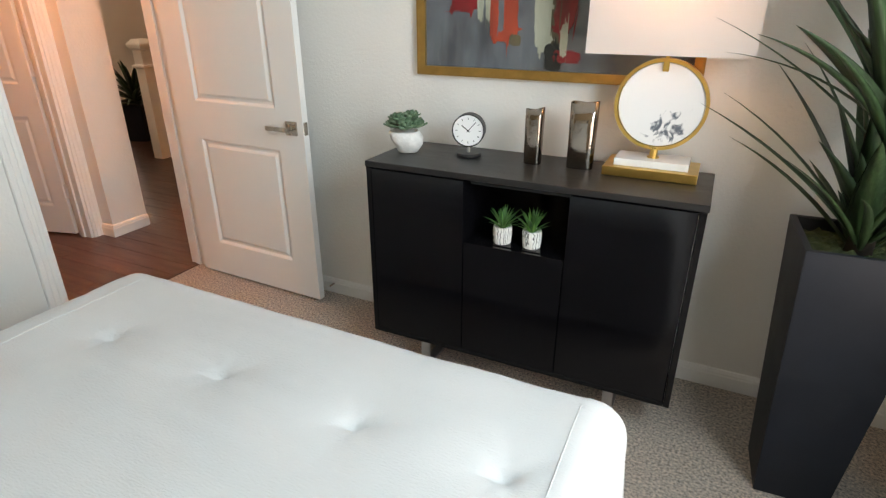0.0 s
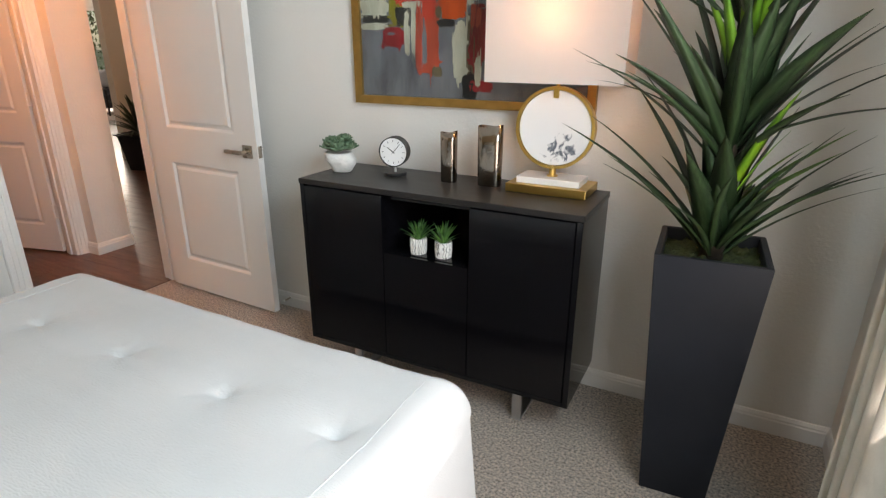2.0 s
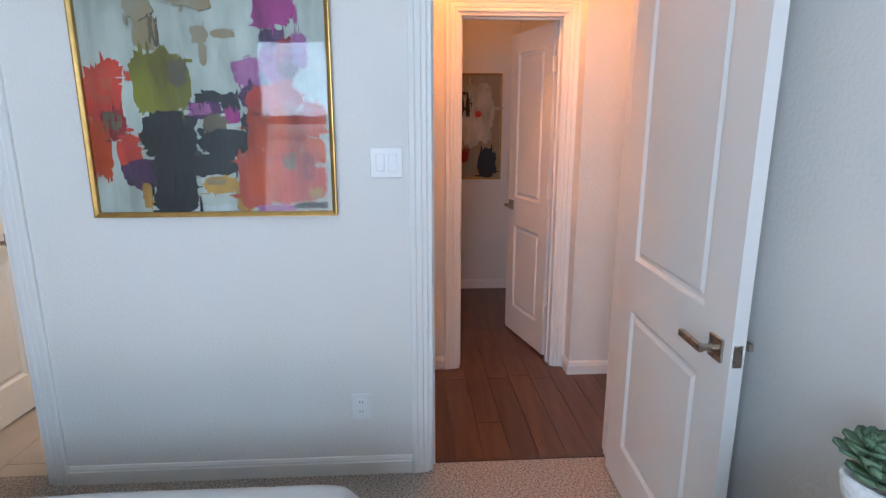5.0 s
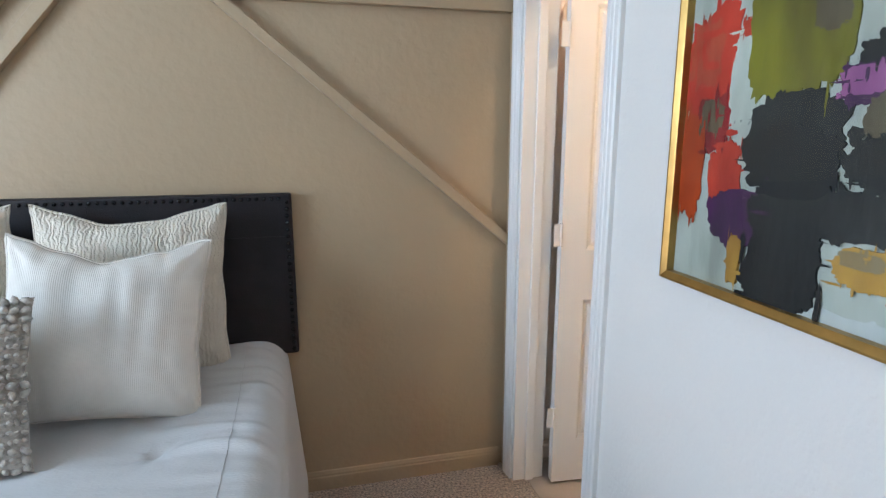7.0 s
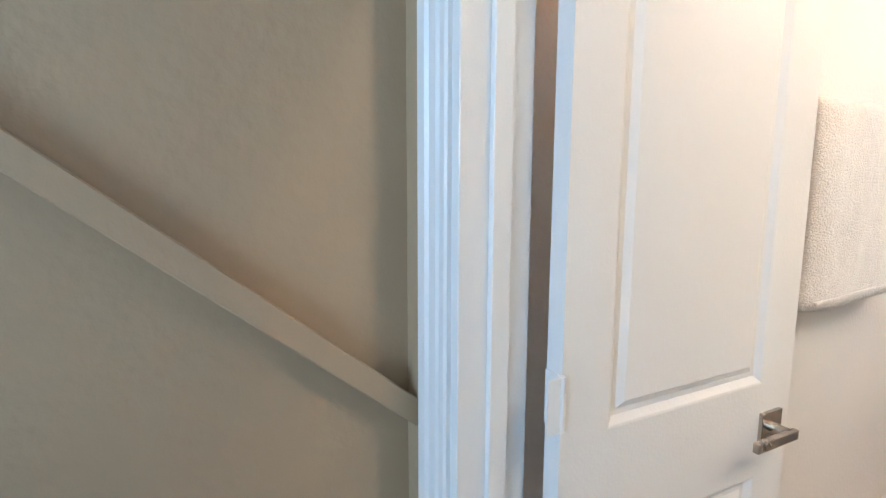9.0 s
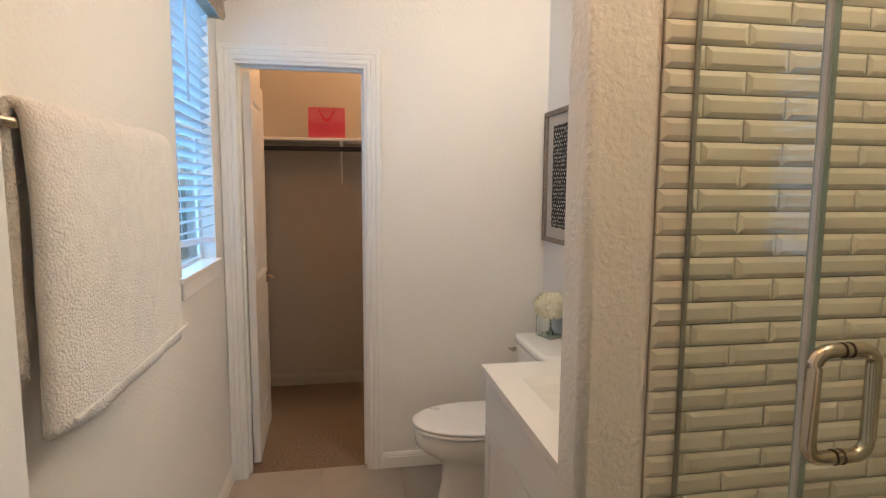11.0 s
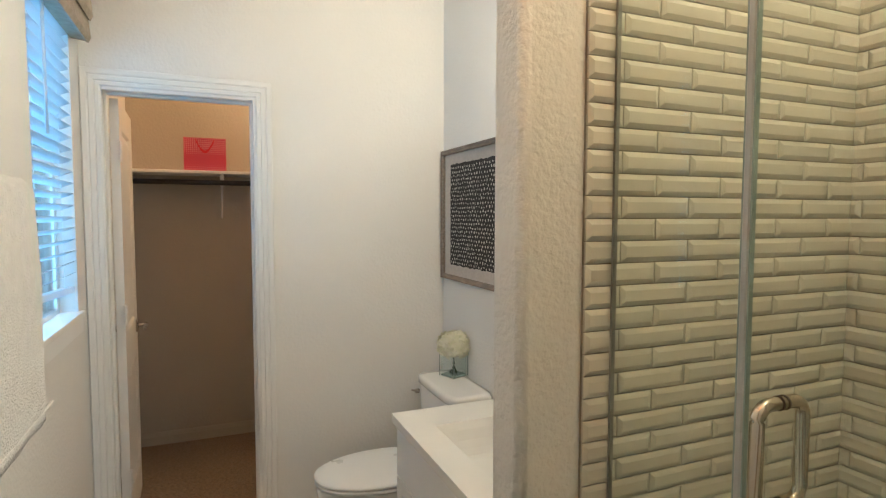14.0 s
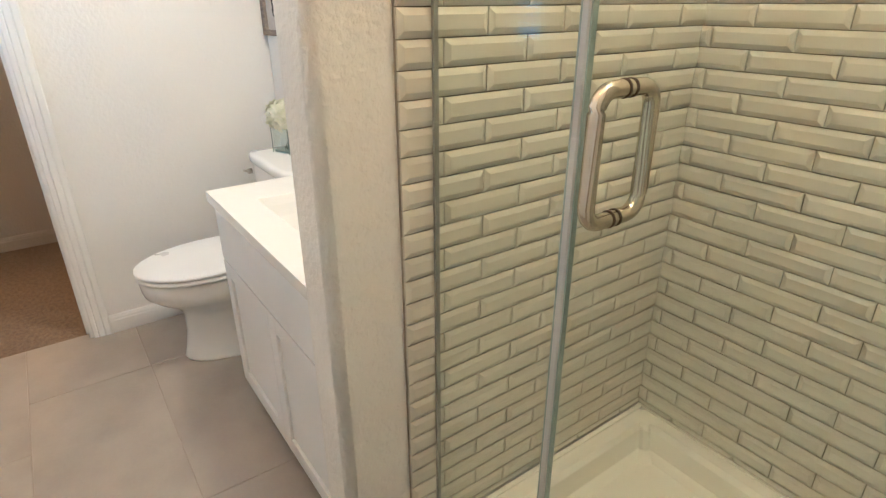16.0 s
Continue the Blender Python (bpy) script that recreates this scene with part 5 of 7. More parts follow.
def knit_pillow():
    w, h, t = 0.50, 0.44, 0.15
    KN = material("knit_wool", (0.56, 0.51, 0.44), 0.95, vary=0.2, scale=60, bump=0.003, bump_scale=160, sheen=0.3)
    c = cushion("pillow", pose(1.745, -2.49, 0.622, 18, 0, 0), w, h, t, KN, "chunky knitted cream lumbar pillow", 3.4, piped=False)
    rnd = random.Random(8)
    bm = bmesh.new()

    def front(x, z):
        u, v = 2 * x / w, 2 * z / h - 1
        return (t / 2) * max(0.0, (1 - abs(u) ** 2.4) * (1 - abs(v) ** 2.4)) ** 0.55

    for row in range(19):
        z = 0.012 + row * (h - 0.024) / 18
        big = row in (0, 1, 2, 8, 9, 15, 16, 17, 18)
        r = 0.012 if big else 0.0075
        step = r * 1.75
        x = -w / 2 * 0.96
        while x < w / 2 * 0.96:
            p = Vector((x + rnd.uniform(-0.002, 0.002), front(x, z) + r * 0.35, z + rnd.uniform(-0.003, 0.003)))
            bmesh.ops.create_icosphere(bm, subdivisions=1, radius=r, matrix=Matrix.Translation(p) @ Euler((rnd.uniform(-1, 1), rnd.uniform(-1, 1), rnd.uniform(-1, 1))).to_matrix().to_4x4() @ Matrix.Diagonal((1.35, 0.8, 0.85, 1)))
            x += step * rnd.uniform(0.9, 1.15)
    part("bobbled_knit", bm, KN, c, "bobbled wool loops", smooth=True, kind="stuff")


knit_pillow()


# ---- window, curtain, small fittings of the bedroom ----
def bedroom_window():
    t = thing("window_1", pose(3.53, -2.35, 0.45), "large white-framed window with a middle rail", "window", kind="structure")
    w, h = 1.45, 1.75
    for a in ((0, 0.05, 0, h), (w - 0.05, w, 0, h), (0.05, w - 0.05, 0, 0.05), (0.05, w - 0.05, h - 0.05, h), (w / 2 - 0.03, w / 2 + 0.03, 0.05, h - 0.05), (0.05, w / 2 - 0.03, h / 2 - 0.02, h / 2 + 0.02), (w / 2 + 0.03, w - 0.05, h / 2 - 0.02, h / 2 + 0.02)):
        part("window_frame", boxed(-0.03, 0.03, *a, 0.003, 1), TRIMWHITE, t)
    part("pane", boxed(-0.003, 0.003, 0.05, w - 0.05, 0.05, h - 0.05), GLASS, t).visible_shadow = False
    part("window_sill", boxed(-0.10, 0.0, -0.03, w + 0.03, -0.025, 0.0, 0.004, 2), TRIMWHITE, t)


bedroom_window()


def curtain(y0, y1, label):
    t = thing("curtain", pose(3.36, y0, 0.0), label, "curtain")
    bm = bmesh.new()
    n, k = 90, 14
    rows = []
    for j in range(k + 1):
        z = 0.02 + 2.46 * j / k
        rows.append([(0.045 * math.sin(i / n * math.pi * 9 + 0.4 * math.sin(z * 1.3)) * (1.0 - 0.15 * j / k), (y1 - y0) * i / n + 0.008 * math.sin(i * 0.9 + z * 2), z) for i in range(n + 1)])
    loft(bm, rows, False, False, closed=False)
    ob = part("cloth", bm, CURTAIN, t, smooth=True)
    s = ob.modifiers.new("thick", "SOLIDIFY")
    s.thickness = 0.003
    part("rod", tube(bmesh.new(), [(0, -1.75, 2.50), (0, y1 - y0 + 0.1, 2.50)], 0.012, 12), GOLD, t)
    for yy in (-1.70, y1 - y0 + 0.06):
        part("bracket", tube(bmesh.new(), [(0, yy, 2.50), (0.10, yy, 2.50)], 0.008, 8), GOLD, t)


curtain(-1.02, -0.66, "cream curtain hanging beside the window")


def switch_plate(m, gangs, label, outlet=False):
    t = thing("outlet" if outlet else "light_switch", m, label, "outlet" if outlet else "switch")
    w = 0.078 if outlet else 0.122
    part("plate", boxed(-w / 2, w / 2, -0.006, 0.0, -0.058, 0.058, 0.003, 2), PLATE, t)
    if outlet:
        for z in (-0.021, 0.021):
            part("socket", boxed(-0.017, 0.017, -0.008, -0.005, z - 0.014, z + 0.014, 0.002, 2), PLATE, t)
            for x in (-0.006, 0.006):
                part("slot", boxed(x - 0.0012, x + 0.0012, -0.0084, -0.0078, z - 0.004, z + 0.005), DARK, t)
    else:
        for x in (-0.024, 0.024):
            part("rocker", boxed(x - 0.0165, x + 0.0165, -0.0095, -0.005, -0.033, 0.033, 0.002, 2), PLATE, t)


switch_plate(pose(0.0, -1.025, 1.327, 0, 0, 90), 2, "white double rocker switch on the wall")
switch_plate(pose(0.0, -1.152, 0.315, 0, 0, 90), 1, "white double wall outlet", True)


def door_stop():
    t = thing("door_stop", pose(0.885, -0.013, 0.055), "small spring door stop on the baseboard", "door stop")
    part("shaft", tube(bmesh.new(), [(0, 0, 0), (0, -0.045, 0)], 0.005, 10), NICKEL, t)
    part("tip", tube(bmesh.new(), [(0, -0.045, 0), (0, -0.058, 0)], 0.007, 10), PLATE, t)


door_stop()


# ---- bathroom things ----
def ellipse_y(cx, z, y0, y1, hw, n=36, nose=2.0):
    """A bowl outline: round at the front (low y), squarer at the back."""
    out = []
    cy = y0 + (y1 - y0) * 0.56
    for i in range(n):
        a = 2 * math.pi * i / n
        c, s = math.cos(a), math.sin(a)
        if s < 0:
            out.append((cx + hw * abs(c) ** 0.95 * (1 if c >= 0 else -1), cy + (cy - y0) * s, z))
        else:
            out.append((cx + hw * abs(c) ** 0.7 * (1 if c >= 0 else -1), cy + (y1 - cy) * abs(s) ** 0.8, z))
    return out


def toilet():
    t = thing("toilet", pose(-2.56, -1.56, 0), "white two-piece toilet with a closed lid", "toilet")
    bm = bmesh.new()
    rings = [ellipse_y(0, z, y0, y1, hw) for z, y0, y1, hw in ((0.0, -0.635, -0.13, 0.122), (0.012, -0.640, -0.12, 0.126), (0.035, -0.632, -0.12, 0.120), (0.12, -0.615, -0.13, 0.108), (0.20, -0.612, -0.13, 0.108), (0.238, -0.635, -0.12, 0.125), (0.275, -0.695, -0.10, 0.160), (0.305, -0.730, -0.085, 0.180), (0.33, -0.738, -0.085, 0.184), (0.372, -0.742, -0.08, 0.186), (0.380, -0.735, -0.085, 0.18))]
    loft(bm, rings)
    part("bowl", bm, CERAMIC, t, smooth=True)
    bm = bmesh.new()
    loft(bm, [ellipse_y(0, z, y0, -0.235, hw) for z, y0, hw in ((0.384, -0.738, 0.180), (0.387, -0.748, 0.187), (0.398, -0.748, 0.187), (0.401, -0.738, 0.180))])
    part("seat", bm, PLATE, t, smooth=True)
    bm = bmesh.new()
    loft(bm, [ellipse_y(0, z, y0, -0.23, hw) for z, y0, hw in ((0.405, -0.738, 0.180), (0.407, -0.750, 0.188), (0.414, -0.750, 0.188), (0.419, -0.742, 0.180), (0.424, -0.70, 0.15), (0.426, -0.60, 0.08))])
    part("lid", bm, PLATE, t, smooth=True)
    bm = bmesh.new()
    loft(bm, [ring(0, -0.115, z, rx, ry, 40, 6.0) for z, rx, ry in ((0.37, 0.19, 0.085), (0.385, 0.20, 0.092), (0.55, 0.212, 0.096), (0.712, 0.216, 0.098))])
    part("tank", bm, CERAMIC, t, smooth=True)
    bm = bmesh.new()
    loft(bm, [ring(0, -0.115, z, rx, ry, 40, 6.0) for z, rx, ry in ((0.713, 0.222, 0.102), (0.716, 0.227, 0.106), (0.738, 0.228, 0.107), (0.748, 0.222, 0.102), (0.750, 0.19, 0.08))])
    part("tank_lid", bm, CERAMIC, t, smooth=True)
    bm = bmesh.new()
    tube(bm, [(-0.185, -0.213, 0.672), (-0.185, -0.232, 0.672)], 0.011, 12)
    tube(bm, [(-0.185, -0.228, 0.672), (-0.222, -0.236, 0.667)], [0.006, 0.005], 10)
    part("flush_lever", bm, NICKEL, t, "chrome flush lever", smooth=True)
    for x in (-0.075, 0.075):
        part("seat_hinge", boxed(x - 0.016, x + 0.016, -0.245, -0.21, 0.380, 0.405, 0.004, 2), PLATE, t)


toilet()


def shaker_door(parent, x0, x1, z0, z1, y):
    """A recessed panel with its four frame pieces."""
    w = 0.052
    door_panel = part("cabinet_door", boxed(x0 + w - 0.004, x1 - w + 0.004, y - 0.010, y - 0.001, z0 + w - 0.004, z1 - w + 0.004), VANITYPAINT, parent)
    for a in (x0, x1 - w):
        part("stile", boxed(a, a + w, y - 0.019, y, z0, z1, 0.0012, 1), VANITYPAINT, door_panel)
    for a in (z0, z1 - w):
        part("rail", boxed(x0 + w + 0.0003, x1 - w - 0.0003, y - 0.0187, y, a, a + w, 0.001, 1), VANITYPAINT, door_panel)
    return door_panel


def vanity():
    x0, x1, yf, yb = -2.158, -1.347, -2.055, -1.56
    t = thing("vanity_cabinet", pose(0, 0, 0), "white shaker vanity cabinet", "cabinet")
    bm = bmesh.new()
    box(bm, x0, x0 + 0.018, yf, yb, 0.09, 0.755)
    box(bm, x0 + 0.019, x1, yf + 0.07, yf + 0.085, 0.0, 0.09)
    box(bm, x0, x0 + 0.018, yf + 0.07, yb, 0.0, 0.09)
    box(bm, x1 - 0.018, x1, yf, yb, 0.0, 0.755)
    box(bm, x0 + 0.019, x1 - 0.019, yf, yb, 0.091, 0.108)
    box(bm, x0 + 0.019, x1 - 0.019, yf, yf + 0.02, 0.735, 0.755)
    part("body", bm, VANITYPAINT, t)
    part("drawer_front", boxed(x0 + 0.004, x1 - 0.004, yf - 0.020, yf - 0.001, 0.572, 0.748, 0.001, 1), VANITYPAINT, t)
    mid = (x0 + x1) / 2
    shaker_door(t, x0 + 0.004, mid - 0.0015, 0.095, 0.566, yf - 0.001)
    shaker_door(t, mid + 0.0015, x1 - 0.004, 0.095, 0.566, yf - 0.001)
    c = thing("countertop", pose(0, 0, 0), "white cultured marble vanity top with a moulded basin", "countertop")
    bm = bmesh.new()
    nx, ny = 44, 30
    X0, X1, Y0, Y1 = -2.184, -1.347, -2.086, -1.561
    top = []
    for i in range(nx + 1):
        r = []
        for j in range(ny + 1):
            x, y = X0 + (X1 - X0) * i / nx, Y0 + (Y1 - Y0) * j / ny
            q = max(abs(x + 1.755) / 0.245, abs(y + 1.835) / 0.145)
            z = 0.79
            if q < 1:
                z -= 0.10 * min(1.0, (1 - q) / 0.28) ** 0.6
            r.append(bm.verts.new((x, y, z)))
        top.append(r)
    for a, b in zip(top, top[1:]):
        for j in range(ny):
            bm.faces.new((a[j], b[j], b[j + 1], a[j + 1]))
    edge = [top[i][0] for i in range(nx + 1)] + [top[nx][j] for j in range(1, ny + 1)] + [top[i][ny] for i in range(nx - 1, -1, -1)] + [top[0][j] for j in range(ny - 1, 0, -1)]
    low = [bm.verts.new((v.co.x, v.co.y, 0.757)) for v in edge]
    for i in range(len(edge)):
        j = (i + 1) % len(edge)
        bm.faces.new((edge[i], edge[j], low[j], low[i]))
    part("slab", bm, material("cultured_marble", (0.80, 0.785, 0.74), 0.2, vary=0.02, scale=5), c)
    part("backsplash", boxed(X0, X1, -1.578, -1.562, 0.7905, 0.87, 0.002, 1), CERAMIC, c)
    f = thing("faucet", pose(-1.755, -1.625, 0.79), "brushed nickel basin faucet", "faucet")
    part("body", cyl(bmesh.new(), 0, 0, 0, 0.11, 0.02, 0.016), NICKEL, f)
    part("spout", tube(bmesh.new(), [(0, 0, 0.10), (0, -0.05, 0.125), (0, -0.10, 0.12), (0, -0.125, 0.10)], 0.010, 10), NICKEL, f, smooth=True)
    part("lever", tube(bmesh.new(), [(0, 0, 0.11), (0, 0.01, 0.13), (0, -0.05, 0.145)], 0.006, 8), NICKEL, f, smooth=True)


vanity()


def counter_plant():
    t = thing("leafy_sprig", pose(-1.89, -1.69, 0.79), "dark green leafy sprig in a small vase on the vanity", "plant")
    bm = bmesh.new()
    loft(bm, [ring(0, 0, z, r, r, 20) for z, r in ((0, 0.028), (0.05, 0.034), (0.10, 0.024), (0.12, 0.026), (0.118, 0.021), (0.06, 0.028))])
    part("vase", bm, CERAMIC, t, smooth=True)
    me = mesh_of(blade_bm(0.10, 0.048, 0.5, n=8), LEAFDARK, "leaf")
    for az, el, z in ((190, 35, 0.17), (240, 20, 0.20), (150, 40, 0.19), (60, 45, 0.2), (300, 50, 0.22), (205, 60, 0.22)):
        shared("leaf", me, t, pose(0, 0, z, 0, 0, az) @ pose(0.02, 0, 0, 0, -el, 0))
    part("stem", tube(bmesh.new(), [(0, 0, 0.03), (0, 0, 0.23)], 0.003, 8), LEAFDARK, t)


counter_plant()


def hydrangea():
    t = thing("flower_vase", pose(-2.668, -1.624, 0.751, 0, 0, 22), "cream hydrangea in a square glass vase on the toilet tank", "vase")
    s, h, th = 0.048, 0.105, 0.005
    bm = bmesh.new()
    sq = lambda k, z: [(-k, -k, z), (k, -k, z), (k, k, z), (-k, k, z)]
    loft(bm, [sq(s, 0.0), sq(s, h), sq(s - th, h), sq(s - th, 0.012)])
    part("vase", bm, GLASS, t, "clear square glass vase").visible_shadow = False
    for a, b in ((-1, -1), (1, -1), (1, 1), (-1, 1)):
        part("glass_edge", boxed(a * s - 0.0012, a * s + 0.0012, b * s - 0.0012, b * s + 0.0012, 0.0, h), GREENGLASS, t)
    part("glass_base", boxed(-s + th, s - th, -s + th, s - th, 0.001, 0.010, 0.001, 1), GREENGLASS, t)
    bm = bmesh.new()
    for k in range(5):
        a = k * 1.26
        tube(bm, [(0.018 * math.cos(a), 0.018 * math.sin(a), 0.012), (-0.004 * math.cos(a), -0.004 * math.sin(a), 0.06), (0.012 * math.cos(a), 0.012 * math.sin(a), 0.12)], 0.0028, 8)
    part("stems", bm, LEAFDARK, t, smooth=True)
    pet = material("hydrangea_petal", (0.80, 0.78, 0.64), 0.7, vary=0.15, scale=30, color2=(0.68, 0.68, 0.47))
    rnd = random.Random(4)
    bm = bmesh.new()
    n = 170
    for i in range(n):
        z = 1 - 1.75 * (i + 0.5) / n
        r = math.sqrt(max(0, 1 - z * z))
        a = 2.39996 * i
        nrm = Vector((r * math.cos(a), r * math.sin(a), z))
        c = Vector((0, 0, 0.148)) + Vector((nrm.x * 0.076, nrm.y * 0.076, nrm.z * 0.062)) * rnd.uniform(0.9, 1.06)
        q = nrm.to_track_quat("Z", "Y").to_matrix().to_4x4() @ Matrix.Rotation(rnd.uniform(0, 6.28), 4, "Z") @ Matrix.Rotation(rnd.uniform(-0.5, 0.5), 4, "X")
        m = Matrix.Translation(c) @ q
        for k in range(4):
            b = Matrix.Rotation(k * math.pi / 2, 4, "Z")
            w = rnd.uniform(0.010, 0.013)
            pts = [(0, 0, 0), (w * 0.75, -w * 0.62, 0.002), (w * 1.5, -w * 0.35, 0.005), (w * 1.5, w * 0.35, 0.005), (w * 0.75, w * 0.62, 0.002)]
            bm.faces.new([bm.verts.new(m @ b @ Vector(p)) for p in pts])
    part("blossom", bm, pet, t, "cream hydrangea head of many petals", kind="stuff")
    bm = bmesh.new()
    bmesh.ops.create_icosphere(bm, subdivisions=2, radius=0.055, matrix=Matrix.Translation((0, 0, 0.146)) @ Matrix.Diagonal((1.1, 1.1, 0.9, 1)))
    part("heart", bm, pet, t, smooth=True)


hydrangea()


def lace_print():
    """A framed print: a black sheet pierced by small pale pebble shapes."""
    w, h = 0.84, 0.65
    t = thing("framed_print", pose(-2.934, -1.561, 1.198), "black pebble-pattern print in a grey wooden frame", "picture")
    part("frame", frame_bm(w, h, 0.022, 0.024), material("grey_wood", (0.25, 0.20, 0.16), 0.6, vary=0.2, scale=12, stretch=(1, 8, 8)), t)
    part("mat_board", boxed(0.018, w - 0.018, -0.006, -0.001, 0.018, h - 0.018), material("mat_board", (0.50, 0.46, 0.42), 0.9, vary=0.05, scale=60), t)
    bm = bmesh.new()
    rnd = random.Random(2)
    a, b = 0.095, 0.075
    line = []
    n = 40
    for x0, z0, x1, z1 in ((a, b, w - a, b), (w - a, b, w - a, h - b), (w - a, h - b, a, h - b), (a, h - b, a, b)):
        for i in range(n):
            line.append((x0 + (x1 - x0) * i / n + rnd.uniform(-0.003, 0.003), z0 + (z1 - z0) * i / n + rnd.uniform(-0.003, 0.003)))
    loft(bm, [[(x, -0.006, z) for x, z in line], [(x, -0.0085, z) for x, z in line]], cap0=False)
    part("sheet", bm, material("black_paper", (0.018, 0.017, 0.017), 0.8, vary=0.15, scale=40), t, "black paper sheet")
    bm = bmesh.new()
    step, across = 0.0195, 0.026
    for i in range(int((w - 2 * a - 0.01) / across)):
        for j in range(int((h - 2 * b - 0.01) / step)):
            cx, cz = a + 0.016 + across * (i + 0.5 * (j % 2)) + rnd.uniform(-0.003, 0.003), b + 0.012 + step * j + rnd.uniform(-0.003, 0.003)
            if cx > w - a - 0.012:
                continue
            rx, rz, tu = rnd.uniform(0.003, 0.0066), rnd.uniform(0.004, 0.0074), rnd.uniform(-0.6, 0.6)
            pts = []
            for k in range(8):
                q = 0.785 * k
                ex, ez = rx * math.cos(q) * rnd.uniform(0.85, 1.1), rz * math.sin(q) * rnd.uniform(0.85, 1.1)
                pts.append((cx + ex * math.cos(tu) - ez * math.sin(tu), -0.0089, cz + ex * math.sin(tu) + ez * math.cos(tu)))
            bm.faces.new([bm.verts.new(p) for p in pts])
    part("pebble_pattern", bm, material("print_cream", (0.58, 0.55, 0.50), 0.8), t, "small cream pebble shapes", kind="stuff")


lace_print()

TERRY = material("terry_towel", (0.79, 0.77, 0.74), 0.95, vary=0.04, scale=40, bump=0.006, bump_scale=190, sheen=0.4)


def towel_on_bar():
    b = thing("towel_bar", pose(-1.49, -3.175, 1.565), "brushed nickel towel bar on the wall", "towel bar")
    part("bar", tube(bmesh.new(), [(-0.40, 0.065, 0), (0.40, 0.065, 0)], 0.009, 12), NICKEL, b, smooth=True)
    for x in (-0.39, 0.39):
        part("post", tube(bmesh.new(), [(x, 0.0, 0), (x, 0.07, 0)], 0.012, 12), NICKEL, b, smooth=True)
    t = thing("towel", pose(-1.49, -3.11, 1.565), "white bath towel folded over the bar", "towel")
    bm = bmesh.new()
    n, w = 44, 0.70
    rows = []
    path = []
    for k in range(16):
        path.append((-0.030, -0.42 + 0.42 * k / 15))
    for k in range(1, 8):
        a = math.pi - math.pi * k / 8
        path.append((0.010 + 0.040 * math.cos(a), 0.034 * math.sin(a)))
    for k in range(26):
        path.append((0.050 + 0.008 * math.sin(math.pi * k / 25), -0.52 * k / 25))
    for i in range(n + 1):
        x = -w / 2 + w * i / n
        e = max(0.0, 1 - (abs(2 * i / n - 1)) ** 10)
        rows.append([(x + 0.004 * noise.noise(Vector((1, z * 6, x * 3))), y * (0.35 + 0.65 * e) + 0.006 * noise.noise(Vector((x * 8, z * 5, y))), z + 0.006 * noise.noise(Vector((x * 11, 0, y * 20)))) for y, z in path])
    loft(bm, rows, False, False, closed=False)
    ob = part("cloth", bm, TERRY, t, smooth=True)
    s = ob.modifiers.new("thick", "SOLIDIFY")
    s.thickness, s.offset = 0.018, 0
    part("hem", boxed(-w / 2 + 0.01, w / 2 - 0.01, 0.055, 0.064, -0.50, -0.49, 0.002, 1), TERRY, t)


towel_on_bar()


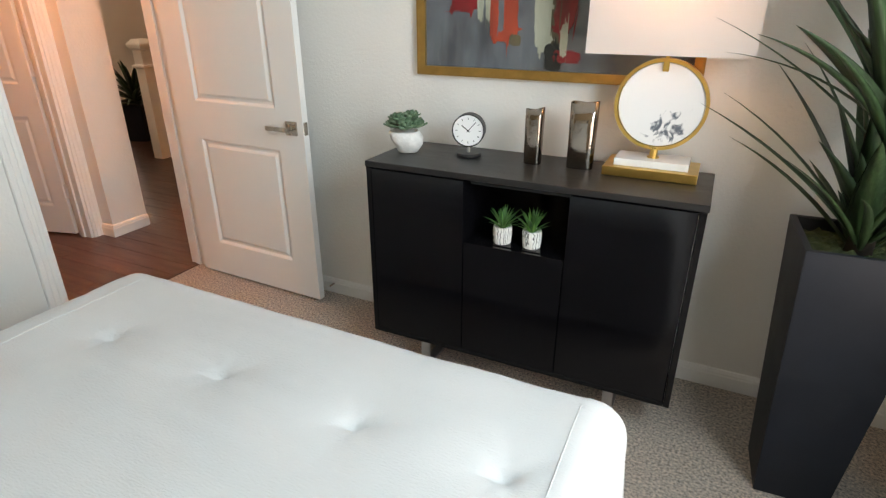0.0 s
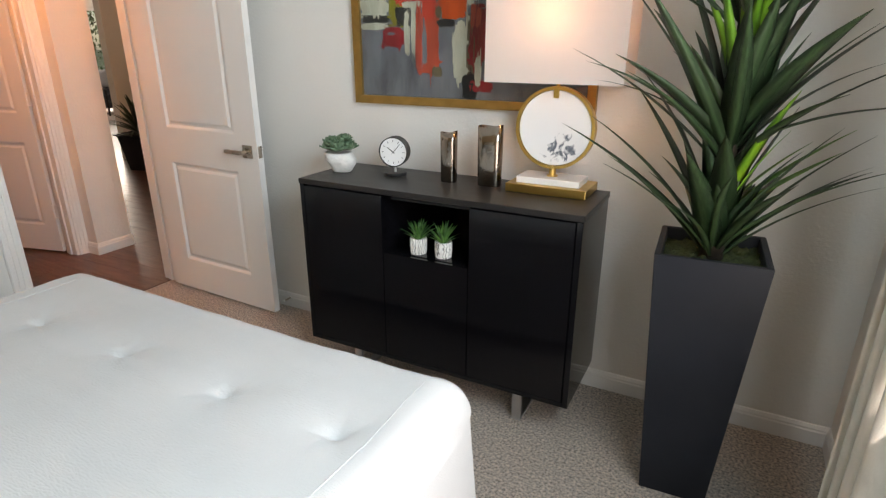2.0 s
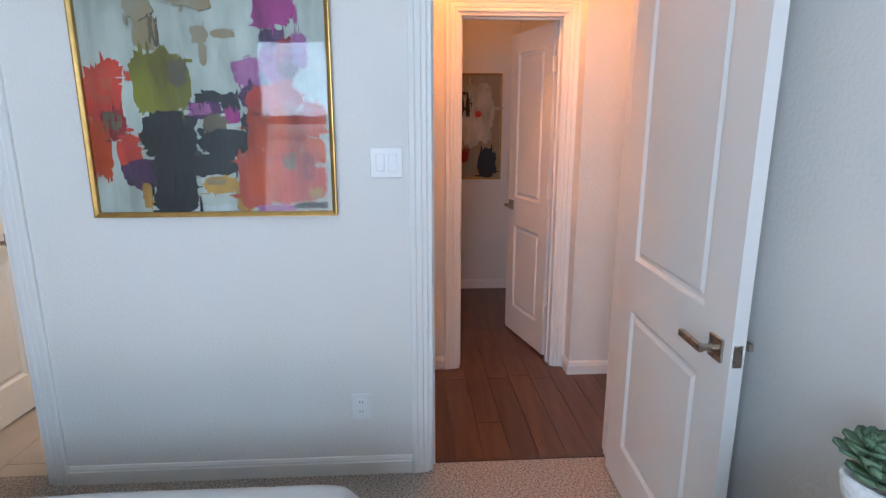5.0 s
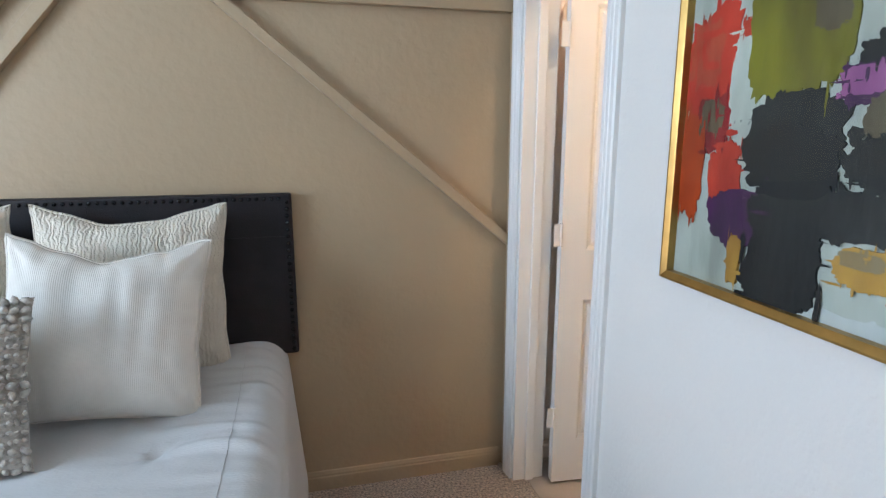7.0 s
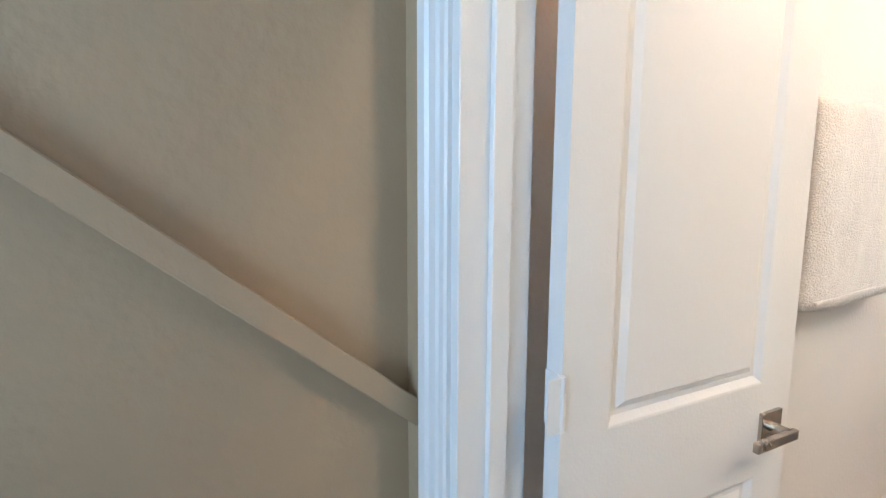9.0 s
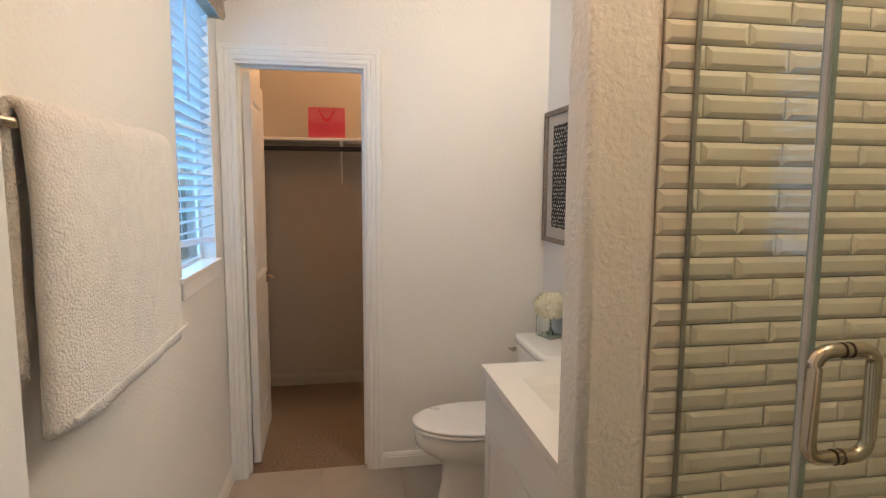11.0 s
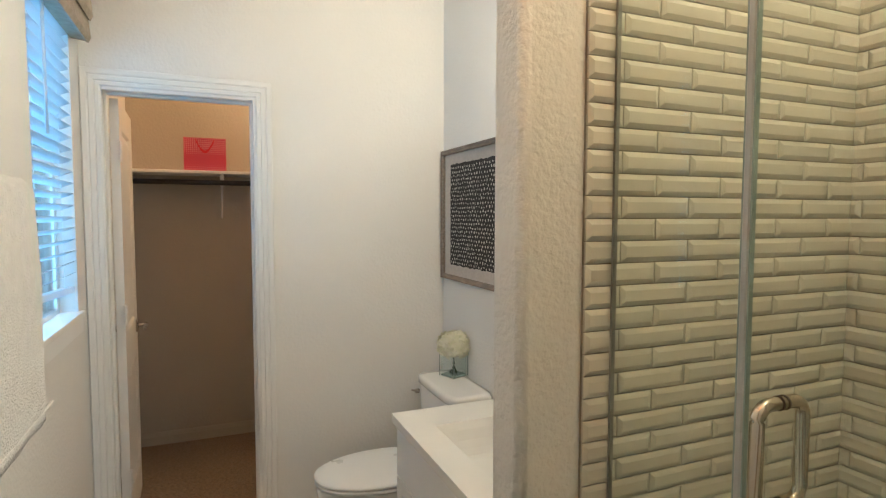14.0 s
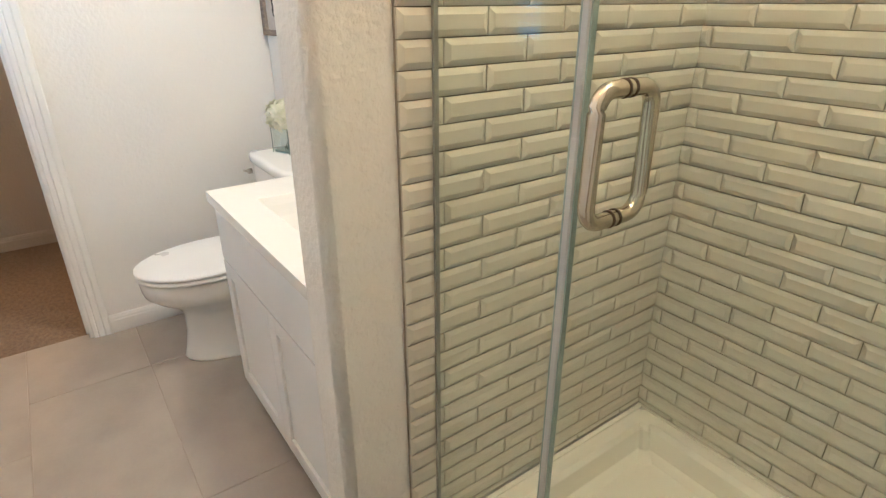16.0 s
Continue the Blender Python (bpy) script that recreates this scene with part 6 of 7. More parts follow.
def bath_window():
    t = thing("window_2", pose(-2.79, -3.255, 1.12), "small white window with a deep sill", "window", kind="structure")
    w, h = 0.54, 1.18
    for a in ((0, 0.04, 0, h), (w - 0.04, w, 0, h), (0.04, w - 0.04, 0, 0.04), (0.04, w - 0.04, h - 0.04, h), (0.04, w - 0.04, h / 2 - 0.018, h / 2 + 0.018)):
        part("window_frame", boxed(a[0], a[1], -0.02, 0.02, a[2], a[3], 0.003, 1), TRIMWHITE, t)
    part("pane", boxed(0.04, w - 0.04, -0.002, 0.002, 0.04, h - 0.04), GLASS, t).visible_shadow = False
    part("window_sill", boxed(-0.035, w + 0.035, 0.0, 0.098, 0.0, 0.022, 0.004, 2), TRIMWHITE, t)
    part("sill_apron", boxed(-0.02, w + 0.02, 0.081, 0.092, -0.06, 0.0, 0.003, 1), TRIMWHITE, t)
    b = thing("window_blind", pose(-2.52, -3.196, 0), "white horizontal slat blind, slats tilted half open", "blind")
    cloth = thin_material("blind_white", (0.80, 0.82, 0.84), 0.45)
    bm = boxed(-0.258, 0.258, -0.024, 0.024, -0.0014, 0.0014, 0.001, 1)
    me = mesh_of(bm, cloth, "slat", False)
    z = 1.29
    k = 0
    while z < 2.24:
        shared("slat", me, b, pose(0, 0, z, 24, 0.4 * math.sin(k * 2.1), 0))
        z += 0.043
        k += 1
    part("bottom_rail", boxed(-0.258, 0.258, -0.014, 0.014, -0.012, 0.012, 0.003, 1), cloth, b).matrix_local = pose(0, 0, 1.245, 0, -3.0, 0)
    part("head_rail", boxed(-0.262, 0.262, -0.026, 0.026, 2.245, 2.29, 0.002, 1), cloth, b)
    for x in (-0.17, 0.17):
        part("cord", tube(bmesh.new(), [(x, 0.0, 1.245), (x, 0, 2.25)], 0.0013, 6), cloth, b)
    part("wand", tube(bmesh.new(), [(0.12, 0.03, 1.78), (0.12, 0.028, 2.24)], 0.005, 8), cloth, b, smooth=True)
    v = thing("window_valance", pose(-2.525, -3.175, 2.19), "taupe roman valance with stacked folds over the window", "valance")
    tau = material("valance_cloth", (0.40, 0.33, 0.25), 0.9, vary=0.1, scale=30, bump=0.0008, bump_scale=260)
    for k, (za, zb, y) in enumerate(((0.0, 0.13, 0.060), (0.085, 0.22, 0.070), (0.175, 0.31, 0.080), (0.265, 0.42, 0.09))):
        bm = bmesh.new()
        prof = [(0.0, zb), (y - 0.01, zb), (y + 0.004, zb - 0.05), (y + 0.010, za + 0.02), (y, za), (y - 0.012, za + 0.006), (0.0, za + 0.012)]
        loft(bm, [[(x, q[0], q[1]) for q in prof] for x in (-0.30, 0.31)])
        part("fold", bm, tau, v)


bath_window()


# ---- closet ----
def closet_shelf():
    t = thing("closet_shelf", pose(-4.30, -3.175, 0), "white closet shelf with a dark hanging rod", "shelf")
    part("board", boxed(0.0, 0.285, 0.0, 1.275, 1.775, 1.794, 0.002, 1), TRIMWHITE, t)
    part("cleat", boxed(0.0, 0.018, 0.0, 1.275, 1.69, 1.774), CLOSETWALL_SHADED, t)
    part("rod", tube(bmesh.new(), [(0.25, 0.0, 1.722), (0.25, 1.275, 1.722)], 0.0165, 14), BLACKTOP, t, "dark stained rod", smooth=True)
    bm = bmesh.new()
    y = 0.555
    part("bracket_plate", boxed(0.0, 0.008, y - 0.045, y + 0.045, 1.46, 1.689, 0.001, 1), CLOSETWALL_SHADED, t)
    box(bm, 0.0, 0.27, y - 0.008, y + 0.008, 1.752, 1.774)
    tube(bm, [(0.01, y, 1.50), (0.12, y, 1.60), (0.235, y, 1.702)], 0.006, 8)
    box(bm, 0.228, 0.236, y - 0.012, y + 0.012, 1.70, 1.774)
    part("bracket", bm, TRIMWHITE, t)


closet_shelf()


def gift_bag():
    t = thing("gift_bag", pose(-4.105, -2.715, 1.795, 0, 0, 90), "pink dotted paper gift bag with a ribbon handle", "bag")
    w, h, dd = 0.245, 0.205, 0.09
    m = bpy.data.materials.new("pink_dots")
    m.use_nodes = True
    nt = m.node_tree
    n, l = nt.nodes, nt.links
    tc, vr, rp, mx = (n.new("ShaderNode" + k) for k in ("TexCoord", "TexVoronoi", "MapRange", "Mix"))
    vr.inputs["Scale"].default_value, vr.inputs["Randomness"].default_value = 85, 0.0
    l.new(tc.outputs["Object"], vr.inputs["Vector"])
    rp.inputs[1].default_value, rp.inputs[2].default_value = 0.34, 0.40
    l.new(vr.outputs["Distance"], rp.inputs[0])
    mx.data_type = "RGBA"
    mx.inputs[6].default_value, mx.inputs[7].default_value = (0.62, 0.20, 0.23, 1), (0.55, 0.035, 0.085, 1)
    l.new(rp.outputs[0], mx.inputs[0])
    l.new(mx.outputs[2], n["Principled BSDF"].inputs["Base Color"])
    n["Principled BSDF"].inputs["Roughness"].default_value = 0.4
    bm = bmesh.new()
    sq = lambda k, q, z: [(-w / 2 + k, -dd / 2 + q, z), (w / 2 - k, -dd / 2 + q, z), (w / 2 - k, dd / 2 - q, z), (-w / 2 + k, dd / 2 - q, z)]
    loft(bm, [sq(0, 0, 0), sq(0, 0.012, h), sq(0.002, 0.014, h), sq(0.002, 0.003, 0.004)])
    part("body", bm, m, t, "pink dotted paper")
    rib = material("red_ribbon", (0.66, 0.004, 0.03), 0.5, vary=0.1)
    for y in (-dd / 2 + 0.008, dd / 2 - 0.008):
        pts = [(-0.055 + 0.11 * i / 16, y - (0.004 if y < 0 else -0.004), h - 0.012 - 0.075 * math.sin(math.pi * i / 16)) for i in range(17)]
        bm = bmesh.new()
        loft(bm, [[(p[0], p[1], p[2] - 0.009), (p[0], p[1] + 0.001, p[2] - 0.009), (p[0], p[1] + 0.001, p[2] + 0.009), (p[0], p[1], p[2] + 0.009)] for p in pts])
        part("handle", bm, rib, t, "red ribbon handle")


gift_bag()


# ---- shower ----
def shower():
    t = thing("shower_pan", pose(0, 0, 0), "cream moulded shower pan with a raised rim", "shower pan")
    x0, x1, y0, y1 = -1.203, -0.122, -1.945, -1.097
    bm = bmesh.new()
    rect = lambda a, b, z: [(x0 + a, y0 + b, z), (x1 - a, y0 + b, z), (x1 - a, y1 - a, z), (x0 + a, y1 - a, z)]
    loft(bm, [rect(0, 0, 0), rect(0, 0, 0.13), rect(0.008, 0.008, 0.145), rect(0.055, 0.085, 0.145), rect(0.07, 0.10, 0.130), rect(0.085, 0.115, 0.075), rect(0.11, 0.14, 0.060), rect(0.35, 0.30, 0.052)])
    bmesh.ops.bevel(bm, geom=[e for e in bm.edges if abs(e.verts[0].co.z - e.verts[1].co.z) > 0.01], offset=0.02, segments=3, affect="EDGES")
    part("basin", bm, PAN, t, smooth=False)
    bm = bmesh.new()
    box(bm, x0 + 0.002, x1 - 0.002, y1 - 0.016, y1 - 0.002, 0.143, 0.1505)
    box(bm, x0 + 0.002, x0 + 0.016, y0 + 0.09, y1 - 0.017, 0.143, 0.1505)
    part("caulk", bm, PAN, t, "cream sealant bead")
    part("drain", cyl(bmesh.new(), -0.66, -1.53, 0.052, 0.056, 0.05), STEEL, t)
    g = thing("shower_screen", pose(0, 0, 0), "frameless clear glass shower screen with a hinged door", "shower screen")
    gy = -1.893
    part("fixed_panel", boxed(-1.196, -0.890, gy - 0.005, gy + 0.005, 0.150, 2.15), GLASS, g, "clear glass panel").visible_shadow = False
    part("panel_edge", boxed(-0.8895, -0.8865, gy - 0.005, gy + 0.005, 0.150, 2.15), GREENGLASS, g)
    part("glass_door", boxed(-0.870, -0.16, gy - 0.005, gy + 0.005, 0.160, 2.15), GLASS, g, "clear glass door").visible_shadow = False
    part("door_edge", boxed(-0.873, -0.8705, gy - 0.005, gy + 0.005, 0.160, 2.15), GREENGLASS, g)
    bm = bmesh.new()
    box(bm, -0.886, -0.8735, gy - 0.007, gy + 0.007, 0.160, 2.15, 0.002, 1)
    box(bm, -0.896, -0.886, gy + 0.0055, gy + 0.008, 0.160, 2.15)
    part("seal", bm, SEAL, g, "grey vinyl seal strip")
    bm = bmesh.new()
    box(bm, -1.203, -1.196, gy - 0.0045, gy + 0.0045, 0.147, 2.15)
    part("wall_channel", bm, material("channel_grey", (0.30, 0.30, 0.27), 0.35, metal=0.3), g, "thin grey wall channel")
    part("sill_channel", boxed(-1.19, -0.888, gy - 0.008, gy + 0.008, 0.1455, 0.152), SEAL, g)
    hx, hz0, hz1, R, q = -0.813, 1.080, 1.240, 0.050, 0.024
    pts = []
    for cy, cz, a0 in ((gy - R + q, hz1 - q, 90), (gy - R + q, hz0 + q, 180), (gy + R - q, hz0 + q, 270), (gy + R - q, hz1 - q, 0)):
        for k in range(7):
            a = radians(a0 + 15 * k)
            pts.append((hx, cy + q * math.cos(a), cz + q * math.sin(a)))
    part("pull_handle", tube(bmesh.new(), pts, 0.0105, 20, True), POLISHED, g, "rounded brushed nickel pull handle", smooth=True)
    for z in (hz0, hz1):
        for s in (-1, 1):
            part("washer", tube(bmesh.new(), [(hx, gy + s * 0.005, z), (hx, gy + s * 0.0075, z)], 0.0118, 14), BARK, g)
    for z in (0.45, 1.85):
        part("door_hinge", boxed(-0.20, -0.121, gy - 0.012, gy + 0.012, z - 0.045, z + 0.045, 0.003, 1), NICKEL, g)


shower()
PITCH_Z, PITCH_S, TILE_Z0, TILE_Z1 = 0.0482, 0.1912, 0.149, 2.44
tile_meshes = {}


def tile_mesh(w, h):
    """A bevelled tile in the local x-y plane, its face towards +z."""
    key = (round(w, 4), round(h, 4))
    if key not in tile_meshes:
        bm = bmesh.new()
        g, bv, ht = 0.001, min(0.0105, w * 0.3, h * 0.3), 0.0093
        sq = lambda k, z: [(k, k, z), (w - k, k, z), (w - k, h - k, z), (k, h - k, z)]
        loft(bm, [sq(g, 0.0), sq(g, 0.004), sq(g + 0.0008, 0.0048), sq(g + bv, ht - 0.0004), sq(g + bv + 0.0008, ht)], cap0=False)
        tile_meshes[key] = mesh_of(bm, TILE, "tile", False)
    return tile_meshes[key]


def tiled(name, m, length, first_joint, shift, label, joined=False):
    """A tiled field: m puts local x along the wall, local y up, local z out of it. first_joint: a joint of the even rows from the field's edge."""
    back = part(name, boxed(0.0, length, TILE_Z0, TILE_Z1, -0.006, 0.001), TILEGROUT, None, label, kind="structure", category="tiles")
    back.matrix_world = m
    k0 = math.ceil((TILE_Z0 - 1.2750) / PITCH_Z - 1e-6)
    stuff = bmesh.new() if joined else None
    k = k0 - 1
    while 1.2750 + k * PITCH_Z < TILE_Z1 - 0.01:
        za, zb = max(TILE_Z0, 1.2750 + k * PITCH_Z), min(TILE_Z1, 1.2750 + (k + 1) * PITCH_Z)
        j = first_joint + (PITCH_S / 2 if k % 2 else 0)
        while j > 1e-4:
            j -= PITCH_S
        while j < length - 1e-3 and zb - za > 0.006:
            a, b = max(0.0, j), min(length, j + PITCH_S)
            if b - a > 0.008:
                if joined:
                    g = 0.001
                    bv = min(0.0095, (b - a) * 0.3, (zb - za) * 0.3)
                    sq = lambda q, z: [(a + q, za + q, z), (b - q, za + q, z), (b - q, zb - q, z), (a + q, zb - q, z)]
                    loft(stuff, [sq(g, 0.001), sq(g, 0.005), sq(g + bv, 0.0095)], cap0=False)
                else:
                    shared("tile", tile_mesh(b - a, zb - za), back, pose(a, za, 0.001))
            j += PITCH_S
        k += 1
    if joined:
        part("tiles", stuff, TILE, back, kind="stuff")


# side wall of the wing, back wall, and the far side wall
AXES_WING = Matrix(((0, 0, 1, -1.213), (1, 0, 0, -1.962), (0, 1, 0, 0), (0, 0, 0, 1)))
tiled("wall_tiles_side", AXES_WING, 0.869, 0.188, 0, "bevelled cream subway tiles in running bond")
AXES_BACK = Matrix(((1, 0, 0, -1.2155), (0, 0, -1, -1.100), (0, 1, 0, 0), (0, 0, 0, 1)))
tiled("wall_tiles_back", AXES_BACK, 1.0885, 0.130, 0, "bevelled cream subway tiles in running bond")
AXES_EAST = Matrix(((0, 0, -1, -0.126), (-1, 0, 0, -1.102), (0, 1, 0, 0), (0, 0, 0, 1)))
tiled("wall_tiles_east", AXES_EAST, 0.853, 0.1, 0, "bevelled cream subway tiles in running bond", True)


# ---- hall and beyond ----
def powder_room():
    t = thing("framed_print", pose(-2.69, -0.565, 0.99, 0, 0, 90), "abstract black and red print in a thin gold frame", "picture")
    w, h = 0.42, 0.88
    part("frame", frame_bm(w, h, 0.014, 0.02), GOLDWOOD, t)
    part("canvas", boxed(0.01, w - 0.01, -0.006, -0.001, 0.01, h - 0.01), P["umber"], t)
    for k, (mm, cx, cz, a, b) in enumerate((("cream", 0.2, 0.55, 0.3, 0.5), ("black", 0.10, 0.63, 0.12, 0.20), ("black", 0.30, 0.14, 0.16, 0.24), ("crimson", 0.08, 0.20, 0.12, 0.12), ("red", 0.22, 0.55, 0.05, 0.05))):
        bm = patch(t, P[mm], cx, cz, a, b, 9.3 + k, k + 1)
        for v in bm.verts:
            v.co.y -= 0.0062
        part("paint_dab", bm, P[mm], t)
    s = thing("wall_basin", pose(-2.42, -0.75, 0), "white pedestal basin in the powder room", "basin")
    bm = bmesh.new()
    loft(bm, [ring(0, 0, z, rx, ry, 28, 3.0) for z, rx, ry in ((0.66, 0.10, 0.10), (0.74, 0.20, 0.19), (0.82, 0.25, 0.23), (0.84, 0.25, 0.23), (0.84, 0.22, 0.20), (0.76, 0.14, 0.12))])
    part("bowl", bm, CERAMIC, s, smooth=True)
    bm = bmesh.new()
    loft(bm, [ring(0, 0, z, r, r, 24) for z, r in ((0, 0.11), (0.05, 0.10), (0.3, 0.07), (0.67, 0.09))])
    part("pedestal", bm, CERAMIC, s, smooth=True)
    part("tap", tube(bmesh.new(), [(-0.19, 0, 0.84), (-0.19, 0, 0.93), (-0.10, 0, 0.95), (-0.08, 0, 0.92)], 0.011, 10), NICKEL, s, smooth=True)


powder_room()


def hall_plant():
    t = thing("potted_agave", pose(-3.30, 2.09, 0, 0, 0, 18), "dark spiky plant in a tapered black planter", "plant")
    bm = bmesh.new()
    sq = lambda k, z: [(-k, -k, z), (k, -k, z), (k, k, z), (-k, k, z)]
    loft(bm, [sq(0.115, 0), sq(0.17, 0.40), sq(0.205, 0.43), sq(0.185, 0.43), sq(0.16, 0.37)])
    bmesh.ops.bevel(bm, geom=bm.edges[:], offset=0.002, segments=1, affect="EDGES")
    part("pot", bm, PLANTER, t)
    part("moss", moss_bm(0.15, 0.15, 0.40, 4.0), MOSS, t, smooth=True)
    ms = [mesh_of(blade_bm(ln, w, dr), LEAFDARK, "leaf") for ln, w, dr in ((0.46, 0.06, 0.6), (0.42, 0.07, 0.3), (0.5, 0.045, 0.9))]
    rnd = random.Random(21)
    for i in range(46):
        el = 12 + 70 * (i / 46)
        shared("leaf", ms[rnd.randrange(3)], t, pose(0, 0, 0.40 + 0.1 * i / 46, 0, 0, 137.5 * i) @ pose(0.01, 0, 0, 0, -el, 0) @ Matrix.Scale(rnd.uniform(0.85, 1.08), 4))


hall_plant()


def stair_rail():
    t = thing("newel_post", pose(-2.40, 1.62, 0), "white square newel post with a moulded cap", "newel post")
    part("post", boxed(-0.06, 0.06, -0.06, 0.06, 0.0, 1.03, 0.004, 1), TRIMWHITE, t)
    bm = bmesh.new()
    sq = lambda k, z: [(-k, -k, z), (k, -k, z), (k, k, z), (-k, k, z)]
    loft(bm, [sq(0.061, 0.86), sq(0.078, 0.875), sq(0.078, 0.89), sq(0.061, 0.90)], cap0=False, cap1=False)
    part("collar", bm, TRIMWHITE, t)
    bm = bmesh.new()
    loft(bm, [sq(0.062, 1.03), sq(0.085, 1.05), sq(0.09, 1.075), sq(0.085, 1.09), sq(0.05, 1.125)])
    part("cap", bm, TRIMWHITE, t)
    r = thing("stair_railing", pose(-2.40, 1.68, 0), "white stair railing with dark metal balusters", "railing")
    part("handrail", boxed(-0.03, 0.03, 0.0, 2.8, 0.86, 0.92, 0.01, 2), BLACKTOP, r, "dark handrail")
    part("shoe", boxed(-0.05, 0.05, 0.0, 2.8, 0.0, 0.14, 0.004, 1), TRIMWHITE, r)
    for k in range(22):
        part("baluster", boxed(-0.008, 0.008, 0.10 + 0.12 * k, 0.116 + 0.12 * k, 0.14, 0.87), DARK, r)


stair_rail()


def living_room():
    cloth = material("sofa_cloth", (0.055, 0.06, 0.075), 0.9, vary=0.15, scale=30, bump=0.002, bump_scale=180)
    t = thing("sofa", pose(-9.9, 5.15, 0, 0, 0, 62), "dark grey sofa with loose cushions", "sofa")
    part("base", boxed(-1.0, 1.0, -0.42, 0.42, 0.12, 0.40, 0.03, 2), cloth, t)
    part("backrest", boxed(-1.0, 1.0, 0.25, 0.45, 0.40, 0.82, 0.05, 2), cloth, t)
    for x in (-0.93, 0.93):
        part("arm", boxed(x - 0.09, x + 0.09, -0.42, 0.42, 0.40, 0.62, 0.04, 2), cloth, t)
    for x in (-0.42, 0.42):
        part("seat_cushion", boxed(x - 0.40, x + 0.40, -0.42, 0.24, 0.40, 0.52, 0.04, 2), cloth, t)
    for x, y in ((-0.9, -0.35), (0.9, -0.35), (-0.9, 0.35), (0.9, 0.35)):
        part("leg", cyl(bmesh.new(), x, y, 0, 0.12, 0.02, n=10), BLACKTOP, t)
    for x, c in ((-0.6, (0.55, 0.57, 0.60)), (-0.2, (0.10, 0.13, 0.20)), (0.6, (0.5, 0.52, 0.55))):
        cushion("pillow", pose(-9.9, 5.15, 0, 0, 0, 62) @ pose(x, 0.1, 0.53, -18), 0.42, 0.42, 0.14, material("sofa_pillow", c, 0.9, vary=0.1), "square scatter pillow on the sofa", x)
    k = thing("side_table", pose(-8.95, 4.92, 0, 0, 0, 20), "black metal frame side table", "table")
    part("tabletop", boxed(-0.30, 0.30, -0.22, 0.22, 0.56, 0.585, 0.003, 1), BLACKTOP, k)
    for a, b in ((-0.28, -0.20), (0.28, -0.20), (0.28, 0.20), (-0.28, 0.20)):
        part("leg", boxed(a - 0.012, a + 0.012, b - 0.012, b + 0.012, 0.0, 0.56), DARK, k)
    part("stretcher", boxed(-0.27, 0.27, -0.21, -0.19, 0.05, 0.07), DARK, k)
    part("stretcher", boxed(-0.27, 0.27, 0.19, 0.21, 0.05, 0.07), DARK, k)
    g = thing("rug", pose(-9.3, 5.2, 0.001, 0, 0, 62), "pale woven rug beside the sofa", "rug")
    part("pile", boxed(-1.6, 1.6, -1.2, 0.6, 0.0, 0.012, 0.004, 1), material("rug_wool", (0.55, 0.52, 0.47), 0.95, vary=0.15, scale=20), g)
    w = thing("window_3", pose(-12.04, 4.9, 0.75), "wide living room window", "window", kind="structure")
    for a in ((0, 0.06, 0, 1.55), (2.94, 3.0, 0, 1.55), (0.06, 2.94, 0, 0.06), (0.06, 2.94, 1.49, 1.55), (1.0, 1.05, 0.06, 1.49), (2.0, 2.05, 0.06, 1.49)):
        part("window_frame", boxed(-0.03, 0.03, *a, 0.003, 1), TRIMWHITE, w)
    part("pane", boxed(-0.003, 0.003, 0.06, 2.94, 0.06, 1.49), GLASS, w).visible_shadow = False


living_room()


# ---- outdoors ----
GRASS = material("lawn", (0.075, 0.10, 0.035), 0.95, vary=0.3, scale=1.5, bump=0.02, bump_scale=60)
part("ground", boxed(-300, 300, -300, 300, -0.5, -0.35), GRASS, None, "mown lawn around the house", kind="structure", category="ground")


def tree(x, y, h, r, color, color2, label, seed):
    t = thing("tree", pose(x, y, -0.35), label, "tree")
    tr = bmesh.new()
    rnd = random.Random(seed)
    tube(tr, [(0, 0, 0), (0.03, 0.02, h * 0.3), (0.0, 0.05, h * 0.6), (0.05, 0.0, h * 0.9)], [0.10, 0.08, 0.05, 0.02], 10)
    for k in range(9):
        a, z = k * 2.4, h * (0.3 + 0.05 * k)
        tube(tr, [(0, 0, z), (r * 0.5 * math.cos(a), r * 0.5 * math.sin(a), z + h * 0.12), (r * 0.85 * math.cos(a), r * 0.85 * math.sin(a), z + h * 0.2)], [0.035, 0.02, 0.008], 6)
    part("trunk", tr, BARK, t, smooth=True)
    bm = bmesh.new()
    for i in range(2600):
        v = Vector((rnd.gauss(0, 1), rnd.gauss(0, 1), rnd.gauss(0, 1))).normalized() * rnd.random() ** 0.4
        k = 1 + 0.45 * noise.noise(v * 2.2 + Vector((seed, 0, 0)))
        c = Vector((v.x * r * k, v.y * r * k, h * 0.62 + v.z * h * 0.42 * k))
        q = Euler((rnd.uniform(0, 6.3), rnd.uniform(0, 6.3), rnd.uniform(0, 6.3))).to_matrix()
        s = rnd.uniform(0.05, 0.09)
        bm.faces.new([bm.verts.new(c + q @ Vector(p) * s) for p in ((-1, 0, 0), (0, -0.5, 0), (1, 0, 0), (0, 0.5, 0))])
    lf = material("foliage", color, 0.6, vary=0.25, scale=3, color2=color2)
    part("crown", bm, lf, t, kind="stuff")


tree(7.6, -3.6, 2.9, 1.3, (0.22, 0.03, 0.02), (0.10, 0.03, 0.015), "small red-leaved tree on the lawn outside", 1)
tree(9.5, -5.4, 3.4, 1.6, (0.26, 0.06, 0.025), (0.12, 0.05, 0.02), "small red-leaved tree on the lawn outside", 2)
tree(-16.0, 8.6, 4.2, 1.9, (0.07, 0.11, 0.03), (0.12, 0.13, 0.04), "green garden tree outside", 3)


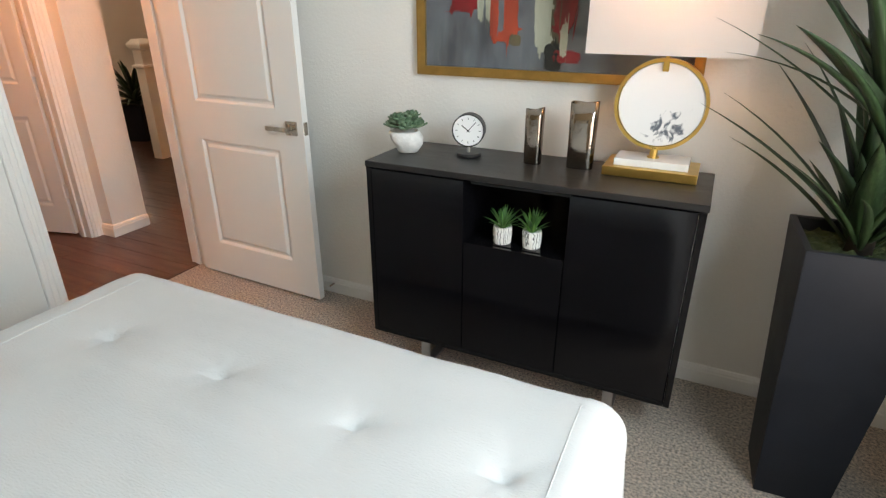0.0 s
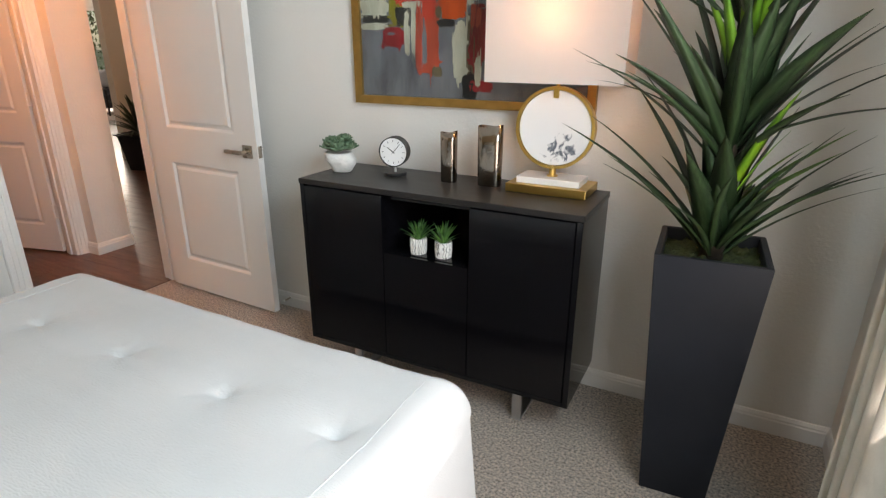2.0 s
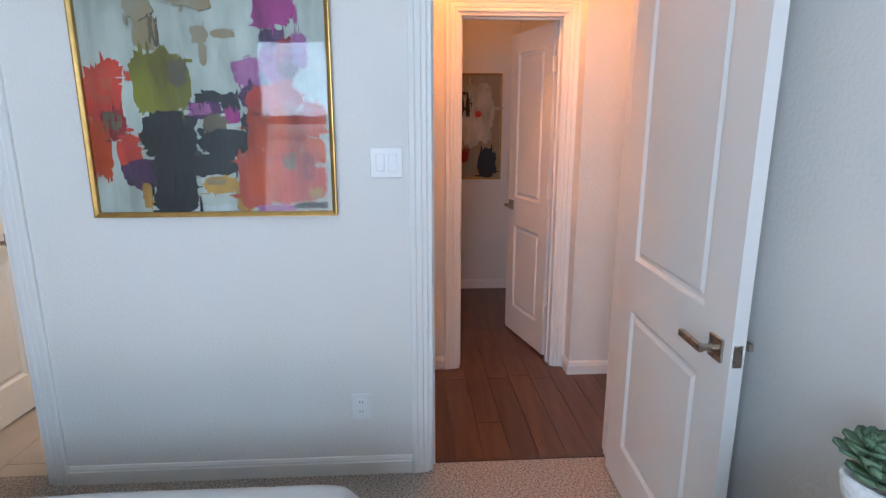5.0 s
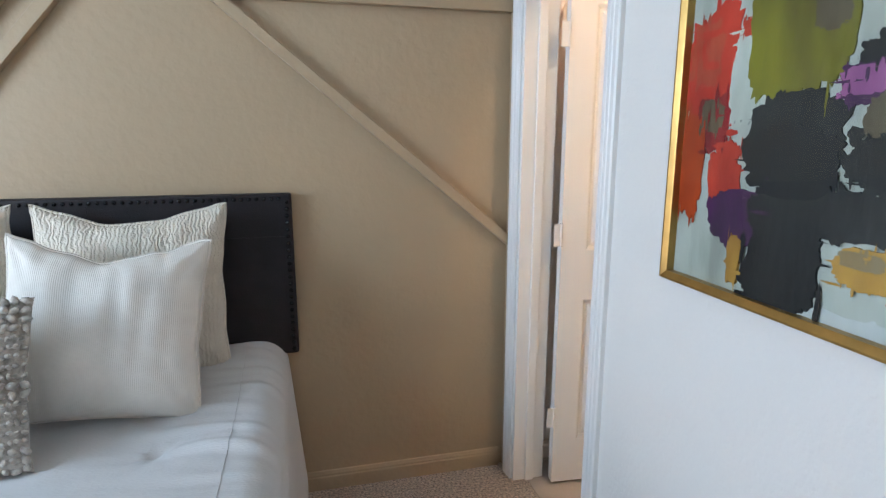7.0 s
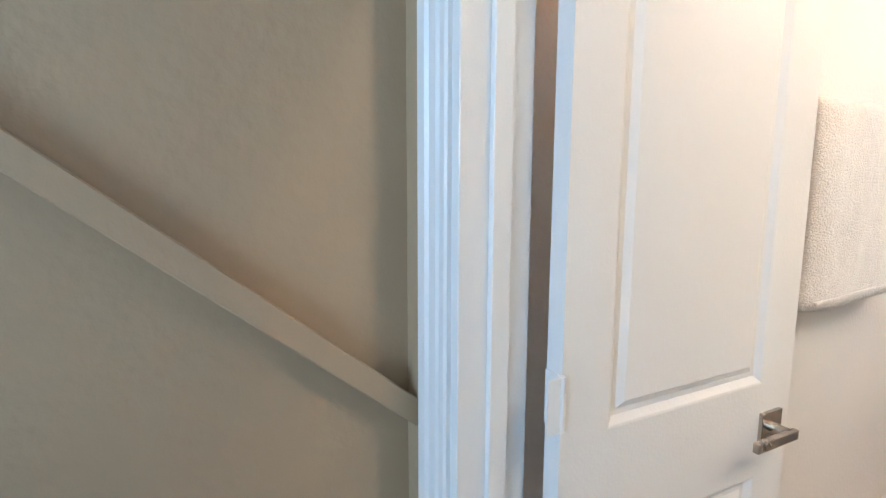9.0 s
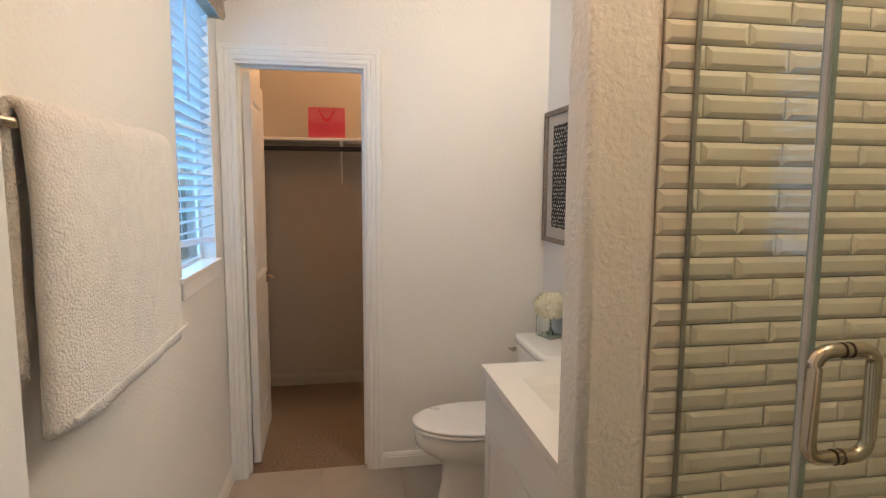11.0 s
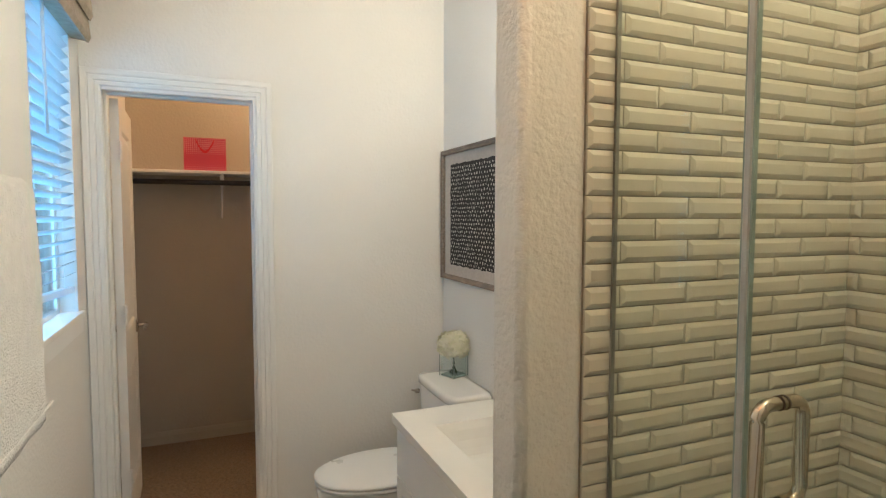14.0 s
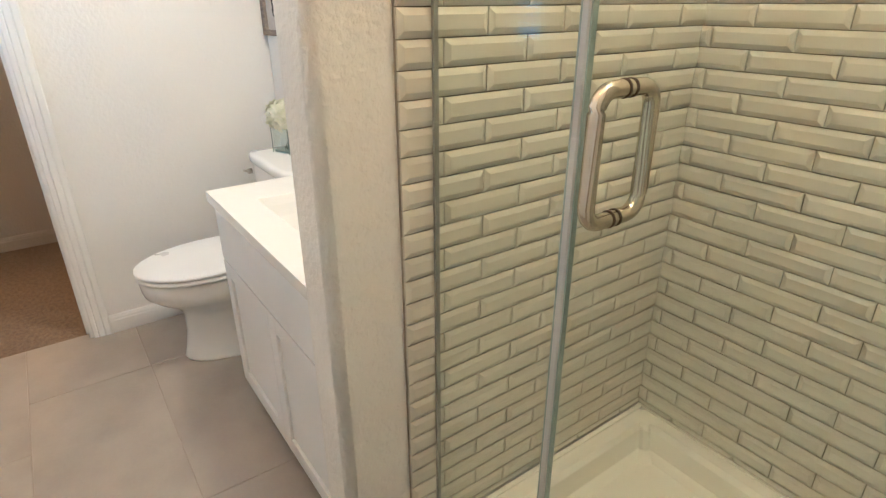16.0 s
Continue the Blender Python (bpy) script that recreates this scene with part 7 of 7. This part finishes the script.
def neighbour_house():
    t = thing("house", pose(17.0, -9.0, -0.35), "pale rendered neighbouring house with a dark roof", "house")
    wl = material("render_wall", (0.55, 0.48, 0.40), 0.9, vary=0.06, scale=2, bump=0.004, bump_scale=40)
    part("wall", boxed(0, 8, -7, 7, 0, 2.6), wl, t)
    bm = bmesh.new()
    loft(bm, [[(-0.4, y, 2.6), (8.4, y, 2.6), (4.0, y, 4.2)] for y in (-7.4, 7.4)])
    part("roof", bm, material("roof_shingle", (0.11, 0.085, 0.07), 0.9, vary=0.2, scale=6), t)
    for y in (-4, 0, 4):
        part("window", boxed(-0.03, 0.02, y - 0.6, y + 0.6, 0.9, 2.1), plain("dark_pane", (0.04, 0.05, 0.06), 0.1), t)


neighbour_house()


# ---- floor pieces ----
part("subfloor_hall", boxed(-4.1, -0.06, -1.0, 4.6, -0.08, -0.004), DARK, None, "dark gap under the planks", kind="structure", category="floor")
fh = thing("floor_hall", pose(0, 0, 0), "dark stained wood plank floor", "floor", kind="structure")
plank_me = {}
rnd = random.Random(7)
row, y = 0, -1.0
while y < 4.6:
    y2 = min(y + 0.127, 4.6)
    x = -4.1 - rnd.uniform(0, 1.1)
    while x < -0.062:
        ln = rnd.choice((0.9, 1.2, 1.5))
        a, b = max(x, -4.1), min(x + ln, -0.062)
        if b - a > 0.02:
            key = (round(b - a, 3), round(y2 - y, 3))
            if key not in plank_me:
                plank_me[key] = mesh_of(boxed(0.0006, key[0] - 0.0006, 0.0006, key[1] - 0.0006, -0.012, 0.0, 0.0009, 1), WOODFLOOR, "plank", False)
            shared("plank", plank_me[key], fh, pose(a, y, 0))
        x += ln
    y = y2
    row += 1
part("threshold", boxed(-0.075, -0.05, -0.852, -0.063, -0.01, 0.004, 0.002, 1), WOODFLOOR, None, "dark wood threshold strip", kind="structure", category="trim")

part("floor_bath_grout", boxed(-3.0, -0.06, -3.175, -1.56, -0.08, -0.0022), GROUT, None, "grout bed of the tiled floor", kind="structure", category="floor")
part("floor_bath_grout_entry", boxed(-1.345, -0.12, -1.56, -1.095, -0.08, -0.0022), GROUT, None, "grout bed under the shower", kind="structure", category="floor")
fb = thing("floor_bath", pose(0, 0, 0), "large beige porcelain floor tiles", "floor", kind="structure")
ft_me = {}
S, L = 0.405, 0.81
for i in range(-3, 4):
    for j in range(-4, 4):
        a, b = max(-3.0, -1.775 + 0.30 * (j == -2) + i * L), min(-0.062, -1.775 + 0.30 * (j == -2) + (i + 1) * L)
        c, e = max(-3.175, -2.328 + j * S), min(-1.56, -2.328 + (j + 1) * S)
        if b - a < 0.02 or e - c < 0.02:
            continue
        key = (round(b - a, 3), round(e - c, 3))
        if key not in ft_me:
            ft_me[key] = mesh_of(boxed(0.0014, key[0] - 0.0014, 0.0014, key[1] - 0.0014, -0.01, 0.0, 0.0012, 1), FLOORTILE, "tile", False)
        shared("tile", ft_me[key], fb, pose(a, c, 0))
